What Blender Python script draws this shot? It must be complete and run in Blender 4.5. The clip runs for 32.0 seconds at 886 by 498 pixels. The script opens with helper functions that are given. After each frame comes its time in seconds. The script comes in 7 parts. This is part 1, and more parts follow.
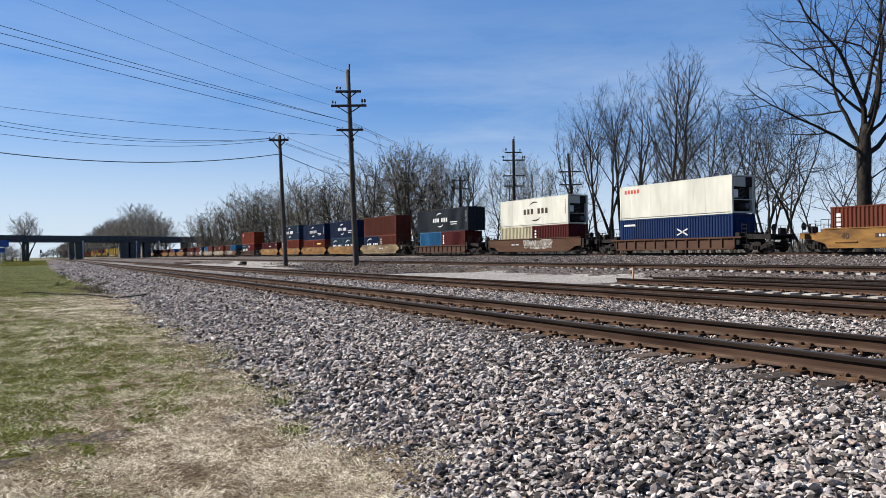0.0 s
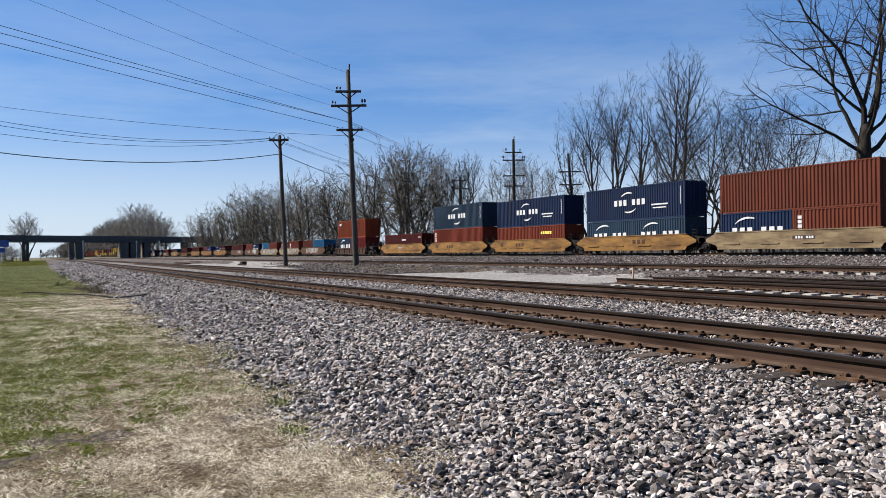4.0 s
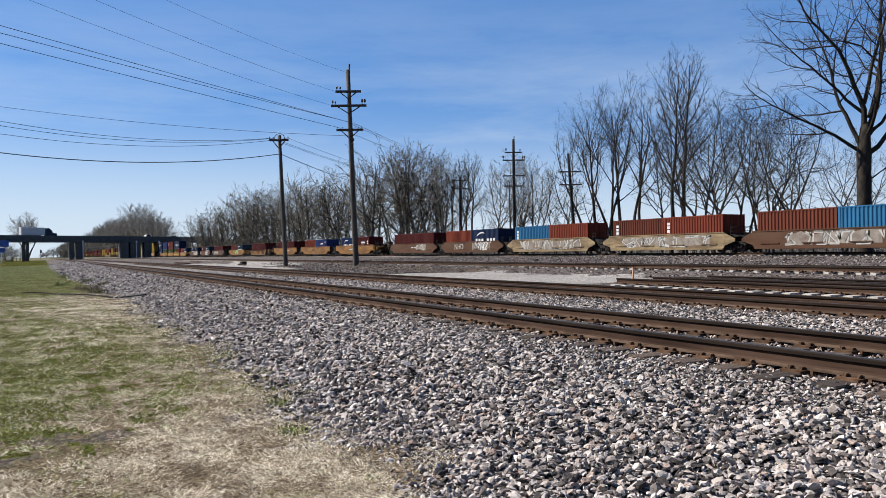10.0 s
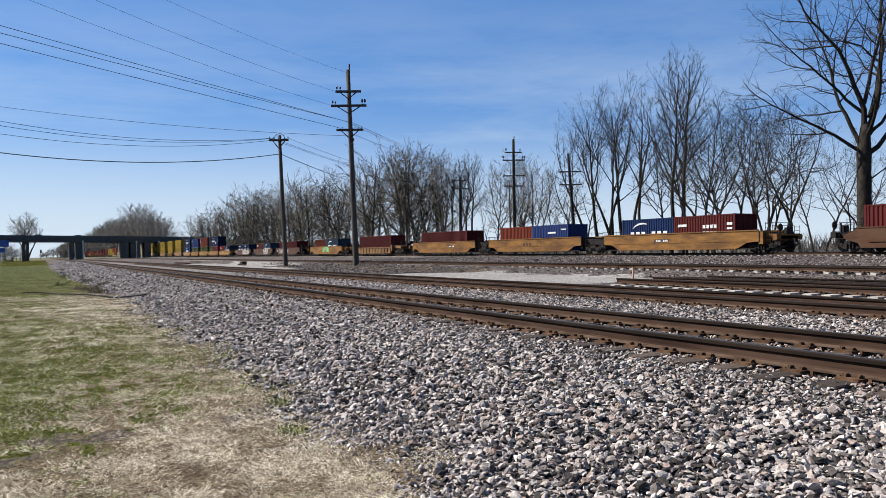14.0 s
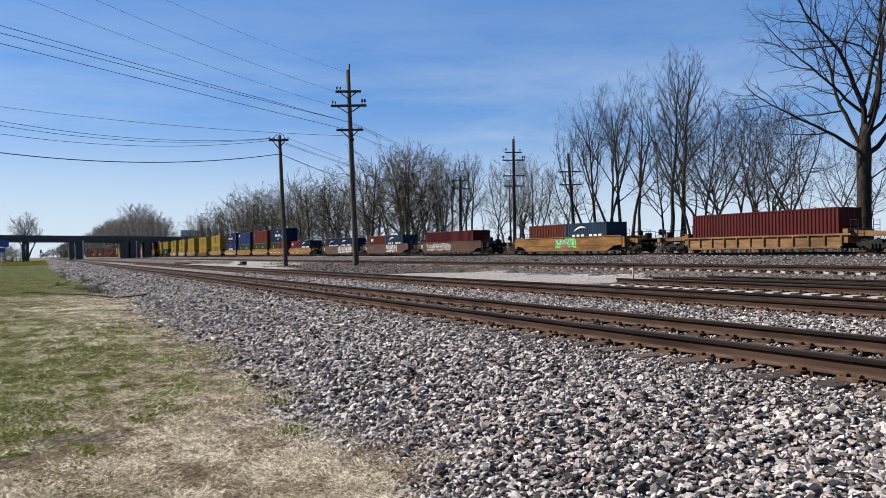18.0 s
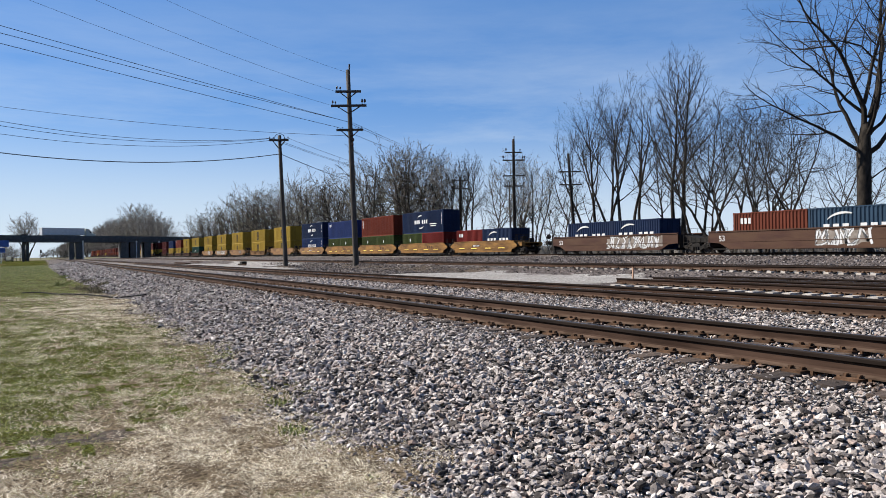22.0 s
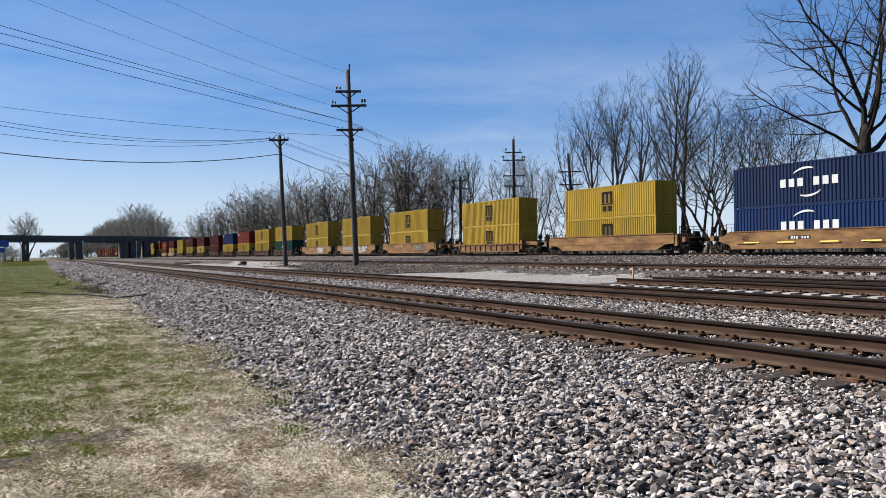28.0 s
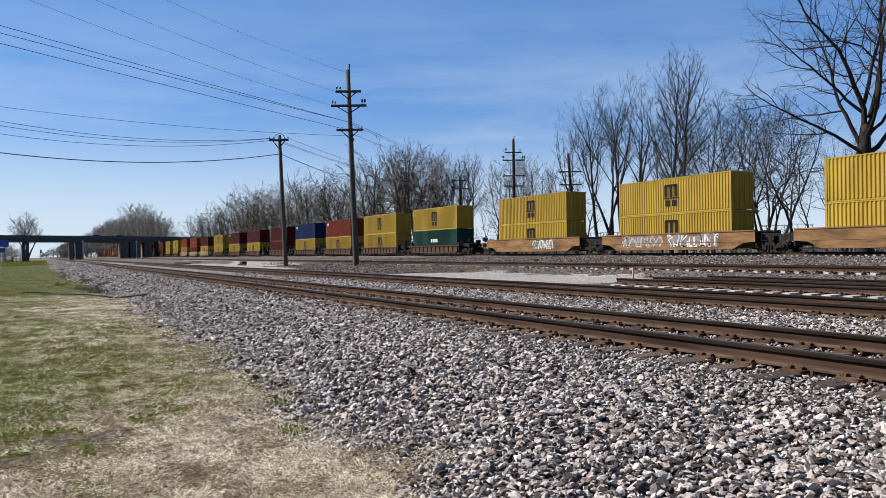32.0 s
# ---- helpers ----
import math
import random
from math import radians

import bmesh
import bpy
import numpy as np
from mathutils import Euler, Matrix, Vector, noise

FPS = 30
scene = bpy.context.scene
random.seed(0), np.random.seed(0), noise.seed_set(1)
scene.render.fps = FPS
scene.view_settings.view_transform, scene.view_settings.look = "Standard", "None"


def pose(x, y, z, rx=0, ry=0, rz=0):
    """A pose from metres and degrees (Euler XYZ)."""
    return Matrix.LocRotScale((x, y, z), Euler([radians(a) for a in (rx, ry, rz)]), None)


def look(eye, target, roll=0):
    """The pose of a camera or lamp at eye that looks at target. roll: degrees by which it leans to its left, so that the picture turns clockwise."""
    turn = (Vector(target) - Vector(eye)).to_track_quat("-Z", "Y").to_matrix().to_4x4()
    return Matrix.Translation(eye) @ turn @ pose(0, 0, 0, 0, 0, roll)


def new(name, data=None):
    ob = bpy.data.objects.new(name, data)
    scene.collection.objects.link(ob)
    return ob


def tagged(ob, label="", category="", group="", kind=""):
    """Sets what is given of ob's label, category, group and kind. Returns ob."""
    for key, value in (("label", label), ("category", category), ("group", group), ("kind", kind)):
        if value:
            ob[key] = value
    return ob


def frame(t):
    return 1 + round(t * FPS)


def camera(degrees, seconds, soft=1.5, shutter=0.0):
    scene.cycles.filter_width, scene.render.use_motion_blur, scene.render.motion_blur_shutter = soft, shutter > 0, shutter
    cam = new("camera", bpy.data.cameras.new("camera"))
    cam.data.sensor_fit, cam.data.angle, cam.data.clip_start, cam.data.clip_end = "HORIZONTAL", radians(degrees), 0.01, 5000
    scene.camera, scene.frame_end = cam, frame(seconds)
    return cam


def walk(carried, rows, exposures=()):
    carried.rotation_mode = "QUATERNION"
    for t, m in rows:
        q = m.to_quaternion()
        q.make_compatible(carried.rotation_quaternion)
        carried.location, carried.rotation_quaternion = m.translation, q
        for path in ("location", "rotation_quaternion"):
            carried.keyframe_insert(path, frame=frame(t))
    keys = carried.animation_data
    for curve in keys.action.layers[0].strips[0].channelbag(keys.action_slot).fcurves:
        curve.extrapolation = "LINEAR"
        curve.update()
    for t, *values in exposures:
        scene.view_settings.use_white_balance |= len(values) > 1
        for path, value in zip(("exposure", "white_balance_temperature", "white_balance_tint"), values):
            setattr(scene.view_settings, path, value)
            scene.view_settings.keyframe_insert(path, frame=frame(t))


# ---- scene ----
# the lens, a little below head height on the grass beside the yard
cam = camera(61.63, 32.0, soft=0.75)
CAM_POSE = Matrix(((0.880643, 0.008831, -0.473699, 0.0), (-0.473618, -0.009825, -0.880676, 0.0), (-0.012431, 0.999913, -0.004470, 1.5), (0, 0, 0, 1)))
walk(cam, [(0, CAM_POSE), (32, CAM_POSE)], exposures=[(0, 1.05, 6500, 10), (32, 1.05, 6500, 10)])

# ---- daylight ----
SUN_AZ, SUN_EL = radians(-47), radians(39)
world = bpy.data.worlds.new("sky")
scene.world = world
world.use_nodes = True
wn, wl = world.node_tree.nodes, world.node_tree.links
bg = wn["Background"]
sky = wn.new("ShaderNodeTexSky")
sky.sky_type, sky.sun_disc = "NISHITA", False
sky.sun_elevation, sky.sun_rotation = SUN_EL, SUN_AZ % (2 * math.pi)
sky.altitude, sky.air_density, sky.dust_density, sky.ozone_density = 200, 1.0, 0.0, 2.5
# thin high cloud, thicker low down
tc = wn.new("ShaderNodeTexCoord")
mp = wn.new("ShaderNodeMapping")
mp.inputs["Scale"].default_value = (1.3, 2.2, 9.0)
cl = wn.new("ShaderNodeTexNoise")
cl.inputs["Scale"].default_value, cl.inputs["Detail"].default_value, cl.inputs["Roughness"].default_value = 1.6, 7, 0.62
cr = wn.new("ShaderNodeMapRange")
cr.inputs[1].default_value, cr.inputs[2].default_value, cr.inputs[4].default_value = 0.40, 0.72, 0.62
sep = wn.new("ShaderNodeSeparateXYZ")
low = wn.new("ShaderNodeMapRange")
low.inputs[1].default_value, low.inputs[2].default_value, low.inputs[3].default_value, low.inputs[4].default_value = 0.05, 0.34, 1.0, 0.06
mul = wn.new("ShaderNodeMath")
mul.operation = "MULTIPLY"
cmix = wn.new("ShaderNodeMixRGB")
cmix.inputs[2].default_value = (6.9, 7.9, 8.9, 1)
wl.new(tc.outputs["Generated"], mp.inputs[0])
wl.new(mp.outputs[0], cl.inputs["Vector"])
wl.new(cl.outputs["Fac"], cr.inputs[0])
wl.new(tc.outputs["Generated"], sep.inputs[0])
wl.new(sep.outputs[2], low.inputs[0])
wl.new(cr.outputs[0], mul.inputs[0])
wl.new(low.outputs[0], mul.inputs[1])
haze = wn.new("ShaderNodeMapRange")
haze.inputs[1].default_value, haze.inputs[2].default_value, haze.inputs[3].default_value, haze.inputs[4].default_value = 0.0, 0.20, 0.85, 0.0
haze.interpolation_type = "SMOOTHSTEP"
wl.new(sep.outputs[2], haze.inputs[0])
top = wn.new("ShaderNodeMath")
top.operation = "MAXIMUM"
wl.new(mul.outputs[0], top.inputs[0])
wl.new(haze.outputs[0], top.inputs[1])
wl.new(top.outputs[0], cmix.inputs[0])
tint = wn.new("ShaderNodeMixRGB")
tint.blend_type = "MULTIPLY"
tint.inputs[0].default_value, tint.inputs[2].default_value = 1.0, (0.78, 0.985, 1.25, 1)
wl.new(sky.outputs[0], tint.inputs[1])
# an even veil of high haze
veil = wn.new("ShaderNodeMixRGB")
veil.inputs[2].default_value = (1.18, 2.95, 6.7, 1)
high = wn.new("ShaderNodeMapRange")
high.inputs[1].default_value, high.inputs[2].default_value, high.inputs[3].default_value, high.inputs[4].default_value = 0.34, 0.60, 0.5, 0.0
high.interpolation_type = "SMOOTHSTEP"
wl.new(sep.outputs[2], high.inputs[0])
wl.new(high.outputs[0], veil.inputs[0])
wl.new(tint.outputs[0], veil.inputs[1])
wl.new(veil.outputs[0], cmix.inputs[1])
wl.new(cmix.outputs[0], bg.inputs[0])
bg.inputs[1].default_value = 0.05

sun = new("sun", bpy.data.lights.new("sun", "SUN"))
sun.data.energy, sun.data.angle, sun.data.color = 5.0, radians(0.53), (1.0, 0.95, 0.87)
toward_sun = Vector((math.sin(SUN_AZ) * math.cos(SUN_EL), math.cos(SUN_AZ) * math.cos(SUN_EL), math.sin(SUN_EL)))
sun.matrix_world = look((0, 0, 60), Vector((0, 0, 60)) - toward_sun)


# ---- materials ----
def shade(name, c1, c2, rough=0.85, scale=6.0, c3=None, scale3=0.6, amount3=0.5, metal=0.0, bump=0.3, bump_scale=40.0, island=0.0, per_object=0.0, stretch=(1, 1, 1), spec=0.4, edge3=(0.48, 0.68)):
    """A surface of two tones in a grain, with large stains of a third tone, relief, and brightness that varies piece by piece."""
    m = bpy.data.materials.new(name)
    m.use_nodes = True
    n, l = m.node_tree.nodes, m.node_tree.links
    b = n["Principled BSDF"]
    b.inputs["Roughness"].default_value, b.inputs["Metallic"].default_value = rough, metal
    b.inputs["Specular IOR Level"].default_value = spec
    co = n.new("ShaderNodeTexCoord")
    mpg = n.new("ShaderNodeMapping")
    mpg.inputs["Scale"].default_value = stretch
    l.new(co.outputs["Object"], mpg.inputs[0])
    t1 = n.new("ShaderNodeTexNoise")
    t1.inputs["Scale"].default_value, t1.inputs["Detail"].default_value = scale, 8
    l.new(mpg.outputs[0], t1.inputs["Vector"])
    r1 = n.new("ShaderNodeMapRange")
    r1.inputs[1].default_value, r1.inputs[2].default_value = 0.35, 0.65
    l.new(t1.outputs["Fac"], r1.inputs[0])
    mix = n.new("ShaderNodeMixRGB")
    mix.inputs[1].default_value, mix.inputs[2].default_value = (*c1, 1), (*c2, 1)
    l.new(r1.outputs[0], mix.inputs[0])
    out = mix.outputs[0]
    if c3:
        t3 = n.new("ShaderNodeTexNoise")
        t3.inputs["Scale"].default_value, t3.inputs["Detail"].default_value, t3.inputs["Roughness"].default_value = scale3, 6, 0.65
        l.new(mpg.outputs[0], t3.inputs["Vector"])
        r3 = n.new("ShaderNodeMapRange")
        r3.inputs[1].default_value, r3.inputs[2].default_value, r3.inputs[4].default_value = edge3[0], edge3[1], amount3
        l.new(t3.outputs["Fac"], r3.inputs[0])
        mix3 = n.new("ShaderNodeMixRGB")
        mix3.inputs[2].default_value = (*c3, 1)
        l.new(r3.outputs[0], mix3.inputs[0])
        l.new(out, mix3.inputs[1])
        out = mix3.outputs[0]
    for strength, node, sock in ((island, "ShaderNodeNewGeometry", "Random Per Island"), (per_object, "ShaderNodeObjectInfo", "Random")):
        if strength:
            g = n.new(node)
            rr = n.new("ShaderNodeMapRange")
            rr.inputs[3].default_value, rr.inputs[4].default_value = 1 - strength, 1 + strength
            l.new(g.outputs[sock], rr.inputs[0])
            hs = n.new("ShaderNodeHueSaturation")
            l.new(rr.outputs[0], hs.inputs["Value"])
            l.new(out, hs.inputs["Color"])
            out = hs.outputs[0]
    l.new(out, b.inputs["Base Color"])
    if bump:
        tb = n.new("ShaderNodeTexNoise")
        tb.inputs["Scale"].default_value, tb.inputs["Detail"].default_value = bump_scale, 4
        l.new(mpg.outputs[0], tb.inputs["Vector"])
        bp = n.new("ShaderNodeBump")
        bp.inputs["Strength"].default_value, bp.inputs["Distance"].default_value = bump, 0.02
        l.new(tb.outputs["Fac"], bp.inputs["Height"])
        l.new(bp.outputs[0], b.inputs["Normal"])
    return m


def stone_mix(name, ramp, rough=0.9, scale=30.0, bump=0.0, single=False):
    """Broken rock: each stone its own tone from the ramp, with a grain over it."""
    m = bpy.data.materials.new(name)
    m.use_nodes = True
    n, l = m.node_tree.nodes, m.node_tree.links
    b = n["Principled BSDF"]
    b.inputs["Roughness"].default_value = rough
    b.inputs["Specular IOR Level"].default_value = 0.3
    g = n.new("ShaderNodeObjectInfo" if single else "ShaderNodeNewGeometry")
    rp = n.new("ShaderNodeValToRGB")
    els = rp.color_ramp.elements
    while len(els) < len(ramp):
        els.new(0.5)
    for e, (p, c) in zip(els, ramp):
        e.position, e.color = p, (*c, 1)
    l.new(g.outputs["Random" if single else "Random Per Island"], rp.inputs[0])
    co = n.new("ShaderNodeTexCoord")
    t = n.new("ShaderNodeTexNoise")
    t.inputs["Scale"].default_value, t.inputs["Detail"].default_value = scale, 5
    l.new(co.outputs["Object"], t.inputs["Vector"])
    r = n.new("ShaderNodeMapRange")
    r.inputs[1].default_value, r.inputs[2].default_value, r.inputs[3].default_value, r.inputs[4].default_value = 0.3, 0.7, 0.62, 1.32
    l.new(t.outputs["Fac"], r.inputs[0])
    hs = n.new("ShaderNodeHueSaturation")
    l.new(r.outputs[0], hs.inputs["Value"])
    l.new(rp.outputs[0], hs.inputs["Color"])
    l.new(hs.outputs[0], b.inputs["Base Color"])
    if bump:
        tb = n.new("ShaderNodeTexNoise")
        tb.inputs["Scale"].default_value, tb.inputs["Detail"].default_value, tb.inputs["Roughness"].default_value = 55, 5, 0.6
        l.new(co.outputs["Object"], tb.inputs["Vector"])
        bp = n.new("ShaderNodeBump")
        bp.inputs["Strength"].default_value, bp.inputs["Distance"].default_value = bump, 0.02
        l.new(tb.outputs["Fac"], bp.inputs["Height"])
        l.new(bp.outputs[0], b.inputs["Normal"])
    return m


def voronoi_ground(name, ramp, size, stain, bump=1.0, stain_scale=0.25):
    """Loose stone seen as a surface: cells of many tones with relief, over large stains."""
    m = bpy.data.materials.new(name)
    m.use_nodes = True
    n, l = m.node_tree.nodes, m.node_tree.links
    b = n["Principled BSDF"]
    b.inputs["Roughness"].default_value = 0.95
    b.inputs["Specular IOR Level"].default_value = 0.2
    co = n.new("ShaderNodeTexCoord")
    v = n.new("ShaderNodeTexVoronoi")
    v.inputs["Scale"].default_value = 1 / size
    l.new(co.outputs["Object"], v.inputs["Vector"])
    bw = n.new("ShaderNodeSeparateColor")
    l.new(v.outputs["Color"], bw.inputs[0])
    rp = n.new("ShaderNodeValToRGB")
    els = rp.color_ramp.elements
    while len(els) < len(ramp):
        els.new(0.5)
    for e, (p, c) in zip(els, ramp):
        e.position, e.color = p, (*c, 1)
    l.new(bw.outputs[0], rp.inputs[0])
    t = n.new("ShaderNodeTexNoise")
    t.inputs["Scale"].default_value, t.inputs["Detail"].default_value = stain_scale, 7
    l.new(co.outputs["Object"], t.inputs["Vector"])
    r = n.new("ShaderNodeMapRange")
    r.inputs[1].default_value, r.inputs[2].default_value, r.inputs[4].default_value = 0.42, 0.68, 0.65
    l.new(t.outputs["Fac"], r.inputs[0])
    mix = n.new("ShaderNodeMixRGB")
    mix.inputs[2].default_value = (*stain, 1)
    l.new(r.outputs[0], mix.inputs[0])
    l.new(rp.outputs[0], mix.inputs[1])
    l.new(mix.outputs[0], b.inputs["Base Color"])
    bp = n.new("ShaderNodeBump")
    bp.inputs["Strength"].default_value, bp.inputs["Distance"].default_value = bump, size * 0.7
    bp.invert = True
    l.new(v.outputs["Distance"], bp.inputs["Height"])
    l.new(bp.outputs[0], b.inputs["Normal"])
    return m


ROCK = [(0.0, (0.022, 0.019, 0.0175)), (0.16, (0.072, 0.060, 0.055)), (0.42, (0.255, 0.222, 0.206)), (0.72, (0.405, 0.366, 0.343)), (0.82, (0.222, 0.160, 0.132)), (1.0, (0.53, 0.492, 0.455))]
M_STONE = stone_mix("crushed_rock", ROCK, scale=45.0, bump=0.5)
M_STONE_SINGLE = stone_mix("single_rock", ROCK, scale=45.0, bump=0.5, single=True)
M_STONE_RUST = stone_mix("rusted_rock", [(0.0, (0.022, 0.016, 0.013)), (0.2, (0.07, 0.045, 0.034)), (0.5, (0.19, 0.135, 0.108)), (0.8, (0.31, 0.25, 0.215)), (1.0, (0.46, 0.42, 0.385))], scale=45.0, bump=0.4)
M_STONE_FAR = stone_mix("yard_rock", [(0.0, (0.020, 0.0165, 0.0155)), (0.35, (0.080, 0.064, 0.058)), (0.75, (0.165, 0.137, 0.126)), (1.0, (0.31, 0.275, 0.255))])
# the bed's near-black colour holds the shade of gaps between the near stones
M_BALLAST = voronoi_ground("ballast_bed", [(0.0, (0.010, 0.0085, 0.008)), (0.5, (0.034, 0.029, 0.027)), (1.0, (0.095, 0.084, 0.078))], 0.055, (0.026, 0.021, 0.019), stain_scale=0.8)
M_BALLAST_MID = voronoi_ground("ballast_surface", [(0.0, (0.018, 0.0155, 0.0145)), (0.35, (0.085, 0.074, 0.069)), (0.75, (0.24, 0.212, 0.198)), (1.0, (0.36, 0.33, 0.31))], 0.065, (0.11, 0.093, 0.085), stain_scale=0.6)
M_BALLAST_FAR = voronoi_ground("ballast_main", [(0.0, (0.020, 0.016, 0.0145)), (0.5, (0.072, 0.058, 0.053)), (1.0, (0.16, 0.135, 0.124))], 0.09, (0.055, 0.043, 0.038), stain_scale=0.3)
M_PALE = voronoi_ground("pale_gravel", [(0.0, (0.13, 0.118, 0.107)), (0.35, (0.22, 0.205, 0.19)), (1.0, (0.36, 0.345, 0.325))], 0.09, (0.19, 0.172, 0.155), 1.0, 0.35)
M_DIRT = voronoi_ground("dark_soil", [(0.0, (0.022, 0.016, 0.0115)), (0.5, (0.062, 0.046, 0.034)), (1.0, (0.115, 0.086, 0.062))], 0.05, (0.048, 0.034, 0.024), 0.9, 0.5)
M_TURF = shade("turf", (0.024, 0.018, 0.012), (0.195, 0.152, 0.102), 0.95, 34.0, (0.052, 0.039, 0.028), 2.6, 0.8, bump=1.0, bump_scale=60, spec=0.0)
M_LAWN = shade("lawn", (0.014, 0.016, 0.005), (0.082, 0.088, 0.021), 0.95, 28.0, (0.030, 0.024, 0.013), 2.6, 0.8, bump=1.0, bump_scale=60, spec=0.0)
M_FIELD = shade("field", (0.07, 0.07, 0.0315), (0.119, 0.105, 0.056), 0.95, 0.05, (0.098, 0.084, 0.0595), 0.012, 0.7, bump=0.3, bump_scale=1.0, spec=0.1)
M_STRAW = stone_mix("dry_grass", [(0.0, (0.17, 0.134, 0.092)), (0.2, (0.45, 0.37, 0.26)), (0.5, (0.74, 0.65, 0.495)), (1.0, (0.94, 0.87, 0.72))], 0.8, 3)
M_STALK = stone_mix("bleached_straw", [(0.0, (0.26, 0.21, 0.14)), (0.4, (0.50, 0.43, 0.31)), (1.0, (0.76, 0.69, 0.545))], 0.75, 3)
M_GRASS = stone_mix("green_grass", [(0.0, (0.030, 0.043, 0.007)), (0.4, (0.094, 0.130, 0.013)), (0.8, (0.172, 0.190, 0.028)), (1.0, (0.36, 0.32, 0.14))], 0.7, 3)
M_WEED = stone_mix("withered_weeds", [(0.0, (0.03, 0.026, 0.012)), (0.5, (0.085, 0.07, 0.034)), (1.0, (0.17, 0.15, 0.075))], 0.85, 3)
# rail side in three tones by height: mid web, pale foot, darkest head
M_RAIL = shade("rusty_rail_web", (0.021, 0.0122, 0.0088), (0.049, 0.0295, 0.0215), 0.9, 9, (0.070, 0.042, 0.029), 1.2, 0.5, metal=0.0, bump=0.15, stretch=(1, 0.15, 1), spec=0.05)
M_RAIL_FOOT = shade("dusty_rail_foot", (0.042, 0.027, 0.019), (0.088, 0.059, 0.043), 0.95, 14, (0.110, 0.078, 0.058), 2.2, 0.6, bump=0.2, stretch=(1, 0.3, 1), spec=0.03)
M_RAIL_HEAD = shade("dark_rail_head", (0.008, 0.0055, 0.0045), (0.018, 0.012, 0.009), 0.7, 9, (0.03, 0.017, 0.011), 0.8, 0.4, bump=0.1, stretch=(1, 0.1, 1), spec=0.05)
M_RAIL_TOP = shade("worn_rail_top", (0.020, 0.015, 0.012), (0.045, 0.035, 0.029), 0.42, 5, (0.014, 0.009, 0.007), 0.5, 0.6, metal=0.0, bump=0.05, stretch=(1, 0.05, 1), spec=0.45)
M_TIE = shade("creosoted_tie", (0.022, 0.0145, 0.0108), (0.060, 0.040, 0.029), 0.9, 14, (0.085, 0.063, 0.048), 2.0, 0.6, bump=0.9, bump_scale=50, per_object=0.4, stretch=(0.12, 1, 1))
M_TIE_PALE = shade("weathered_pale_tie", (0.2659, 0.237, 0.2081), (0.3815, 0.3526, 0.3179), 0.9, 12, (0.185, 0.1561, 0.1329), 2, 0.5, bump=0.4, per_object=0.15, stretch=(0.15, 1, 1))
M_PLATE = shade("rusted_plate", (0.048, 0.027, 0.017), (0.105, 0.062, 0.038), 0.9, 20, (0.022, 0.012, 0.008), 5, 0.5, metal=0.0, bump=0.4, per_object=0.3, spec=0.05)
M_POLE = shade("weathered_pole", (0.050, 0.043, 0.038), (0.090, 0.079, 0.068), 0.9, 10, (0.028, 0.024, 0.021), 1.5, 0.6, bump=0.6, stretch=(1, 1, 0.08), spec=0.1)
# darker copy of the pole wood: backlight painted into the rear poles' colour
M_POLE_BACKLIT = shade("creosoted_pole", (0.016, 0.013, 0.011), (0.034, 0.028, 0.024), 0.9, 10, (0.012, 0.010, 0.008), 1.5, 0.6, bump=0.5, stretch=(1, 1, 0.08), spec=0.1)
M_ARM = shade("crossarm_wood", (0.033, 0.027, 0.024), (0.06, 0.048, 0.042), 0.9, 8, bump=0.3)
M_INSUL = shade("insulator_glaze", (0.035, 0.022, 0.018), (0.05, 0.03, 0.025), 0.25, 5, bump=0)
M_WIRE = shade("wire", (0.025, 0.025, 0.028), (0.045, 0.045, 0.05), 0.6, 3, bump=0)
M_BARK = shade("bark", (0.014, 0.0112, 0.009), (0.038, 0.031, 0.0245), 0.95, 5, (0.060, 0.051, 0.041), 0.9, 0.55, bump=1.0, bump_scale=14, per_object=0.25, stretch=(1, 1, 0.3), spec=0.15)
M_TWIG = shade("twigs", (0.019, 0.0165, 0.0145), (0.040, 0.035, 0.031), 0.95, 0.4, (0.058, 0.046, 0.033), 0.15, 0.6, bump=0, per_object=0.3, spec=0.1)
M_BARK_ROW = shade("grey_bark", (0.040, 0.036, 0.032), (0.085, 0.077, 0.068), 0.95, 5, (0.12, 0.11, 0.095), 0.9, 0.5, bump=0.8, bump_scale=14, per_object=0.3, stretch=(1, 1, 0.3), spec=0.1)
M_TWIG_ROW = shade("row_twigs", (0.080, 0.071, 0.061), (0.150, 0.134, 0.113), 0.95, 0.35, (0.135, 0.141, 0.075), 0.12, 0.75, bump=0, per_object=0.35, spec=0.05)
# distance haze is put into this pale grey twig colour
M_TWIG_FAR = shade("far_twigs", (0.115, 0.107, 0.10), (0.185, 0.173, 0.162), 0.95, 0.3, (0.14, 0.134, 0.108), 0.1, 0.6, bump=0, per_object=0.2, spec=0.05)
M_CONC = shade("concrete", (0.07812, 0.07421, 0.06901), (0.1094, 0.1042, 0.09635), 0.9, 2, (0.04687, 0.04427, 0.04036), 0.4, 0.6, bump=0.3, bump_scale=8, stretch=(1, 1, 0.4))
M_GIRDER = shade("dark_girder_paint", (0.035, 0.045, 0.05), (0.06, 0.07, 0.075), 0.7, 1, (0.08, 0.06, 0.05), 0.4, 0.4, bump=0.1)
M_ASPHALT = shade("asphalt", (0.04, 0.04, 0.042), (0.065, 0.063, 0.062), 0.9, 5, bump=0.3)
M_BLACK = shade("black_underframe", (0.0072, 0.0063, 0.00585), (0.01575, 0.0135, 0.01215), 0.8, 5, (0.027, 0.02025, 0.01575), 1.5, 0.5, bump=0.3, spec=0.15)
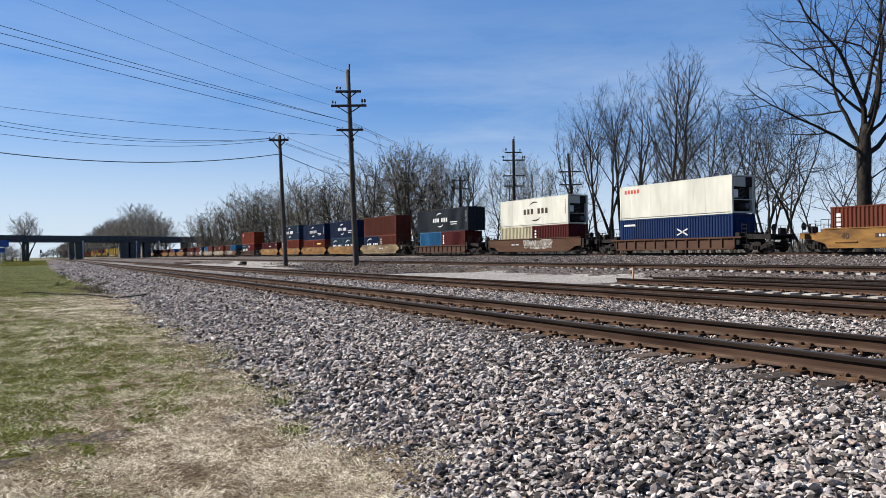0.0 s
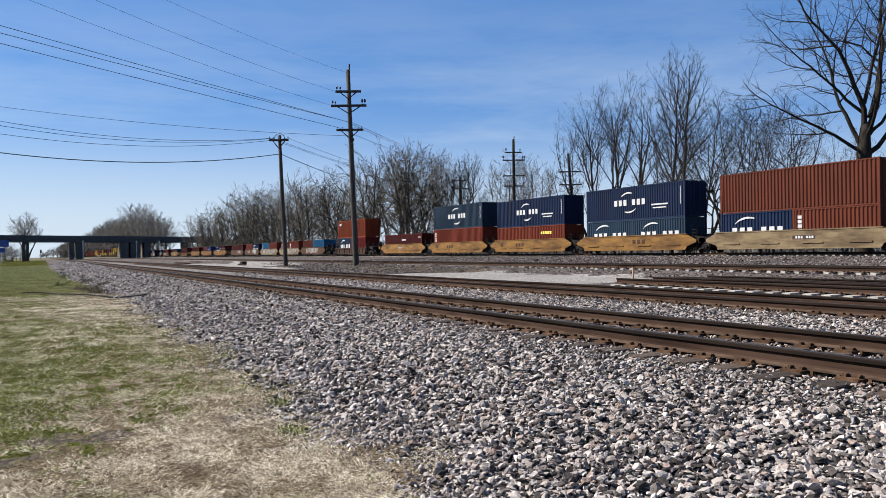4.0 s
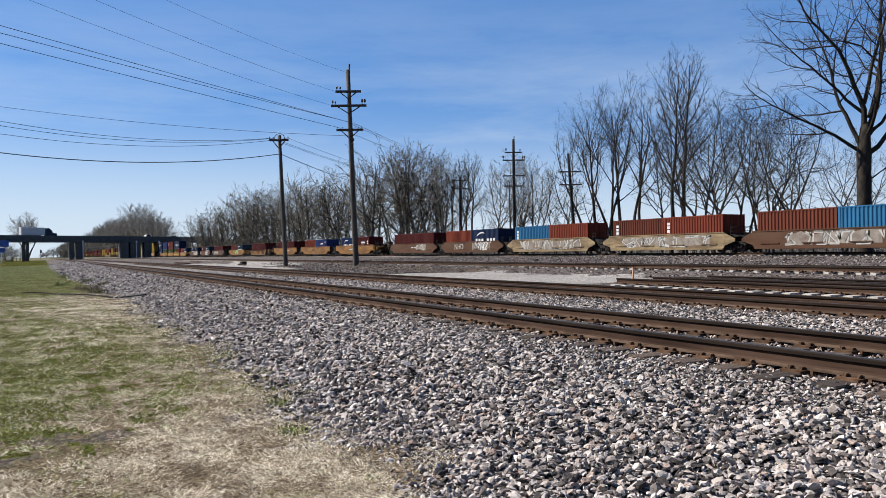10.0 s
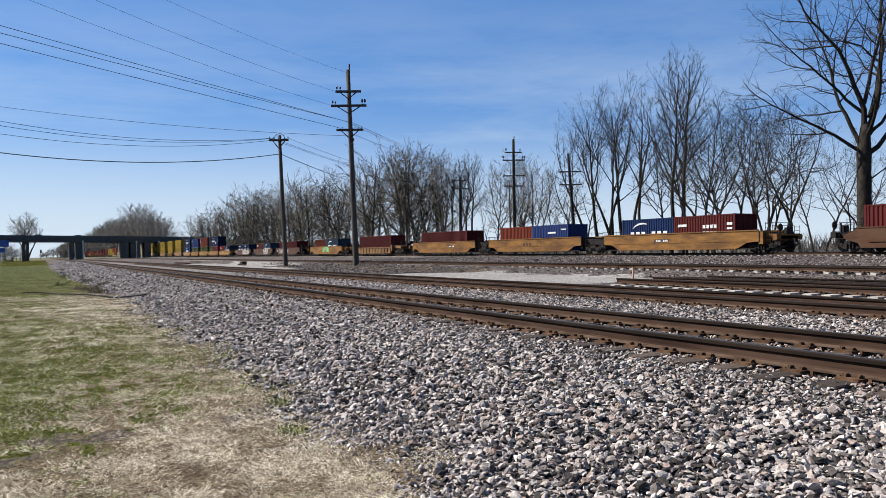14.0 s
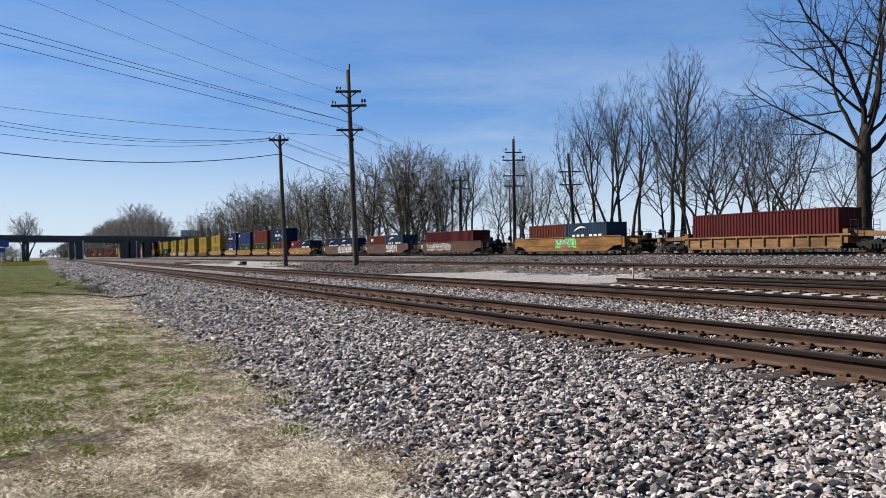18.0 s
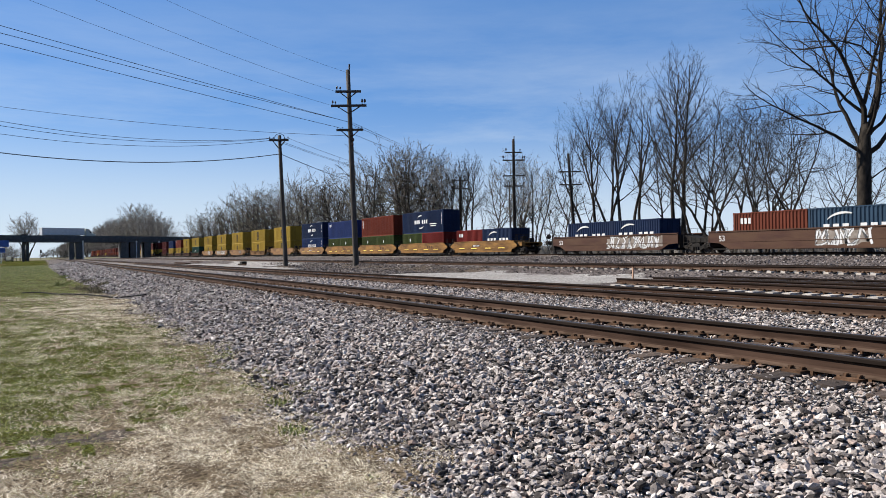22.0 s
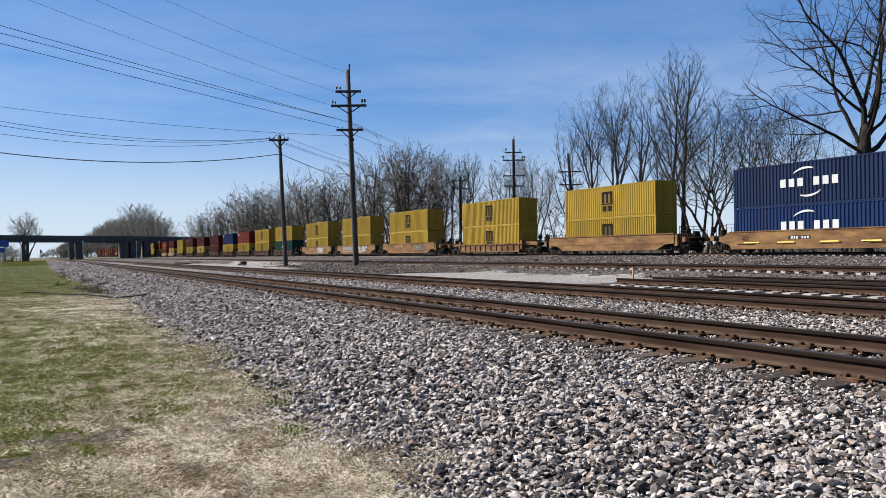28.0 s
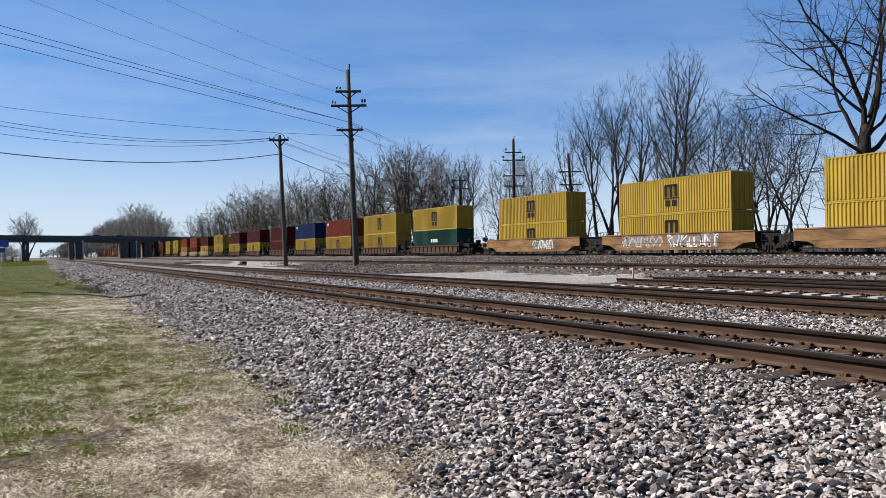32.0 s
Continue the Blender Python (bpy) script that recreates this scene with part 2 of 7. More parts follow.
M_WHEEL = shade("wheel_steel", (0.024, 0.0198, 0.018), (0.045, 0.036, 0.03), 0.55, 8, metal=0.5, bump=0.1)
M_WHITE = shade("white_lettering", (0.4212, 0.4212, 0.4212), (0.4797, 0.4797, 0.4797), 0.6, 4, bump=0, per_object=0.05, spec=0.1)
M_DARKMARK = shade("dark_lettering", (0.035, 0.022, 0.02), (0.06, 0.04, 0.035), 0.6, 4, bump=0, spec=0.1)
M_EMBLEM = shade("dark_emblem", (0.006, 0.0042, 0.0036), (0.012, 0.0078, 0.0066), 0.6, 4, bump=0, spec=0.1)
M_YELLOWMARK = shade("yellow_lettering", (0.75, 0.55, 0.10), (0.80, 0.60, 0.15), 0.6, 4, bump=0, spec=0.1)
M_REDMARK = shade("red_lettering", (0.35, 0.05, 0.04), (0.42, 0.07, 0.05), 0.6, 4, bump=0, spec=0.1)
M_GREENMARK = shade("green_spray", (0.08, 0.42, 0.10), (0.12, 0.55, 0.14), 0.6, 4, bump=0, spec=0.1)
M_SPRAY = shade("pale_spray_paint", (0.24, 0.2288, 0.21), (0.345, 0.3375, 0.315), 0.7, 3, (0.225, 0.2025, 0.1875), 1.5, 0.5, bump=0, spec=0.1)
M_WASH = shade("faded_spray_wash", (0.13, 0.11, 0.095), (0.22, 0.195, 0.17), 0.8, 3, (0.07, 0.045, 0.035), 1.5, 0.8, bump=0, spec=0.1)
M_SPRAY_DARK = shade("dark_spray_paint", (0.05, 0.05, 0.055), (0.12, 0.12, 0.125), 0.7, 3, bump=0, spec=0.1)
M_GLASS = shade("dark_window_glass", (0.02, 0.025, 0.03), (0.03, 0.035, 0.04), 0.1, 2, bump=0)
M_TYRE = shade("tyre_rubber", (0.02, 0.02, 0.02), (0.035, 0.035, 0.035), 0.85, 8, bump=0.2)
M_TRAILER = shade("trailer_white", (0.434, 0.441, 0.448), (0.49, 0.497, 0.504), 0.5, 1, (0.35, 0.35, 0.35), 0.6, 0.3, bump=0, spec=0.1)
M_BLUE_SIGN = shade("blue_sign", (0.02, 0.06, 0.25), (0.03, 0.09, 0.32), 0.5, 2, bump=0)
M_STAKE = shade("stake_orange", (0.30, 0.16, 0.10), (0.38, 0.24, 0.16), 0.8, 9, bump=0.2)
M_HOSE = shade("black_hose", (0.008, 0.008, 0.008), (0.016, 0.015, 0.014), 0.8, 6, bump=0.1, spec=0.1)
M_SILVER = shade("galvanised", (0.45, 0.46, 0.47), (0.58, 0.59, 0.60), 0.5, 4, metal=0.5, bump=0.05)

PAINTS = {
    "rust": (0.08497, 0.02026, 0.01046), "maroon": (0.05882, 0.007516, 0.006863), "red": (0.1046, 0.009477, 0.00719), "orange": (0.1634, 0.03007, 0.008497), "navy": (0.0052, 0.0145, 0.044),
    "blue": (0.0042, 0.017, 0.066), "royal": (0.01438, 0.02941, 0.1046), "sky": (0.01307, 0.08497, 0.1765), "steel": (0.014, 0.031, 0.054), "slate": (0.01438, 0.01895, 0.02484), "cream": (0.34, 0.305, 0.205),
    "white": (0.43, 0.424, 0.365), "yellow": (0.2735, 0.1809, 0.02471), "olive": (0.03072, 0.04183, 0.00915), "teal": (0.005229, 0.03791, 0.02876), "brick": (0.1209, 0.02222, 0.01046)}
WORDS = {"rust": "rust-brown", "maroon": "maroon", "red": "red", "orange": "orange", "navy": "navy blue", "blue": "blue", "royal": "bright blue", "sky": "light blue", "steel": "blue-grey",
         "slate": "dark grey", "cream": "cream", "white": "white", "yellow": "yellow", "olive": "olive green", "teal": "dark green", "brick": "brick-red"}


def paint(name, c, dirt=0.45, dirt_c=(0.03, 0.022, 0.017), share=0.3, stretch=(1, 1, 0.25), scale=0.8, edge3=(0.48, 0.68)):
    return shade(name, tuple(0.88 * v for v in c), tuple(min(1.1 * v, 0.9) for v in c), 0.7, 1.2, tuple((1 - share) * v + share * w for v, w in zip(c, dirt_c)), scale, dirt, bump=0.06, bump_scale=6, per_object=0.10, stretch=stretch, spec=0.12, edge3=edge3)


M_PAINT = {k: paint("paint_" + k, c) for k, c in PAINTS.items()}
CAR_PAINTS = {"yellow": (0.25, 0.13, 0.036), "amber": (0.205, 0.100, 0.026), "brown": (0.052, 0.0215, 0.011), "umber": (0.0493, 0.02295, 0.017), "dirty": (0.238, 0.1785, 0.102), "tan": (0.235, 0.130, 0.055)}
CAR_WORDS = {"yellow": "yellow", "amber": "amber-yellow", "brown": "red-brown", "umber": "dark brown", "dirty": "dusty cream-yellow", "tan": "faded orange-tan"}
M_CAR = {k: paint("car_" + k, tuple(0.9 * v for v in c), 0.95, (0.064, 0.036, 0.021) if k in ("brown", "umber") else (0.035, 0.017, 0.011), 0.75, (1, 0.35, 1.6), 1.1, (0.36, 0.62)) for k, c in CAR_PAINTS.items()}


# ---- mesh helpers ----
class Shape:
    """Points and faces of one mesh in the making."""

    def __init__(self):
        self.v, self.f = [], []

    def box(self, x0, x1, y0, y1, z0, z1):
        b = len(self.v)
        self.v += [(x0, y0, z0), (x1, y0, z0), (x1, y1, z0), (x0, y1, z0), (x0, y0, z1), (x1, y0, z1), (x1, y1, z1), (x0, y1, z1)]
        self.f += [(b, b + 3, b + 2, b + 1), (b + 4, b + 5, b + 6, b + 7), (b, b + 1, b + 5, b + 4), (b + 1, b + 2, b + 6, b + 5), (b + 2, b + 3, b + 7, b + 6), (b + 3, b, b + 4, b + 7)]
        return self

    def beam(self, a, b, w, h=None):
        """A square bar from a to b."""
        a, b = Vector(a), Vector(b)
        d = (b - a).normalized()
        s = d.cross(Vector((0, 0, 1))) if abs(d.z) < 0.95 else d.cross(Vector((0, 1, 0)))
        s.normalize()
        t = s.cross(d).normalized()
        s, t = s * w / 2, t * (h or w) / 2
        k = len(self.v)
        for p in (a, b):
            self.v += [tuple(p - s - t), tuple(p + s - t), tuple(p + s + t), tuple(p - s + t)]
        self.f += [(k, k + 1, k + 2, k + 3), (k + 7, k + 6, k + 5, k + 4)] + [(k + i, k + 4 + i, k + 4 + (i + 1) % 4, k + (i + 1) % 4) for i in range(4)]
        return self

    def tube(self, pts, radii, n=6, cap=True):
        k = len(self.v)
        for i, p in enumerate(pts):
            p = Vector(p)
            d = (Vector(pts[min(i + 1, len(pts) - 1)]) - Vector(pts[max(i - 1, 0)])).normalized()
            s = d.cross(Vector((0.31, 0.95, 0.02)))
            if s.length < 1e-3:
                s = d.cross(Vector((1, 0, 0)))
            s.normalize()
            t = d.cross(s)
            r = radii[i]
            for j in range(n):
                c, q = math.cos(6.2832 * j / n) * r, math.sin(6.2832 * j / n) * r
                self.v.append((p.x + s.x * c + t.x * q, p.y + s.y * c + t.y * q, p.z + s.z * c + t.z * q))
        for i in range(len(pts) - 1):
            for j in range(n):
                a, b = k + i * n + j, k + i * n + (j + 1) % n
                self.f.append((a, b, b + n, a + n))
        if cap:
            self.f.append(tuple(k + j for j in range(n))[::-1])
            self.f.append(tuple(k + (len(pts) - 1) * n + j for j in range(n)))
        return self

    def prism(self, outline, x0, x1):
        """An outline in (y, z), thick from x0 to x1."""
        k, n = len(self.v), len(outline)
        self.v += [(x0, y, z) for y, z in outline] + [(x1, y, z) for y, z in outline]
        self.f += [tuple(range(k, k + n)), tuple(range(k + 2 * n - 1, k + n - 1, -1))]
        self.f += [(k + i, k + n + i, k + n + (i + 1) % n, k + (i + 1) % n) for i in range(n)]
        return self

    def pieces(self):
        """The separate pieces, each as a Shape of its own."""
        owner = list(range(len(self.v)))

        def root(i):
            while owner[i] != i:
                i = owner[i]
            return i

        for f in self.f:
            for i in f[1:]:
                owner[root(i)] = root(f[0])
        groups = {}
        for f in self.f:
            groups.setdefault(root(f[0]), []).append(f)
        out = []
        for fs in groups.values():
            ids = sorted({i for f in fs for i in f})
            place = {i: k for k, i in enumerate(ids)}
            s = Shape()
            s.v = [self.v[i] for i in ids]
            s.f = [tuple(place[i] for i in f) for f in fs]
            out.append(s)
        return out

    def mesh(self, name, mat, smooth=False):
        me = bpy.data.meshes.new(name)
        me.from_pydata(self.v, [], self.f)
        me.materials.append(mat)
        bm = bmesh.new()
        bm.from_mesh(me)
        bmesh.ops.recalc_face_normals(bm, faces=bm.faces)
        bm.to_mesh(me)
        bm.free()
        if smooth:
            me.polygons.foreach_set("use_smooth", [True] * len(me.polygons))
        return me


def part(name, shape, material=None, parent=None, label="", at=None, smooth=False):
    """One mesh object, under its thing or part; shape is a Shape or a finished mesh."""
    ob = new(name, shape.mesh(name, material, smooth) if isinstance(shape, Shape) else shape)
    if parent:
        ob.parent = parent
    if at:
        ob.location = at
    if label:
        ob["label"] = label
    return ob


def thing(name, label, category, group="", at=(0, 0, 0), kind=""):
    ob = new(name)
    ob.empty_display_size = 0.3
    ob.location = at
    return tagged(ob, label, category, group, kind)


def bulk(name, verts, faces, mat, label, category, smooth=False):
    """One big mesh from arrays: verts (n, 3), faces (m, k)."""
    me = bpy.data.meshes.new(name)
    m, k = faces.shape
    me.vertices.add(len(verts))
    me.vertices.foreach_set("co", np.ascontiguousarray(verts, dtype=np.float32).ravel())
    me.loops.add(m * k)
    me.loops.foreach_set("vertex_index", np.ascontiguousarray(faces, dtype=np.int32).ravel())
    me.polygons.add(m)
    me.polygons.foreach_set("loop_start", np.arange(0, m * k, k, dtype=np.int32))
    me.update(calc_edges=True)
    me.polygons.foreach_set("use_smooth", [smooth] * m)
    me.materials.append(mat)
    return tagged(new(name, me), label, category, kind="stuff")


GLYPHS = {}


def lettering(text, size):
    """A flat mesh of characters, read from the -X side: along -Y, up Z, from its middle."""
    if (text, size) not in GLYPHS:
        cu = bpy.data.curves.new("characters", "FONT")
        cu.body, cu.size, cu.align_x, cu.align_y, cu.extrude = text, size, "CENTER", "CENTER", 0.004
        ob = new("characters", cu)
        me = bpy.data.meshes.new_from_object(ob.evaluated_get(bpy.context.evaluated_depsgraph_get()))
        bpy.data.objects.remove(ob)
        me.transform(Matrix(((0, 0, -1, 0), (-1, 0, 0, 0), (0, 1, 0, 0), (0, 0, 0, 1))))
        GLYPHS[text, size] = me
    return GLYPHS[text, size].copy()


# ---- the ground ----
RAIL_H = 0.158
# tracks: near rail, rail top, y from, y to, tie span that shows
TRACK_A, TRACK_B, TRACK_C, TRACK_D, TRACK_M, TRACK_T = 5.84, 11.12, 15.8, 19.05, 22.4, 45.58
GAUGE = 1.51
TOP_A, TOP_C, TOP_M, TOP_T = 0.605, 0.63, 0.885, 1.2
PROFILE_X = [-400, -40, -8, 1.5, 2.3, 3.3, 5.0, 5.3, 8.2, 8.6, 10.0, 10.5, 13.4, 13.8, 14.2, 15.15, 15.5, 18.3, 20.6, 21.3, 22.0, 24.4, 27, 38, 43.2, 44.2, 48.6, 51.0, 54, 70, 400]
PROFILE_Z = [-0.6, -0.3, -0.05, 0.0, 0.02, 0.16, 0.352, 0.394, 0.396, 0.37, 0.37, 0.396, 0.396, 0.36, 0.285, 0.285, 0.408, 0.408, 0.42, 0.52, 0.648, 0.682, 0.67, 0.80, 0.90, 0.965, 0.965, 0.55, 0.45, 0.30, 0.0]


def bank_edge(y):
    """How far the grass reaches towards the stones."""
    return np.interp(y, [0, 4, 5.3, 7, 11, 25, 40, 64, 120, 400], [2.15, 2.25, 2.5, 2.35, 2.65, 2.55, 2.15, 1.4, 1.0, 0.9]) + 0.16 * np.sin(y * 1.7) + 0.1 * np.sin(y * 4.1 + 1)


def ripple(x, y):
    return np.sin(x * 0.9 + 1.3 * np.sin(y * 0.37)) * np.cos(y * 0.53 + np.sin(x * 0.61)) * 0.5 + 0.3 * np.sin(x * 2.3 + y * 1.7) * np.cos(y * 2.9 - x)


def ground_z(x, y):
    x, y = np.asarray(x, dtype=float), np.asarray(y, dtype=float)
    shift = np.interp(y, [0, 30, 64, 400], [0, 0, -0.9, -1.2]) * np.interp(x, [-6, 1, 4, 5], [0, 1, 1, 0])
    z = np.interp(x - shift, PROFILE_X, PROFILE_Z)
    rough = np.interp(x, [-8, 2, 3, 5, 14, 16, 20, 21.6, 23, 40], [0.03, 0.03, 0.03, 0.008, 0.008, 0.02, 0.05, 0.03, 0.01, 0.02])
    z = z + ripple(x, y) * rough
    # spoil heaps round the two poles, with a ditch beside them
    for hx, hy, hr, hz in ((20.9, 51.8, 1.0, 0.22), (20.6, 48.6, 0.8, 0.30), (20.3, 46.2, 0.7, -0.35), (19.4, 43.6, 0.9, 0.22), (17.8, 60.2, 0.9, 0.20), (18.9, 63.4, 0.8, 0.22), (18.6, 57.2, 0.7, -0.3), (19.6, 40.6, 0.7, -0.32), (20.6, 38.4, 0.8, 0.2), (21.3, 42.0, 0.7, 0.22), (21.6, 55.5, 0.8, 0.2), (20.9, 36.0, 0.6, -0.28)):
        z = z + hz * (0.85 if hz > 0 else 1.2) * np.exp(-((x - hx) ** 2 + ((y - hy) * 0.6) ** 2) / hr**2)
    return z


def patches(x, y, seed=0):
    """Smooth random patches of about a metre, with finer ones in them, from 0 to 1."""
    total, weight = 0.0, 0.0
    for octave, amp in ((1.0, 1.0), (2.3, 0.7), (5.1, 0.5), (11.0, 0.35)):
        u, v = np.asarray(x, dtype=float) * octave + 31.7 * seed, np.asarray(y, dtype=float) * octave - 17.3 * seed
        iu, iv = np.floor(u), np.floor(v)
        fu, fv = u - iu, v - iv
        fu, fv = fu * fu * (3 - 2 * fu), fv * fv * (3 - 2 * fv)

        def corner(a, b):
            h = np.sin((iu + a) * 127.1 + (iv + b) * 311.7 + octave) * 43758.5453
            return h - np.floor(h)

        total = total + amp * ((corner(0, 0) * (1 - fu) + corner(1, 0) * fu) * (1 - fv) + (corner(0, 1) * (1 - fu) + corner(1, 1) * fu) * fv)
        weight += amp
    return np.clip((total / weight - 0.5) * 1.9 + 0.5, 0, 1)


def green_mask(x, y):
    """Where the turf has greened up; the rest is last year's straw."""
    share = np.interp(y, [3, 6.2, 7.2, 8.2, 13, 17, 20, 25, 31, 34, 300], [-0.5, -0.30, 0.1, 0.5, 0.52, 0.42, 0.25, 0.05, 0.05, 0.4, 0.55])
    share = share + np.interp(x, [-1.0, 0.2, 0.9, 1.5, 2.2], [0.3, 0.15, -0.05, -0.2, -0.3])
    return np.clip(0.42 + 0.95 * (0.55 * patches(x * 1.3, y * 0.55, 1) + 0.7 * patches(x * 3.1, y * 1.3, 5) - 0.62 + share), 0, 1)


def bare_soil(x, y):
    """Worn spots where the dark soil shows."""
    b = 0.0
    for hx, hy, r in ((-0.1, 7.1, 0.30), (-0.2, 6.5, 0.34), (0.3, 6.8, 0.30), (0.55, 6.9, 0.24), (1.5, 6.9, 0.2), (1.6, 5.75, 0.12), (1.2, 7.6, 0.14), (0.1, 7.2, 0.2), (1.75, 9.6, 0.22), (1.9, 13.0, 0.3), (2.0, 20.5, 0.4), (0.5, 9.2, 0.3), (2.15, 4.25, 0.22), (2.35, 5.0, 0.2), (2.1, 25.2, 0.7), (2.2, 31.0, 0.8), (2.3, 8.2, 0.35), (2.5, 12.2, 0.4), (-0.6, 7.9, 0.3)):
        b = b + np.exp(-((x - hx) ** 2 + ((y - hy) * 0.7) ** 2) / (0.65 * r) ** 2)
    return np.clip(b, 0, 1)


def spread(parts):
    return np.unique(np.concatenate([np.arange(*p) for p in parts]))


gx = spread([(-3000, -300, 300), (-300, -40, 20), (-40, -8, 2), (-8, -2, 0.5), (-2, 3, 0.09), (3, 6, 0.2), (6, 14, 0.5), (14, 25, 0.3), (25, 54, 1.0), (54, 120, 6), (120, 400, 40), (400, 3200, 400)])
gy = spread([(-1000, -20, 70), (-20, 2, 2), (2, 16, 0.13), (16, 34, 0.3), (34, 90, 0.6), (90, 200, 3), (200, 500, 12), (500, 4500, 250)])
GX, GY = np.meshgrid(gx, gy)
GZ = ground_z(GX, GY)
nx, ny = len(gx), len(gy)
ii, jj = np.meshgrid(np.arange(nx - 1), np.arange(ny - 1))
a = (jj * nx + ii).ravel()
faces = np.stack([a, a + 1, a + 1 + nx, a + nx], 1)
ground = bulk("ground", np.stack([GX.ravel(), GY.ravel(), GZ.ravel()], 1), faces, M_TURF, "grassy verge rising into grey railway ballast and yard gravel", "ground")
ground["kind"] = "structure"
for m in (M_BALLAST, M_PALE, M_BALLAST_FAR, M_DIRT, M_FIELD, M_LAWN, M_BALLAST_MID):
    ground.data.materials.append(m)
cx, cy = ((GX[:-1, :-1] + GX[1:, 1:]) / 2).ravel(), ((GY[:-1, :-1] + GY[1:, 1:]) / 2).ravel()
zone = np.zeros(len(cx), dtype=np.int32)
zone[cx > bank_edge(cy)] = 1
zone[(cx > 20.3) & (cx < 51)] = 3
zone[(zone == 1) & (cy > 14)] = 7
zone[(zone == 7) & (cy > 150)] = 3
wob = 0.5 * np.sin(cy * 0.6) + 0.35 * np.sin(cy * 1.9 + cx)
zone[(cx > 13.9) & (cx <= 20.6 + wob) & (cy > 17)] = 2
zone[(cx > 17.2 + 0.6 * wob) & (cx <= 21.8 + wob) & (cy > 37) & (cy < 67)] = 4
zone[(cx > 13.9) & (cx <= 21.8 + wob) & (cy > 34 + 2 * wob) & (cy < 53 + 3 * wob)] = 4
zone[(cx > 14.6) & (cx <= 20.6) & (cy <= 19.4)] = 3
zone[(cx > 14.4) & (cx < 21.0 + np.clip((cy - 66) * 0.25, 0, 20)) & (cy > 66) & (cy < 96 + 6 * wob)] = 2
zone[(cx > 14.0) & (cx < 51) & (cy >= 96 + 6 * wob)] = 3
zone[(cx >= 51) | (cx < -25) | (cy > 420)] = 5
zone[(cx >= 50) & (cx < 260) & (cy < 420)] = 4
zone[(zone == 0) & (cy > 4) & (green_mask(cx, cy) > np.random.default_rng(3).uniform(0.35, 1.0, len(cx)))] = 6
zone[(zone == 0) & (cy > 4) & (bare_soil(cx, cy) > np.random.default_rng(4).uniform(0.35, 0.9, len(cx)))] = 4
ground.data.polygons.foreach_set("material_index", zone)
ground.data.polygons.foreach_set("use_smooth", [True] * len(zone))

# ---- stones ----
_bm = bmesh.new()
bmesh.ops.create_icosphere(_bm, subdivisions=1, radius=1)
ICO_V = np.array([v.co[:] for v in _bm.verts])
ICO_F = np.array([[v.index for v in f.verts] for f in _bm.faces])
_bm.free()
OCT_V = np.array([(1, 0, 0), (-1, 0, 0), (0, 1, 0), (0, -1, 0), (0, 0, 1), (0, 0, -1)], dtype=float)
OCT_F = np.array([(0, 2, 4), (2, 1, 4), (1, 3, 4), (3, 0, 4), (2, 0, 5), (1, 2, 5), (3, 1, 5), (0, 3, 5)])
_a = np.arange(5) * 1.25664
CHIP_V = np.concatenate([np.stack([np.cos(_a), np.sin(_a), np.full(5, -0.5)], 1), np.stack([0.85 * np.cos(_a + 0.5), 0.85 * np.sin(_a + 0.5), np.full(5, 0.75)], 1)])
CHIP_F = np.array([(i, (i + 1) % 5, i + 5) for i in range(5)] + [((i + 1) % 5, (i + 1) % 5 + 5, i + 5) for i in range(5)] + [(5, 6, 7), (5, 7, 8), (5, 8, 9)])
rng = np.random.default_rng(7)


def turn_matrices(n):
    q = rng.normal(size=(n, 4))
    q /= np.linalg.norm(q, axis=1)[:, None]
    w, x, y, z = q.T
    return np.stack([1 - 2 * (y * y + z * z), 2 * (x * y - z * w), 2 * (x * z + y * w), 2 * (x * y + z * w), 1 - 2 * (x * x + z * z), 2 * (y * z - x * w), 2 * (x * z - y * w), 2 * (y * z + x * w), 1 - 2 * (x * x + y * y)], 1).reshape(n, 3, 3)


def tilt(n, flat):
    """Random turns; a stone mostly lies on its broad side."""
    m = turn_matrices(n)
    a, b, c = rng.uniform(0, 6.283, n), rng.normal(0, flat, n), rng.normal(0, flat, n)
    ca, sa, cb, sb, cc, sc = np.cos(a), np.sin(a), np.cos(b), np.sin(b), np.cos(c), np.sin(c)
    z = np.zeros(n)
    one = np.ones(n)
    rz = np.stack([ca, -sa, z, sa, ca, z, z, z, one], 1).reshape(n, 3, 3)
    rx = np.stack([one, z, z, z, cb, -sb, z, sb, cb], 1).reshape(n, 3, 3)
    ry = np.stack([cc, z, sc, z, one, z, -sc, z, cc], 1).reshape(n, 3, 3)
    return np.where((rng.uniform(0, 1, n) < 0.15)[:, None, None], m, rx @ ry @ rz)


def rocks(name, x, y, size, base_v, base_f, mat, label, sink=0.25, angular=0.3, flat=0.38, level=None):
    """Broken stones strewn at x, y on the ground: each squashed, chipped and turned at random."""
    n = len(x)
    v = np.repeat(base_v[None], n, 0)
    v = v * (1 + angular * rng.uniform(-1, 1, (n, len(base_v), 1)))
    v = v * rng.uniform(0.55, 1.35, (n, 1, 3)) * np.array([1.15, 0.85, 0.44])
    v = np.einsum("nij,nkj->nki", tilt(n, flat), v)
    v = v * (size / 2)[:, None, None]
    v[:, :, 0] += x[:, None]
    v[:, :, 1] += y[:, None]
    v[:, :, 2] += (ground_z(x, y) + size * (0.5 - sink) * rng.uniform(-0.8, 1.8, n) if level is None else level + rng.uniform(-0.022, 0.004, n))[:, None]
    f = base_f[None] + (np.arange(n) * len(base_v))[:, None, None]
    return bulk(name, v.reshape(-1, 3), f.reshape(-1, 3), mat, label, "ballast")


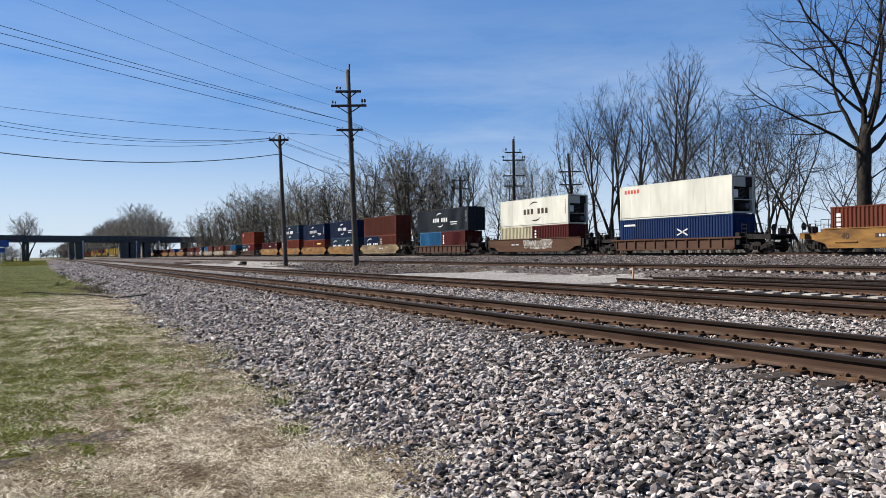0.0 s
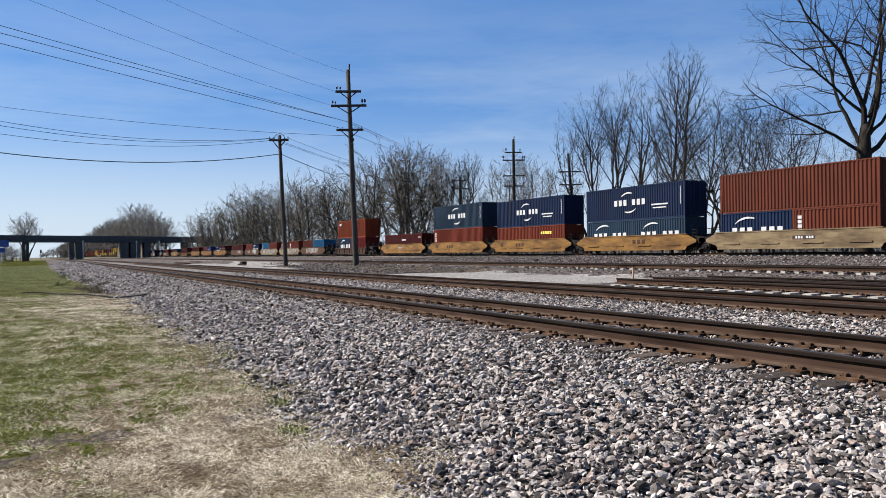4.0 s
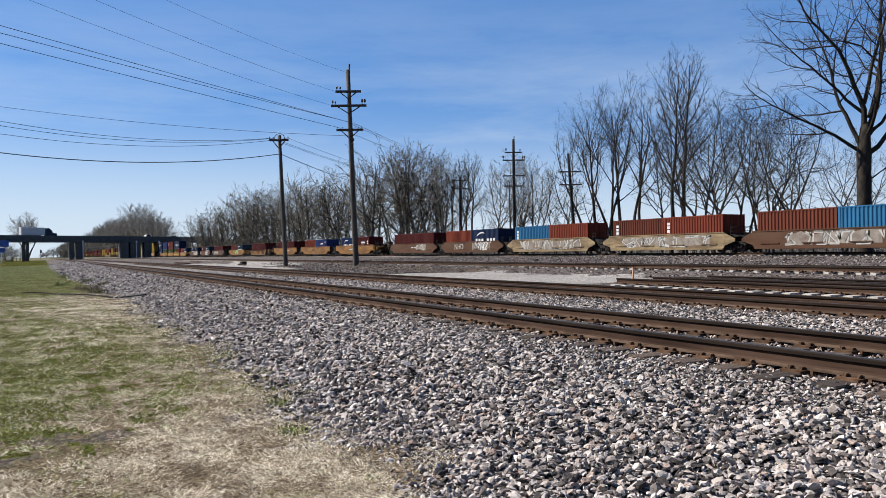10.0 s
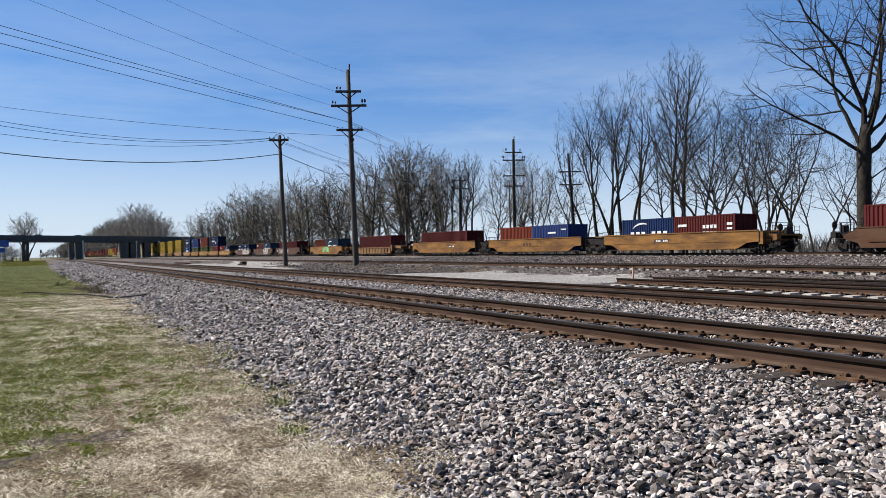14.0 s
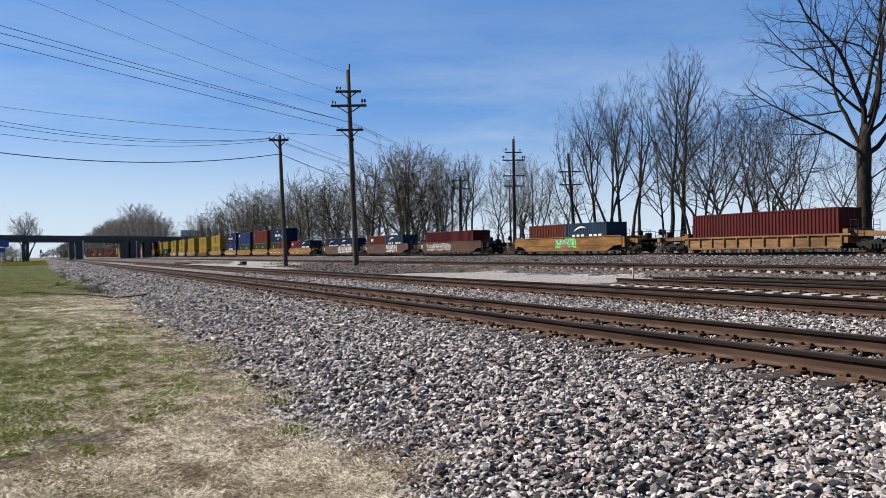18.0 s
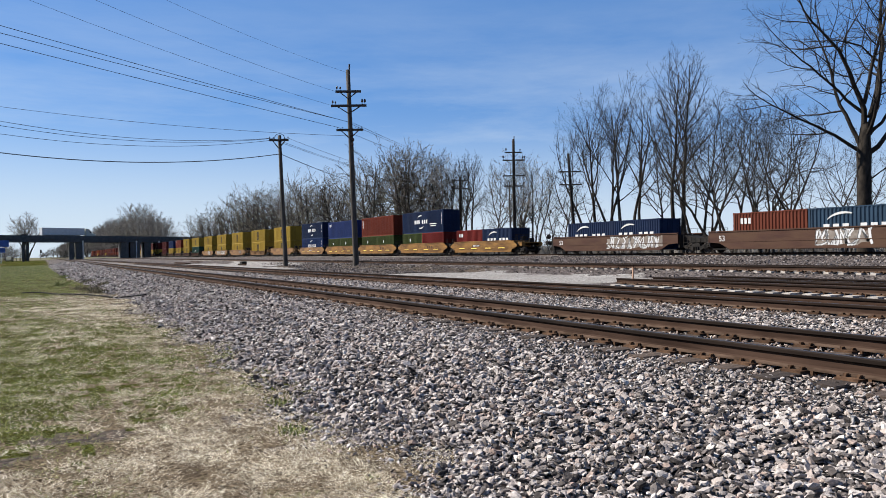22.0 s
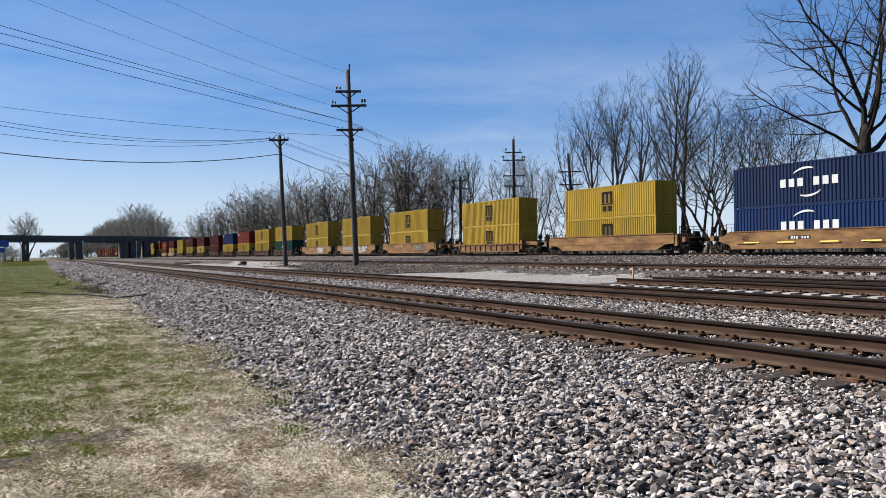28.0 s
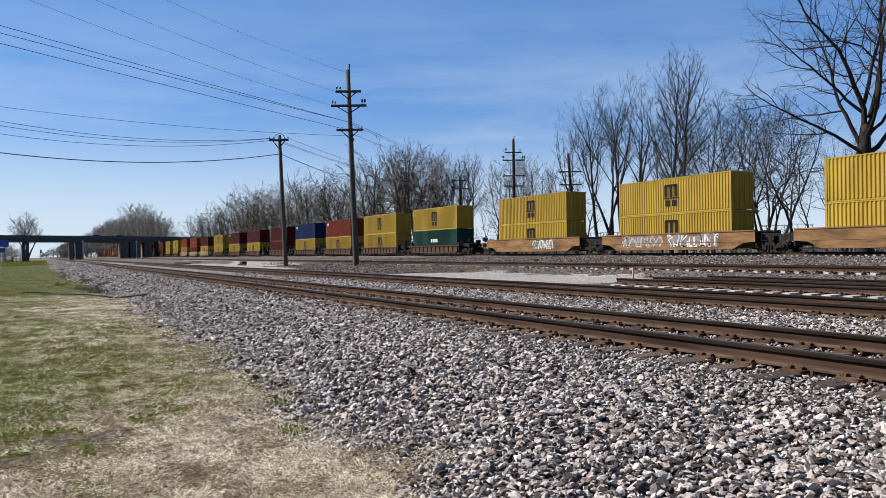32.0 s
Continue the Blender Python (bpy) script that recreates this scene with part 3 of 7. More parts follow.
def scatter(n, x0, x1, y0, y1, power=1.0):
    u = rng.uniform(0, 1, n) ** power
    return rng.uniform(x0, x1, n), y0 + (y1 - y0) * u


def off_rails(x, y, keep_ties=0.03):
    """Leaves the rails and most of the tie tops free."""
    ok = np.ones(len(x), dtype=bool)
    for first in (TRACK_A, TRACK_B):
        for k in range(2):
            ok &= np.abs(x - first - k * GAUGE) > 0.13
        on_tie = (np.abs((y / 0.5) % 1 - 0.5) < 0.34) & (np.abs(x - first - GAUGE / 2) < 1.36)
        end = np.clip((np.abs(x - first - GAUGE / 2) - 0.93) / 0.4, 0, 1)
        ok &= ~on_tie | (rng.uniform(0, 1, len(x)) < np.maximum(keep_ties, 0.75 * end))
    return ok


x, y = scatter(50000, 1.6, 6.4, 1.7, 17, 1.45)
ok = (x > bank_edge(y) - 0.12 + 0.4 * rng.uniform(-1, 1, len(x)) ** 3) & off_rails(x, y)
x, y = x[ok], y[ok]
rocks("ballast_shoulder", x, y, rng.uniform(0.036, 0.080, len(x)) * np.interp(y, [4, 9], [0.85, 1.1]) * np.where(x > 4.9, 0.75, 1.0), CHIP_V, CHIP_F, M_STONE, "angular grey and pinkish crushed-rock railway ballast", angular=0.22)
x, y = scatter(12000, 1.8, 6.4, 1.7, 17, 1.2)
ok = (x > bank_edge(y) + 0.1) & off_rails(x, y, 0.0)
x, y = x[ok], y[ok]
ok = ~((x > 2.5) & (x < 4.5) & (y > 2.6) & (y < 4.4))
x, y = x[ok], y[ok]
loose = rocks("ballast_loose", x, y, rng.uniform(0.046, 0.090, len(x)) * np.interp(y, [4, 9], [0.85, 0.9]) * np.where(x > 4.8, 0.6, 1.0), ICO_V, ICO_F, M_STONE, "larger loose stones lying on the ballast shoulder", sink=0.0, angular=0.38)
# those nearest the lens lie as single stones
STONES = []
for k in range(24):
    v = ICO_V * (1 + 0.38 * rng.uniform(-1, 1, (len(ICO_V), 1))) * rng.uniform(0.6, 1.3, 3) * np.array([1.15, 0.85, 0.5])
    me = bpy.data.meshes.new("stone")
    me.from_pydata([tuple(q) for q in v], [], [tuple(int(i) for i in f) for f in ICO_F])
    me.materials.append(M_STONE_SINGLE)
    STONES.append(me)
x, y = scatter(300, 2.5, 4.5, 2.6, 4.4)
for k in range(300):
    size = rng.uniform(0.040, 0.078)
    ob = part("stone", STONES[k % 24], None, loose)
    ob.matrix_basis = Matrix.LocRotScale((x[k], y[k], float(ground_z(x[k], y[k])) + size * rng.uniform(0.25, 0.6)), Euler((rng.normal(0, 0.4), rng.normal(0, 0.4), rng.uniform(0, 6.28))), (size / 2, size / 2, size / 2))
y = 3.3 + 20 * rng.uniform(0, 1, 16000) ** 1.7
x = bank_edge(y) + 0.27 * rng.normal(size=len(y)) - 0.05
rocks("edge_grit", x, y, rng.uniform(0.012, 0.038, len(x)) * np.interp(y, [4, 20], [1, 1.7]), OCT_V, OCT_F, M_STONE, "small stone chips strewn over the soil at the edge of the verge", angular=0.35)
x, y = scatter(36000, 0.6, 6.2, 16, 150, 2.0)
ok = (x > bank_edge(y) - 0.1) & off_rails(x, y)
x, y = x[ok], y[ok]
rocks("ballast_farther", x, y, rng.uniform(0.06, 0.11, len(x)) * np.interp(y, [17, 75, 150], [1, 1.8, 4]), OCT_V, OCT_F, M_STONE, "grey crushed-rock ballast along the track", angular=0.35)
x, y = scatter(34000, 7.55, 11.0, 2.0, 34, 1.3)
x2, y2 = scatter(12000, 5.9, 14.4, 2.0, 45, 1.3)
x, y = np.concatenate([x, x2]), np.concatenate([y, y2])
ok = off_rails(x, y)
x, y = x[ok], y[ok]
rocks("ballast_between_tracks", x, y, np.where((np.abs(x - TRACK_A - 0.75) < 1.0) | (np.abs(x - TRACK_B - 0.75) < 1.0), 0.65, 1.0) * rng.uniform(0.04, 0.085, len(x)) * np.interp(y, [10, 45], [1, 1.5]), OCT_V, OCT_F, M_STONE, "pale crushed-rock ballast between the two near tracks", angular=0.35)
x, y = scatter(24000, 20.6, 44, 8, 80, 1.3)
ok = (np.abs(x - TRACK_M - GAUGE / 2) > 0.95)
x, y = x[ok], y[ok]
rocks("ballast_main_line", x, y, rng.uniform(0.06, 0.13, len(x)) * np.interp(y, [10, 75], [1, 1.5]), OCT_V, OCT_F, M_STONE_FAR, "brown-grey ballast of the raised main lines", angular=0.35)

x, y = scatter(10000, 14.2, 22.0, 35, 66)
ok = (x > 17.0) | (y < 52)
x, y = x[ok], y[ok]
rocks("spoil_stones", x, y, rng.uniform(0.05, 0.13, len(x)), OCT_V, OCT_F, M_STONE_FAR, "dark stony spoil heaped round the pole feet", angular=0.35)

x, y = scatter(9000, 1.8, 14.3, -9, 2.2)
ok = (x > bank_edge(np.abs(y))) & off_rails(x, y)
x, y = x[ok], y[ok]
rocks("ballast_behind", x, y, rng.uniform(0.07, 0.13, len(x)), OCT_V, OCT_F, M_STONE, "grey crushed-rock ballast along the near tracks", angular=0.35)

# ---- grass ----


def verge(n, y0, y1, power):
    """Random places on the strip of grass beside the stones."""
    y = y0 + (y1 - y0) * rng.uniform(0, 1, n) ** power
    return rng.uniform(-0.07 * y - 0.4, 2.8), y


def blades(name, x, y, length, width, lift, mat, label, plain=False):
    n = len(x)
    ang = rng.uniform(0, 2 * math.pi, n)
    d = np.stack([np.cos(ang), np.sin(ang), np.zeros(n)], 1)
    s = np.stack([-np.sin(ang), np.cos(ang), np.zeros(n)], 1) * (width / 2)[:, None]
    base = np.stack([x, y, ground_z(x, y) - 0.004], 1)
    mid = base + d * (length * 0.5)[:, None] + np.array([0, 0, 1]) * (length * lift * 0.75)[:, None]
    tip = base + d * length[:, None] + np.array([0, 0, 1]) * (length * lift * rng.uniform(0.3, 1.1, n))[:, None]
    if plain:
        return bulk(name, np.stack([base - s, base + s, tip], 1).reshape(-1, 3), np.arange(3 * n).reshape(-1, 3), mat, label, "grass")
    v = np.stack([base - s, base + s, mid + s * 0.9, mid - s * 0.9, tip], 1)
    f = np.array([(0, 1, 2), (0, 2, 3), (3, 2, 4)])[None] + (np.arange(n) * 5)[:, None, None]
    return bulk(name, v.reshape(-1, 3), f.reshape(-1, 3), mat, label, "grass")


x, y = verge(900000, 3.2, 34, 2.5)
thick = 0.12 + 0.9 * patches(x * 1.6, y * 0.9, 2) + 2.1 * (patches(x * 3.2, y * 2.0, 9) - 0.33) - 1.25 * bare_soil(x, y)
ok = (x < bank_edge(y) + 0.12 * rng.normal(size=len(x))) & (rng.uniform(0, 1, len(x)) > 0.8 * green_mask(x, y)) & (rng.uniform(0, 1, len(x)) < thick)
x, y = x[ok], y[ok]
n = len(x)
blades("dry_grass", x, y, rng.uniform(0.02, 0.065, n) * rng.uniform(0.6, 1.3, n) * np.interp(y, [4, 8], [0.9, 1.2]), rng.uniform(0.0026, 0.0055, n) * np.interp(y, [4, 26, 70], [1, 4.0, 8]), rng.uniform(0.02, 0.4, n), M_STRAW, "flattened straw-coloured dead grass", True)
# long bleached stalks lying on the mat in drifts
x, y = verge(150000, 3.2, 26, 1.9)
ok = (x < bank_edge(y) + 0.05 * rng.normal(size=len(x))) & (rng.uniform(0, 1, len(x)) < 2.6 * (patches(x * 3.4, y * 1.8, 8) - 0.42) - bare_soil(x, y) - 0.5 * green_mask(x, y))
x, y = x[ok], y[ok]
n = len(x)
blades("straw_stalks", x, y, rng.uniform(0.03, 0.105, n) * np.interp(y, [4, 20], [0.9, 1.7]), rng.uniform(0.0014, 0.0030, n) * np.interp(y, [4, 20], [1, 3]), rng.uniform(0.05, 0.35, n), M_STALK, "long bleached straw stalks lying in drifts on the verge")
x, y = verge(620000, 4.5, 150, 2.4)
ok = (x < bank_edge(y) + 0.1 * rng.normal(size=len(x))) & (rng.uniform(0.1, 1.1, len(x)) < green_mask(x, y)) & (rng.uniform(0, 1, len(x)) < -0.1 + 1.5 * patches(x * 3.5, y * 1.9, 3))
x, y = x[ok], y[ok]
n = len(x)
blades("green_grass", x, y, rng.uniform(0.02, 0.06, n) * np.interp(y, [8, 60, 150], [1, 1.8, 3.5]), rng.uniform(0.003, 0.0065, n) * np.interp(y, [4, 60, 150], [1, 5, 14]), rng.uniform(0.15, 0.9, n), M_GRASS, "short spring grass greening in patches", True)
x, y = np.concatenate([rng.uniform(-6, 2.3, 150000), rng.normal(0.3, 2.4, 200000)]), np.concatenate([rng.uniform(-5, 12, 150000), 3.6 - 3.2 * np.abs(rng.normal(0, 1, 200000))])
ok = (x < bank_edge(y)) & ((y < 3.4) | (x < -0.07 * y - 0.3)) & (rng.uniform(0, 1, len(x)) < 0.45 + patches(x, y, 2))
x, y = x[ok], y[ok]
n = len(x)
blades("dry_grass_behind", x, y, rng.uniform(0.03, 0.09, n), rng.uniform(0.004, 0.009, n), rng.uniform(0.03, 0.4, n), M_STRAW, "straw-coloured dead grass of the verge", True)
# a few clumps at the foot of the stones
for k, (hx, hy) in enumerate(((2.05, 7.3), (1.85, 6.15), (1.55, 11.2), (0.75, 44.0), (1.2, 60.0), (2.2, 46.0), (2.6, 40.0), (1.9, 36.0), (1.5, 38.0), (1.85, 33.0))):
    m = 160 if k < 2 else 220
    x, y = hx + 0.07 * rng.normal(size=m) * (1 if k < 2 else 2.5), hy + 0.085 * rng.normal(size=m) * (1 if k < 2 else 3.5)
    blades("weed_clump", x, y, rng.uniform(0.03, 0.08, m) * (1 if k < 3 else 3.0), rng.uniform(0.004, 0.007, m) * (1 if k < 3 else 3.0), rng.uniform(0.4, 1.3, m), M_GRASS if k < 5 else M_WEED, "small tuft of green weeds at the ballast edge" if k < 5 else "tangled brown-green weeds at the ballast edge")

x, y = scatter(14000, 2.0, 6.2, -6, 1.8)
ok = (x > bank_edge(y) - 0.1) & off_rails(x, y)
x, y = x[ok], y[ok]
rocks("ballast_behind", x, y, rng.uniform(0.045, 0.09, len(x)), OCT_V, OCT_F, M_STONE, "grey crushed-rock ballast farther along the shoulder", angular=0.35)
# stones packed between the ties round the rail feet, browned by rust
rng = np.random.default_rng(31)
y = 3.3 + 34 * rng.uniform(0, 1, 26000) ** 1.25
side = rng.integers(0, 4, len(y))
x = np.where(side < 2, TRACK_A, TRACK_B) + (side % 2) * GAUGE + rng.uniform(-0.36, 0.36, len(y))
ok = np.abs((y / 0.5) % 1 - 0.5) > 0.20 + 0.06 * rng.uniform(-1, 1, len(y))
x, y = x[ok], y[ok]
rocks("crib_stones", x, y, rng.uniform(0.030, 0.062, len(x)) * np.interp(y, [10, 38], [1, 1.5]), OCT_V, OCT_F, M_STONE_RUST, "rust-browned stones packed between the ties", angular=0.35, level=TOP_A - RAIL_H - 0.022)

# ---- tracks ----
RAIL_HALF = [(0.070, 0), (0.070, 0.011), (0.021, 0.026), (0.011, 0.041), (0.009, 0.106), (0.031, 0.113), (0.035, 0.118), (0.035, 0.147), (0.028, 0.158)]
RAIL_OUT = RAIL_HALF + [(-a, b) for a, b in reversed(RAIL_HALF)]


def rail(parent, x, z, y0, y1, name="rail"):
    s = Shape()
    n = len(RAIL_OUT)
    ys = [y0, y1]
    for yy in ys:
        s.v += [(x + a, yy, z + b) for a, b in RAIL_OUT]
    s.f += [tuple(range(n)), tuple(range(2 * n - 1, n - 1, -1))] + [(i, i + n, (i + 1) % n + n, (i + 1) % n) for i in range(n)]
    me = s.mesh(name, M_RAIL)
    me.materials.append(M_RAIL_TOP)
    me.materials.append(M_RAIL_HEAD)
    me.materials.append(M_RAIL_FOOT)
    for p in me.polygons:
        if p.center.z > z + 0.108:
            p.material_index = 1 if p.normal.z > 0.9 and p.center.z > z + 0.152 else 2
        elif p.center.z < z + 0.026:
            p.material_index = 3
    return part(name, me, None, parent)


def tie_mesh(mat, half=1.3, w=0.115, h=0.16):
    s = Shape()
    s.prism([(-w, -h), (w, -h), (w, -0.012), (w - 0.012, 0), (-w + 0.012, 0), (-w, -0.012)], -half, half)
    return s.mesh("tie", mat)


def plate_mesh():
    s = Shape()
    s.box(-0.17, 0.17, -0.1, 0.1, 0.0, 0.02)
    for px, py in ((-0.095, -0.06), (-0.095, 0.055), (0.095, -0.05), (0.095, 0.06)):
        s.box(px - 0.012, px + 0.012, py - 0.009, py + 0.009, 0.02, 0.038)
        s.box(px - 0.022 + (0.01 if px < 0 else -0.01), px + 0.022 + (0.01 if px < 0 else -0.01), py - 0.014, py + 0.014, 0.038, 0.049)
    for py in (-0.135, 0.135):
        s.box(-0.072, 0.072, py - 0.014, py + 0.014, -0.03, 0.022)
    return s.mesh("tie_plate", M_PLATE)


TIE, TIE_PALE, PLATE = tie_mesh(M_TIE), tie_mesh(M_TIE_PALE), plate_mesh()
TIE_SUNK = tie_mesh(M_TIE_PALE, half=1.08, w=0.09)


def track(label, first, top, y0, y1, ty0, ty1, pitch=0.5, pale=False, plates=True, far=0, ties=True):
    t = thing("track", label, "railway track", "railway tracks", kind="structure")
    foot = top - RAIL_H
    rail(t, first, foot, y0, y1)
    rail(t, first + GAUGE, foot, y0, y1)
    yy = ty0
    mid = first + GAUGE / 2
    rnd = random.Random(int(first * 10))
    while ties and yy < ty1:
        ob = part("tie", (TIE_PALE if plates and top < 0.8 else TIE_SUNK) if pale else TIE, None, t, at=(mid + rnd.uniform(-0.09, 0.09), yy + rnd.uniform(-0.02, 0.02), foot - 0.021))
        ob.rotation_euler = (0, 0, rnd.uniform(-0.012, 0.012))
        if plates:
            for k in range(2):
                part("tie_plate", PLATE, None, t, at=(first + k * GAUGE, ob.location.y, foot - 0.021))
        yy += pitch
    if far:
        s = Shape()
        while yy < far:
            s.box(mid - (1.08 if pale else 1.3), mid + (1.08 if pale else 1.3), yy - 0.115, yy + 0.115, foot - 0.15, foot - 0.022)
            yy += pitch
        row = part("far_ties", s, M_TIE_PALE if pale else M_TIE, t)
        row["kind"] = "stuff"
    return t


track("rusty railway track with dark wooden ties in grey ballast", TRACK_A, TOP_A, -40, 900, 3.25, 40, far=110)
track("rusty railway track with dark ties beyond the nearest one", TRACK_B, TOP_A, -40, 900, 5.25, 40, far=110)
track("stub-end siding on pale weathered ties", TRACK_C, TOP_C, -30, 17.9, 5.0, 17.9, pale=True)
track("second stub-end siding, rails half sunk in gravel", TRACK_D, TOP_A - 0.03, -30, 18.6, 8.0, 18.5, plates=False)
track("main line track on pale-ended ties in brown ballast", TRACK_M, TOP_M, -60, 900, 12.0, 70, 0.53, pale=True, plates=True, far=140)
track("main line track under the container train", TRACK_T, TOP_T, -620, 1500, 22, 90, 0.53, pale=True, plates=False, far=200)

# ---- poles and wires ----
ACROSS = Vector((0.881, -0.474, 0)).normalized()


def utility_pole(base, top, r0, r1, label, arms, spike=False, wood=None):
    """arms: (share of the height, half length, insulators as (offset, size), braced)."""
    b, t = Vector(base), Vector(top)
    ob = thing("utility_pole", label, "utility pole", "utility poles", at=b)
    d = t - b
    steps = [d * k for k in (-0.03, 0.0, 0.25, 0.5, 0.75, 1.0)]
    part("pole", Shape().tube(steps, [r0 * 1.05, r0, r0 + (r1 - r0) * 0.25, (r0 + r1) / 2, r0 + (r1 - r0) * 0.75, r1], 12), wood or M_POLE, ob, smooth=True)
    if spike:
        part("top_pin", Shape().beam(d * 0.985 + Vector((0.1, 0, 0)), d + Vector((0.12, 0, 0.45)), 0.09), M_ARM, ob)
    for share, half, pots, brace in arms:
        c = d * share + Vector((-0.11, -0.17, 0))
        arm = part("crossarm", Shape().beam(c - ACROSS * half, c + ACROSS * half, 0.13, 0.17), M_ARM, ob)
        for o, s in ((o, 0.62 * s) for o, s in pots):
            p = c + ACROSS * o + Vector((0, 0, 0.08))
            part("insulator", Shape().tube([p, p + Vector((0, 0, 0.35 * s)), p + Vector((0, 0, 0.38 * s)), p + Vector((0, 0, 0.8 * s)), p + Vector((0, 0, 0.95 * s))], [0.05 * s, 0.06 * s, 0.17 * s, 0.19 * s, 0.08 * s], 8), M_INSUL, arm, smooth=True)
        if brace:
            for sgn in (-1, 1):
                part("brace", Shape().beam(c + ACROSS * half * 0.62 * sgn - Vector((0, 0, 0.08)), c - Vector((0, 0, brace)), 0.07), M_ARM, ob)
    return ob


P1B, P1T = Vector((20.66, 52.2, 0.55)), Vector(((20.24, 52.36, 15.28)))
P2B, P2T = Vector((17.5, 59.8, 0.42)), Vector(((17.13, 59.95, 11.26)))
pole1 = utility_pole(P1B, P1T, 0.225, 0.15, "tall weathered wooden utility pole with three crossarms", [(0.887, 0.95, ((-0.85, 0.6), (-0.6, 0.5)), 0.55), (0.815, 1.32, ((-1.2, 0.55), (-1.0, 0.45), (1.0, 0.7), (1.2, 0.7)), 0.6), (0.692, 1.0, ((-0.9, 0.25), (-0.55, 0.25), (0.4, 0.25), (0.65, 0.25), (0.9, 0.3)), 0.65)], True)
for o, drop in ((0.16, 0.25), (0.24, 0.62), (0.2, 0.98)):
    q = (P1T - P1B) * 0.692 + ACROSS * o + Vector((-0.11, -0.17, -drop))
    part("fuse_link", Shape().tube([q, q + Vector((0, 0, -0.1)), q + Vector((0, 0, -0.24))], [0.05, 0.09, 0.06], 8), M_INSUL, pole1, smooth=True)
pole2 = utility_pole(P2B, P2T, 0.19, 0.13, "wooden utility pole with a single forked crossarm", [(0.962, 0.78, ((-0.75, 0.35), (-0.45, 0.3), (0.45, 0.3), (0.75, 0.35)), 0.7)])
h = (P2T - P2B)
part("wire_loop", Shape().tube([h * 0.975 + ACROSS * 0.42 * math.cos(a) + Vector((0, 0, 0.42 * math.sin(a))) for a in np.linspace(0, math.pi, 9)], [0.025] * 9, 5), M_WIRE, pole2)
utility_pole((58, 86.6, 0.4), (57.93, 86.56, 17.15), 0.26, 0.18, "tall dark utility pole with four crossarms behind the train", [(0.89, 1.15, ((-1.05, 0.9), (0.9, 0.7)), 0.8), (0.825, 1.55, ((-1.45, 1.0), (1.25, 0.8), (1.5, 0.9)), 0.9), (0.695, 1.5, ((-1.3, 0.3), (1.3, 0.3)), 0), (0.61, 1.35, ((-1.2, 0.3), (1.2, 0.3)), 0)], True, M_POLE_BACKLIT)
utility_pole((58.8, 74.1, 0.4), (58.01, 74.43, 13.69), 0.24, 0.16, "leaning utility pole with two crossarms among the trees", [(0.826, 1.4, ((-1.3, 0.5), (-0.9, 0.4), (1.2, 0.4)), 0.8), (0.705, 1.4, ((-1.3, 0.5), (1.2, 0.4)), 0.8)], False, M_POLE_BACKLIT)
utility_pole((58, 102.0, 0.4), (58.02, 101.93, 13.32), 0.22, 0.16, "slim utility pole with two crossarms in the tree line", [(0.96, 1.3, ((-1.2, 0.3), (1.2, 0.3)), 0), (0.86, 1.3, ((-1.2, 0.3), (1.2, 0.3)), 0)], False, M_POLE_BACKLIT)


def wire(a, b, sag, r, label="thin black overhead wire slung between poles", n=28):
    a, b = Vector(a), Vector(b)
    pts = [a.lerp(b, k / n) - Vector((0, 0, sag * 4 * (k / n) * (1 - k / n))) for k in range(n + 1)]
    return tagged(part("overhead_wire", Shape().tube(pts, [r] * (n + 1), 4), M_WIRE), label, "wire", "overhead wires")


c1 = P1B + (P1T - P1B) * 0.692 + Vector((-0.11, -0.17, 0.2))
p3 = Vector((58, 86.6, 0.4)).lerp(Vector((57.93, 86.56, 17.15)), 0.66)
for o, up, far in ((-0.3, 0.45, (-4.39, 40.91, 13.06)), (0.3, 0.30, (-4.39, 40.91, 12.65)), (-0.9, 0.0, (-4.53, 42.12, 12.47))):
    pin = c1 + ACROSS * o + Vector((0, 0, up))
    wire(far, pin, 0.05, 0.015)
    wire(pin, p3 + ACROSS * (o * 1.5), 0.7, 0.014)
c2 = P2B + (P2T - P2B) * 0.962 + Vector((-0.11, -0.17, 0.15))
p5 = Vector((58, 102.0, 0.4)).lerp(Vector((58.02, 101.93, 13.32)), 0.9)
for o, far, sag in ((-0.75, (-6.92, 55.91, 11.10), 0.95), (-0.45, (-6.92, 55.91, 10.76), 1.0), (0.75, (-6.93, 55.92, 10.12), 1.1)):
    wire(far, c2 + ACROSS * o, sag, 0.015)
    wire(c2 + ACROSS * o, p5 + ACROSS * o, 0.9, 0.013)
c3 = P2B + (P2T - P2B) * 0.86
wire((-6.94, 55.93, 8.84), c3, 1.0, 0.030, "thick black overhead cable slung between poles")
wire(c3, p5 - Vector((0, 0, 2.5)), 1.2, 0.026, "thick black overhead cable slung between poles")
wire((-4.32, 56.78, 11.59), P1B + (P1T - P1B) * 0.664 - ACROSS * 0.1, 0.35, 0.012)
c4 = P1B + (P1T - P1B) * 0.887
wire((2.08, 44.23, 15.58), c4 - ACROSS * 0.8, 0.25, 0.009)
wire((-1.40, 46.10, 15.75), P1B + (P1T - P1B) * 0.815 - ACROSS * 1.1, 0.25, 0.009)
wire((5.57, 43.50, 15.90), P1B + (P1T - P1B) * 0.985, 0.2, 0.007)

# ---- the road bridge ----
BR_Y, BR_SLOPE = 345.0, 0.40
br_dir = Vector((1, BR_SLOPE, 0)).normalized()
br_side = Vector((-br_dir.y, br_dir.x, 0))


def on_bridge(xx, side=0.0, z=0.0):
    return Vector((xx, BR_Y + BR_SLOPE * xx, z)) + br_side * side


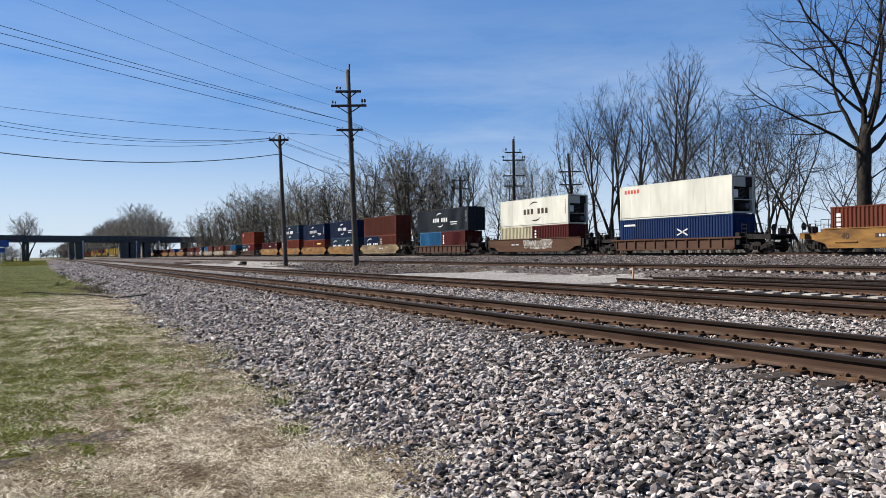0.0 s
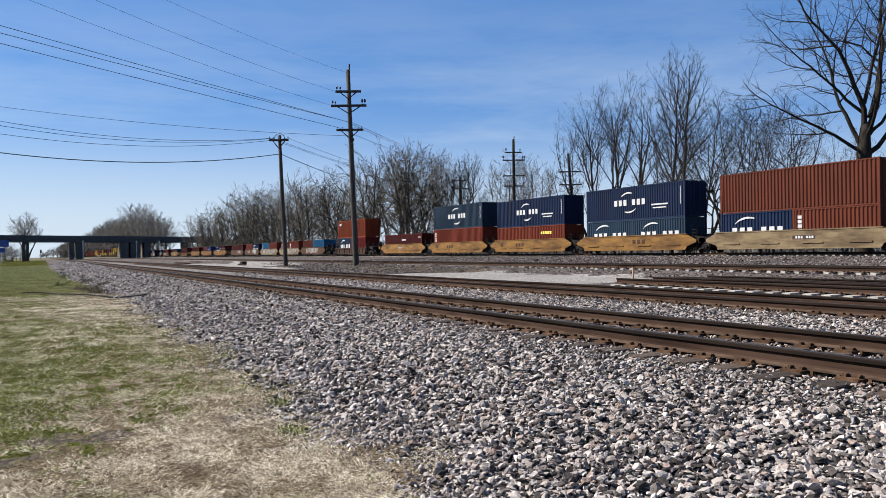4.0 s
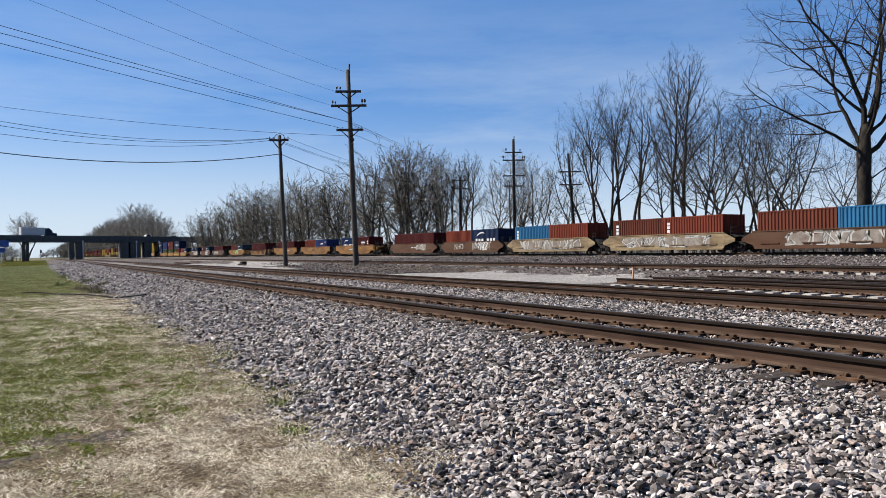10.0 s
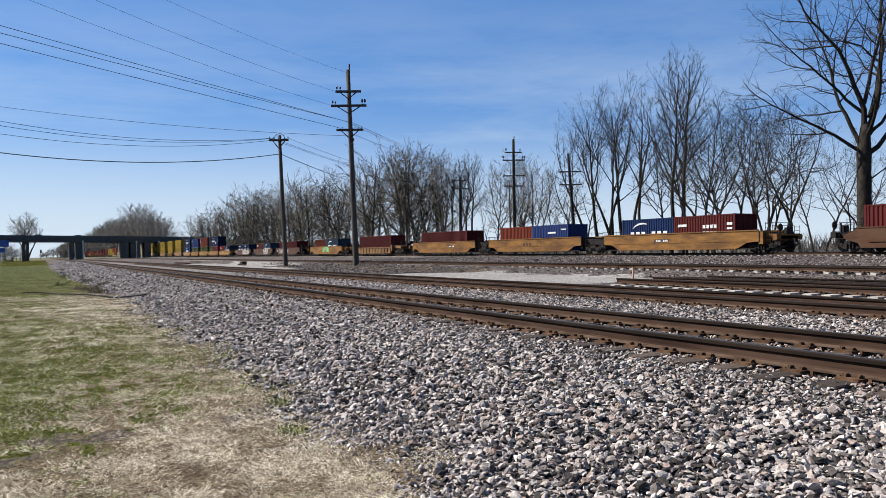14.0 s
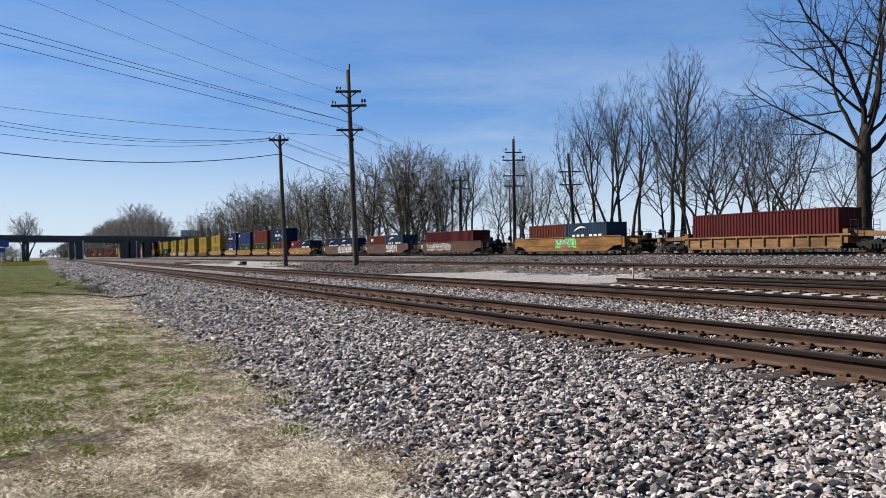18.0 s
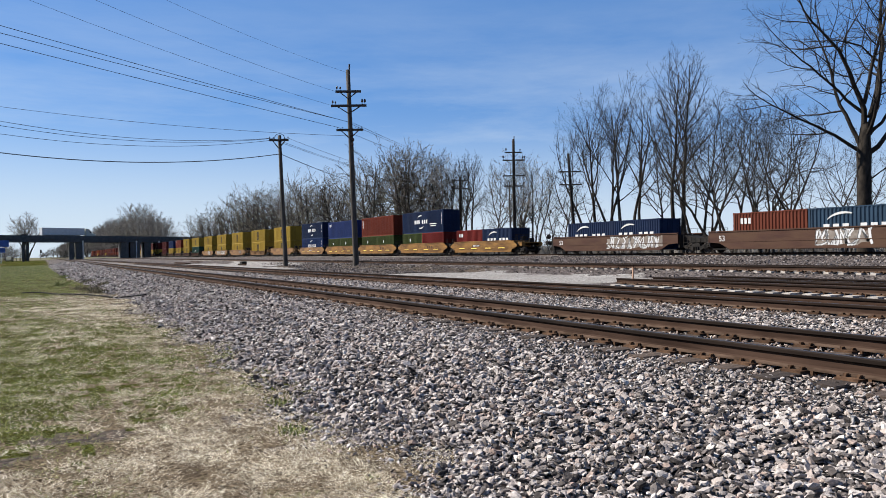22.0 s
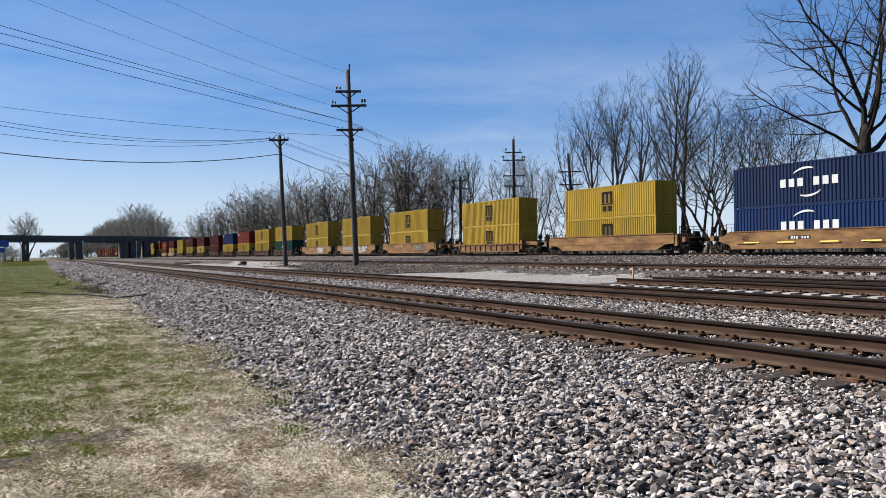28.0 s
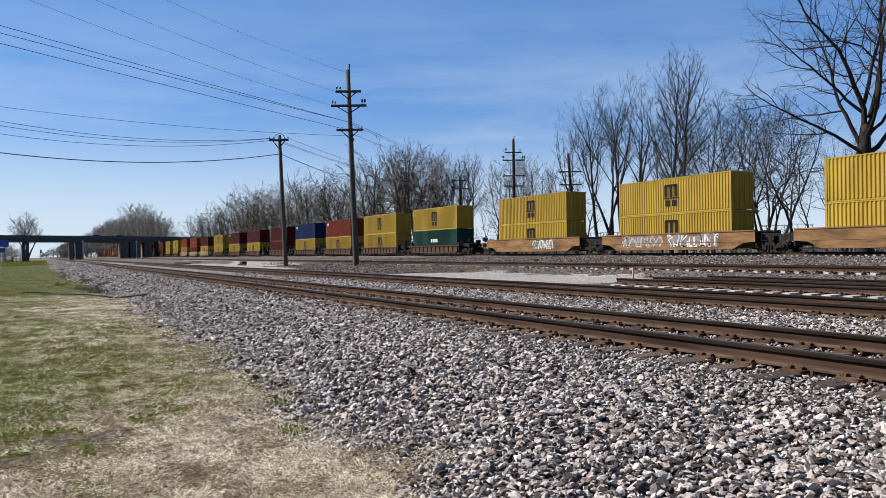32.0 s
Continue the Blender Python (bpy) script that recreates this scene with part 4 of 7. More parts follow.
def slab(s, x0, x1, side0, side1, z0, z1):
    k = len(s.v)
    for z in (z0, z1):
        s.v += [tuple(on_bridge(x0, side0, z)), tuple(on_bridge(x1, side0, z)), tuple(on_bridge(x1, side1, z)), tuple(on_bridge(x0, side1, z))]
    s.f += [(k, k + 3, k + 2, k + 1), (k + 4, k + 5, k + 6, k + 7)] + [(k + i, k + (i + 1) % 4, k + 4 + (i + 1) % 4, k + 4 + i) for i in range(4)]
    return s


DECK = 9.4
bridge = thing("road_bridge", "long dark-girdered road bridge on concrete piers over the tracks", "bridge", kind="structure")
part("deck", slab(Shape(), -70, 72, -7, 7, DECK - 0.35, DECK), M_ASPHALT, bridge)
for k, side in enumerate((-6.6, -3.3, 0, 3.3, 6.6)):
    part("girder", slab(Shape(), -70, 72, side - 0.25, side + 0.25, DECK - 1.75, DECK - 0.354), M_GIRDER, bridge)
for side in (-7.2, 7.0):
    part("parapet", slab(Shape(), -70, 72, side, side + 0.2, DECK - 0.5, DECK + 0.85), M_GIRDER, bridge)
for px in (-62, -43, -24.5, -6.3):
    for off in (-0.75, 0.75):
        for side in (-5.5, 0, 5.5):
            c = on_bridge(px + off) + Vector((0, side, 0))
            part("pier_column", Shape().tube([c + Vector((0, 0, -0.5)), c + Vector((0, 0, DECK - 1.754))], [0.42, 0.42], 12), M_CONC, bridge, smooth=True)
for x0, x1 in ((9.4, 11.2), (12.0, 14.3), (29.7, 32.7), (33.6, 37.6), (39.6, 42.3), (58, 61)):
    part("pier_wall", Shape().box(x0, x1, on_bridge(x0).y - 6.4, on_bridge(x0).y + 6.4, -0.5, DECK - 1.756), M_CONC, bridge)


def road_z(xx):
    """The road falls from the bridge to the plain on both sides."""
    return max(0.25, DECK - 0.032 * max(0.0, xx - 72, -70 - xx))


for sgn, x0 in ((1, 72.02), (-1, -70.02)):
    bank, strip = Shape(), Shape()
    ends = [x0, x0 + sgn * 100, x0 + sgn * 200, x0 + sgn * 286, x0 + sgn * 1100]
    for xx in ends:
        z = road_z(xx)
        bank.v += [tuple(on_bridge(xx, -7.5 - 1.8 * z, -0.7)), tuple(on_bridge(xx, -7.5, z - 0.06)), tuple(on_bridge(xx, 7.5, z - 0.06)), tuple(on_bridge(xx, 7.5 + 1.8 * z, -0.7))]
        strip.v += [tuple(on_bridge(xx, -6.5, z - 0.05)), tuple(on_bridge(xx, -6.5, z)), tuple(on_bridge(xx, 6.5, z)), tuple(on_bridge(xx, 6.5, z - 0.05))]
    for s in (bank, strip):
        s.f += [(0, 1, 2, 3), tuple(4 * (len(ends) - 1) + k for k in (3, 2, 1, 0))]
        for i in range(len(ends) - 1):
            s.f += [(4 * i + k, 4 * i + 4 + k, 4 * i + 4 + (k + 1) % 4, 4 * i + (k + 1) % 4) for k in range(4)]
    tagged(part("embankment", bank, M_FIELD), "grassy approach embankment of the road bridge", "embankment", kind="structure")
    tagged(part("road", strip, M_ASPHALT), "asphalt road running down from the bridge", "road", kind="structure")
for i, px in enumerate((11.6, 33.15, 43.0)):
    c = on_bridge(px, -7.7)
    tagged(part("drain_pipe", Shape().tube([c + Vector((0, 0, 0)), c + Vector((0, 0, DECK - 2.2)), c + Vector((0, 0, DECK - 1.2))], [0.22, 0.22, 0.4], 8), M_SILVER), "pale downpipe standing at the bridge pier", "pipe")

# ---- trees ----


def room(p, d, dome):
    """How far from p along d the rounded outline of the crown lies."""
    mid, wide, tall = dome
    o, e = Vector((p.x / wide, p.y / wide, (p.z - mid) / tall)), Vector((d.x / wide, d.y / wide, d.z / tall))
    a_, b_, c_ = e.dot(e), o.dot(e), o.dot(o) - 1
    q = b_ * b_ - a_ * c_
    return max(0.0, (-b_ + math.sqrt(q)) / a_) if q > 0 else 0.0


def limb(wood, fine, p, d, length, r, level, rnd, cfg, steer=None):
    """One limb, bowed and wandering, and all that grows from it. steer: its lean from upright, in degrees across the line of sight, at foot, middle and tip."""
    n = max(2, min(cfg["joints"][level], int(length / 0.45)))
    step, pts, rad, ways = length / n, [p.copy()], [r], []
    tip = cfg["tip"][level]
    bow_axis = d.cross(Vector((rnd.gauss(0, 1), rnd.gauss(0, 1), rnd.gauss(0, 0.6)))).normalized()
    bow, turn_at = rnd.gauss(0, cfg["bow"][level]) / n, rnd.uniform(0.35, 0.9)
    depth = d.dot(AWAY)
    for i in range(n):
        f = (i + 0.5) / n
        if steer:
            lean = radians(np.interp(f, (0, 0.5, 1), steer))
            d = ACROSS * math.sin(lean) + Vector((0, 0, math.cos(lean))) + AWAY * depth
        else:
            d = Matrix.Rotation(bow if f < turn_at else -0.8 * bow, 3, bow_axis) @ d
        w = cfg["wander"][level]
        d = (d + Vector((rnd.gauss(0, w), rnd.gauss(0, w), rnd.gauss(0, w) + cfg["rise"][level] / n))).normalized()
        p = p + d * step
        pts.append(p.copy())
        ways.append(d.copy())
        rad.append(r * (1 - (1 - tip) * ((i + 1) / n) ** 0.85))
    target = wood if level <= cfg["wood_levels"] else fine
    if level >= cfg["levels"]:
        # the last twigs are plain tapering points
        q = max(r, cfg["thin"])
        a0 = rnd.uniform(0, 6.28)
        k = len(target.v)
        for j in range(3):
            target.v.append((pts[0].x + q * math.cos(a0 + 2.0944 * j), pts[0].y + q * math.sin(a0 + 2.0944 * j), pts[0].z + 0.6 * q * math.sin(a0 + 2.0944 * j)))
        target.v.append(tuple(pts[-1]))
        target.f += [(k, k + 1, k + 3), (k + 1, k + 2, k + 3), (k + 2, k, k + 3)]
        return
    target.tube(pts, [max(q, cfg["thin"]) for q in rad], (9, 6, 4, 3, 3)[level], cap=False)
    lo = cfg["bare"][level]
    kids = max(2, round(cfg["kids"][level] * min(1.3, max(0.45, length / cfg["usual"][level]))))
    roll = rnd.uniform(0, 6.28)
    for k in range(kids):
        f = min(0.995, lo + (1 - lo) * (k + rnd.uniform(0.1, 0.9)) / kids)
        i = min(int(f * n), n - 1)
        q, axis = pts[i].lerp(pts[i + 1], f * n - i), ways[i]
        roll += 2.4 + rnd.gauss(0, 0.5)
        side = axis.orthogonal().normalized()
        side = Matrix.Rotation(roll, 3, axis) @ side
        if cfg.get("flatten"):
            side = (side - AWAY * side.dot(AWAY) * cfg["flatten"]).normalized()
        a = cfg["angle"][level] * rnd.uniform(0.7, 1.3) * (1.15 - 0.45 * f)
        nd = (axis * math.cos(a) + side * math.sin(a)).normalized()
        if nd.z < -0.15:
            nd.z *= 0.3
        size = length * cfg["ratio"][level] * rnd.uniform(0.6, 1.25) * (1.1 - cfg["narrow"][level] * f)
        if "dome" in cfg:
            free = room(q, nd, cfg["dome"])
            if level and free < 0.25 * size:
                continue
            size = free * rnd.uniform(0.62, 0.97) if level == 0 else min(size, free * rnd.uniform(0.7, 1.05))
        size = max(size, cfg["least"])
        here = rad[i] + (rad[i + 1] - rad[i]) * (f * n - i)
        limb(wood, fine, q, nd, size, min(here * 0.72, 0.0095 * size + 0.010 * (3 - min(level, 3))), level + 1, rnd, cfg)


AWAY = Vector((-ACROSS.y, ACROSS.x, 0))
BASE_CFG = dict(levels=4, wood_levels=1, kids=(13, 9, 7, 5), usual=(18, 6.5, 2.6, 1.1), bare=(0.25, 0.2, 0.15, 0.1), angle=(0.72, 0.75, 0.75, 0.7), ratio=(0.40, 0.42, 0.46, 0.5), narrow=(0.75, 0.65, 0.55, 0.4), joints=(12, 8, 4, 3, 2), bow=(0.25, 0.55, 0.6, 0.5, 0.4), wander=(0.035, 0.07, 0.09, 0.1, 0.1), rise=(0.0, 0.30, 0.12, 0.04, 0.0), tip=(0.10, 0.14, 0.25, 0.35, 0.3), thin=0.011, least=0.45)
TREE_MESH = {}


def tree_shapes(key, height, radius, seed, stems, twig=None, **over):
    """Wood and twig meshes of one kind of bare tree, standing at the origin. stems: foot aside, leans at foot, middle and tip in degrees, share of the height, share of the girth."""
    rnd = random.Random(seed)
    cfg = dict(BASE_CFG, **over)
    wood, fine = Shape(), Shape()
    for aside, *leans, share, girth in stems:
        foot = ACROSS * aside + AWAY * rnd.uniform(-0.6, 0.6) * (len(stems) > 1) + Vector((0, 0, -0.5))
        limb(wood, fine, foot, (Vector((0, 0, 1)) + AWAY * rnd.uniform(-0.12, 0.12)).normalized(), height * share, radius * girth, 0, rnd, cfg, leans)
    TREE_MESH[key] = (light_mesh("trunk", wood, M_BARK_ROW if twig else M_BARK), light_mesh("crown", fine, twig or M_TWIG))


def light_mesh(name, s, mat):
    me = bpy.data.meshes.new(name)
    me.from_pydata(s.v, [], s.f)
    me.materials.append(mat)
    me.polygons.foreach_set("use_smooth", [True] * len(me.polygons))
    return me


def tree(key, x, y, turn, scale, label, group="bare trees along the line", name="tree", z=None):
    wood, fine = TREE_MESH[key]
    ob = thing(name, label, "tree" if name == "tree" else "shrub", group)
    ob.matrix_basis = pose(x, y, float(ground_z(x, y)) if z is None else z, 0, 0, turn) @ Matrix.Diagonal((scale, scale, scale, 1))
    part("trunk", wood, None, ob)
    part("crown", fine, None, ob)
    return ob


def great_tree():
    """A thick trunk that forks low into long bowed limbs."""
    rnd = random.Random(11)
    cfg = dict(BASE_CFG, kids=(13, 11, 7, 5), usual=(18, 11, 3.2, 1.4), bare=(0.2, 0.2, 0.12, 0.1), angle=(0.8, 0.85, 0.85, 0.8), ratio=(0.5, 0.44, 0.46, 0.5), narrow=(0.6, 0.55, 0.5, 0.4), joints=(10, 14, 7, 3, 2), wander=(0.03, 0.085, 0.12, 0.12, 0.1), rise=(0, 0.0, 0.1, 0.02, 0), tip=(0.3, 0.12, 0.2, 0.3, 0.3), thin=0.0055, flatten=0.5)
    wood, fine = Shape(), Shape()
    wood.tube([(0, 0, -0.5), (0, 0, 0.0), (-0.02, 0, 0.7), (0, 0, 2.2), (0.03, 0.02, 4.4), (0.02, -0.02, 6.6), (0.05, -0.02, 8.2), (0.1, -0.05, 9.4), (0.25, -0.07, 10.6)], [0.95, 0.72, 0.58, 0.53, 0.50, 0.49, 0.53, 0.42, 0.30], 16)
    # height and place of the fork, leans at foot, middle and tip, reach, girth, lean away
    for z, aside, l0, l1, l2, reach, r, away in (
            (8.4, -0.25, -50, -66, -46, 10.8, 0.23, 0.05),
            (8.8, -0.2, -24, -10, -26, 13.0, 0.26, 0.15),
            (9.6, 0.15, 2, -44, -36, 14.5, 0.34, -0.05),
            (11.4, -0.05, -40, -46, -38, 10.8, 0.20, 0.05),
            (12.0, 0.1, 6, 12, -10, 12.0, 0.24, -0.2),
            (9.6, 0.3, 16, 2, -3, 17.0, 0.36, 0.05),
            (11.0, 0.5, 24, 16, 20, 13.0, 0.26, 0.25),
            (8.2, 0.35, 44, 34, 14, 14.0, 0.30, 0.0),
            (9.4, 0.3, 30, 44, 58, 11.0, 0.22, -0.25),
            (9.2, 0.0, 10, -12, -30, 10.0, 0.17, -0.55),
            (6.2, 0.4, 62, 50, 40, 4.2, 0.10, 0.0),
            (7.2, -0.4, -20, -6, -20, 3.4, 0.06, -0.3)):
        limb(wood, fine, ACROSS * aside + Vector((0, 0, z)), (Vector((0, 0, 1)) + AWAY * away).normalized(), 0.96 * reach, 0.72 * r, 1, rnd, cfg, (l0, l1, l2))
    TREE_MESH["oak"] = (light_mesh("trunk", wood, M_BARK), light_mesh("crown", fine, M_TWIG))


great_tree()
tree_shapes("maple", 17, 0.27, 21, ((-0.9, -12, -24, -10, 0.86, 0.85), (-0.2, -4, -2, -6, 1.0, 1.0), (0.5, 6, 14, 8, 0.95, 0.9), (1.3, 3, 2, 5, 1.0, 0.9)), kids=(9, 9, 7, 5), bare=(0.40, 0.3, 0.15, 0.1), angle=(0.66, 0.65, 0.7, 0.7), ratio=(0.33, 0.42, 0.46, 0.5), rise=(0, 0.55, 0.15, 0.04, 0), dome=(12.6, 6.2, 8.8), thin=0.0068)
tree_shapes("tall", 21.5, 0.31, 22, ((-0.5, -1, 1, 2, 0.95, 0.95), (0.5, 3, 5, 1, 1.0, 1.0)), kids=(16, 9, 6, 5), bare=(0.36, 0.25, 0.15, 0.1), angle=(0.80, 0.6, 0.7, 0.7), ratio=(0.34, 0.4, 0.44, 0.5), rise=(0, 0.55, 0.15, 0.04, 0), bow=(0.1, 0.35, 0.5, 0.5, 0.4), dome=(13.8, 5.6, 10.2), thin=0.0068)
tree_shapes("slender", 14, 0.18, 23, ((-0.5, -4, -16, -4, 0.9, 0.9), (0.3, 12, 26, 10, 1.0, 1.0)), kids=(9, 7, 7, 5), usual=(13, 5.5, 2.4, 1.1), bare=(0.35, 0.2, 0.15, 0.1), angle=(0.9, 0.8, 0.8, 0.7), dome=(10.4, 5.4, 6.6), thin=0.0068)
tree_shapes("crooked", 13, 0.17, 24, ((0, 18, 34, 12, 1.0, 1.0), (0.5, 4, -14, -30, 0.85, 0.8)), kids=(9, 7, 7, 5), usual=(12, 5.0, 2.4, 1.1), bare=(0.35, 0.2, 0.15, 0.1), angle=(0.95, 0.85, 0.8, 0.7), wander=(0.09, 0.12, 0.12, 0.1, 0.1), bow=(0.3, 0.9, 0.8, 0.5, 0.4), dome=(9.6, 5.6, 6.0), thin=0.0068)
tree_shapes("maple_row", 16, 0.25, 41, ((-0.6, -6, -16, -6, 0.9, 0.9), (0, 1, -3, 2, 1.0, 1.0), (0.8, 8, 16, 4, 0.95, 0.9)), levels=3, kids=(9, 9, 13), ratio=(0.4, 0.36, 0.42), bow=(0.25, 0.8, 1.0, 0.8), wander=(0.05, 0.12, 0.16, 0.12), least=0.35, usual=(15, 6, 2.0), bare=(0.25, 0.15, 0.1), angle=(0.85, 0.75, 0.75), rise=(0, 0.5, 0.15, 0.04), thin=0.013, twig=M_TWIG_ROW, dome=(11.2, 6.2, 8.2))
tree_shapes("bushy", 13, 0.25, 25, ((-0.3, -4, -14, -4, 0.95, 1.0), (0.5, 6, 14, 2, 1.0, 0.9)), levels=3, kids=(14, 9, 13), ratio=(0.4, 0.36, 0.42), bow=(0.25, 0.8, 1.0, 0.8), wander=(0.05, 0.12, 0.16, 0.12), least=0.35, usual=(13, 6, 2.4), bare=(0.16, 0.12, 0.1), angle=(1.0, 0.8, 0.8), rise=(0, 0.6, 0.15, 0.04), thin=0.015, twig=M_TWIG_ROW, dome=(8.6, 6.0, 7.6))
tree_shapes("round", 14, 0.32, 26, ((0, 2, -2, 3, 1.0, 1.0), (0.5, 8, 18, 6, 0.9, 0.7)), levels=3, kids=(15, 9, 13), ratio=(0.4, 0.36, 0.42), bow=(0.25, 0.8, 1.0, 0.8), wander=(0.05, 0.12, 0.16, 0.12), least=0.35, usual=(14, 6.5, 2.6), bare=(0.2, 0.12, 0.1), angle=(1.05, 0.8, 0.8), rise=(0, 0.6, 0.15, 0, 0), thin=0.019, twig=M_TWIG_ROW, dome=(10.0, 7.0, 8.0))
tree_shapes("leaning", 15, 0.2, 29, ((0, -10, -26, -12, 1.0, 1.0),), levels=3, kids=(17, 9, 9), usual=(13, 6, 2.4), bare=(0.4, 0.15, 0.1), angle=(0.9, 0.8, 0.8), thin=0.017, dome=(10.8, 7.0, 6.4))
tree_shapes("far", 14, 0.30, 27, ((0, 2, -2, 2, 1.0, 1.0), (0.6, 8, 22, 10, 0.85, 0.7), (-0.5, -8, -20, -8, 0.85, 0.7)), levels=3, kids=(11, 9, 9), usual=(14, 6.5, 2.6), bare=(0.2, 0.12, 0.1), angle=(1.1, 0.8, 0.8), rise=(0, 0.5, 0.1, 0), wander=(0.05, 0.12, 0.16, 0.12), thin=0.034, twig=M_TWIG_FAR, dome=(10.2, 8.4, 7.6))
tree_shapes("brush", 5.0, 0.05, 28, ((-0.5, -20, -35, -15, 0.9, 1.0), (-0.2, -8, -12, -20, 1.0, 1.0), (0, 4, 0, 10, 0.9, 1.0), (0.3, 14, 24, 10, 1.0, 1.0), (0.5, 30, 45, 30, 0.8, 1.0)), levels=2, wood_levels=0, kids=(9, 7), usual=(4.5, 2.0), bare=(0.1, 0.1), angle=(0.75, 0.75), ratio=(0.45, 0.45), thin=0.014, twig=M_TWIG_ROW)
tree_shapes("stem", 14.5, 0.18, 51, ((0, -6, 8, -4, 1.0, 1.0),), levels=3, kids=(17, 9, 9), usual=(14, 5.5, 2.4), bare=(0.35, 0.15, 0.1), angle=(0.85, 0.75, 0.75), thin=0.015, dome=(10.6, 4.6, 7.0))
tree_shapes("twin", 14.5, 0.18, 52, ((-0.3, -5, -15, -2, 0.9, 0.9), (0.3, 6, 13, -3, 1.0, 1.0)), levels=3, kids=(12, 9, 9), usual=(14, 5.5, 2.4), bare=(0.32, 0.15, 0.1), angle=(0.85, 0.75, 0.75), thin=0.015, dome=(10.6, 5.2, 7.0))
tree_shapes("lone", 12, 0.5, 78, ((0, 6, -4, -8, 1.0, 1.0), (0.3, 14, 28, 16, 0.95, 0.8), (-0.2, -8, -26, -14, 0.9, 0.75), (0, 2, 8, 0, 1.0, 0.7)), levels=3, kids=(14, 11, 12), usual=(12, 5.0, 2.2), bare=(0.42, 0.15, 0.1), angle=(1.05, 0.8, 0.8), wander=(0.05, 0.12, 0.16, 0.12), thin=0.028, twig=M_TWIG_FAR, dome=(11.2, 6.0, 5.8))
TREE_TOP = {k: sorted(v.co.z for m in ms for v in m.vertices)[-1 - sum(len(m.vertices) for m in ms) // 250] for k, ms in TREE_MESH.items()}


def grown_tree(key, x, y, turn, height, label, group="bare trees along the line"):
    return tree(key, x, y, turn, height / TREE_TOP[key], label, group)


tree("oak", 55.3, 34.74, 0, 1.0, "great bare oak with a thick dark trunk and spreading limbs")
for key, x, y, turn, tall, label in (
        ("maple", 62.0, 73.3, 5, 22.1, "clump of tall bare maples rising from one base"),
        ("maple", 63.0, 69.7, -25, 22.9, "clump of tall bare maples by the line"),
        ("tall", 63.0, 61.2, -5, 23.9, "tall slim bare tree with twin stems"),
        ("slender", 62.0, 76.6, 155, 15.4, "slender bare tree by the line"),
        ("slender", 62.0, 56.6, 15, 19.3, "slender bare tree with bent stems"),
        ("crooked", 58.0, 50.9, 155, 15.7, "crooked slender bare tree by the line"),
        ("slender", 63.0, 53.1, 185, 17.4, "slender bare tree with leaning stems"),
        ("crooked", 60.0, 48.2, 15, 16.7, "crooked leaning bare tree by the line"),
        ("slender", 63.0, 48.4, 15, 17.1, "slender bare tree with bent stems"),
        ("crooked", 59.0, 42.7, 195, 14.3, "crooked leaning bare tree by the line"),
        ("slender", 62.0, 43.2, -25, 12.6, "slender bare tree by the line"),
        ("crooked", 64.0, 42.3, -5, 11.5, "crooked bare tree by the line"),
        ("crooked", 66.0, 40.2, 155, 11.6, "crooked bare tree by the line"),
        ("maple_row", 62.0, 93.5, -10, 16.0, "bare clump of stems beside the pole"),
        ("maple_row", 63.0, 89.6, 165, 15.2, "bare clump of stems beside the pole"),
        ("twin", 65.0, 93.0, 20, 14.6, "bare clump of stems beside the pole"),
        ("tall", 64.0, 109.6, 5, 18.3, "slim bare tree with twin stems"),
        ("slender", 60.0, 81.0, -25, 8.3, "small slender bare tree by the line"),
        ("slender", 60.0, 96.3, -20, 11.1, "small slender bare tree by the line"),
        ("maple", 61.0, 111.2, 155, 18.5, "bare clump of tall stems in the tree line"),
        ("leaning", 57.0, 112.4, 5, 12.3, "leaning bare tree with a dark trunk"),
        ("twin", 70.0, 65.4, 17, 19.8, "bare tree with bent stems by the line"),
        ("twin", 69.0, 59.3, 8, 17.9, "bare tree with bent stems by the line"),
        ("twin", 68.0, 53.4, 172, 16.5, "bare tree with bent stems by the line"),
        ("twin", 70.0, 92.3, -1, 13.7, "bare tree with bent stems by the line"),
        ("stem", 70.0, 102.2, 3, 16.6, "bare tree with bent stems by the line"),
        ("stem", 68.0, 106.0, -16, 16.0, "bare tree with bent stems by the line"),
        ("stem", 65.0, 66.0, 175, 17.0, "bare tree with bent stems by the line"),
        ("stem", 66.0, 125.9, 183, 20.2, "bare tree with bent stems by the line"),
        ("twin", 64.0, 132.2, 191, 22.3, "bare tree with bent stems by the line"),
        ("twin", 66.0, 144.0, 181, 23.1, "bare tree with bent stems by the line"),
        ):
    grown_tree(key, x, y, turn, tall, label)
rnd = random.Random(5)
yy = 105.0
while yy < 350:
    key = rnd.choice(("maple_row", "twin", "stem", "maple_row") if yy < 118 else ("maple_row", "bushy", "round", "bushy", "maple_row", "leaning", "round") if yy < 160 else ("round", "round", "bushy", "round"))
    top = float(np.interp(yy, [97, 103, 107, 112, 120, 130, 150, 172, 210, 247, 300, 350], [12, 13, 18, 19, 20.5, 21.5, 19, 21.5, 20, 24, 21, 20]))
    grown_tree(key, 57 + rnd.uniform(0, 4), yy, rnd.uniform(0, 360), top * rnd.uniform(0.9, 1.08) * (0.97 if yy > 140 else 1.0), "bare grey-brown tree in the dense tree line")
    if yy > 120 and rnd.random() < 0.65:
        grown_tree("round" if rnd.random() < 0.6 else "bushy", 64 + rnd.uniform(0, 9), yy + rnd.uniform(-3, 3), rnd.uniform(0, 360), top * rnd.uniform(0.75, 1.0), "bare tree behind the first row")
    yy += rnd.uniform(3.8, 6.0) * (1 + (yy - 97) / 300)
yy = 38.0
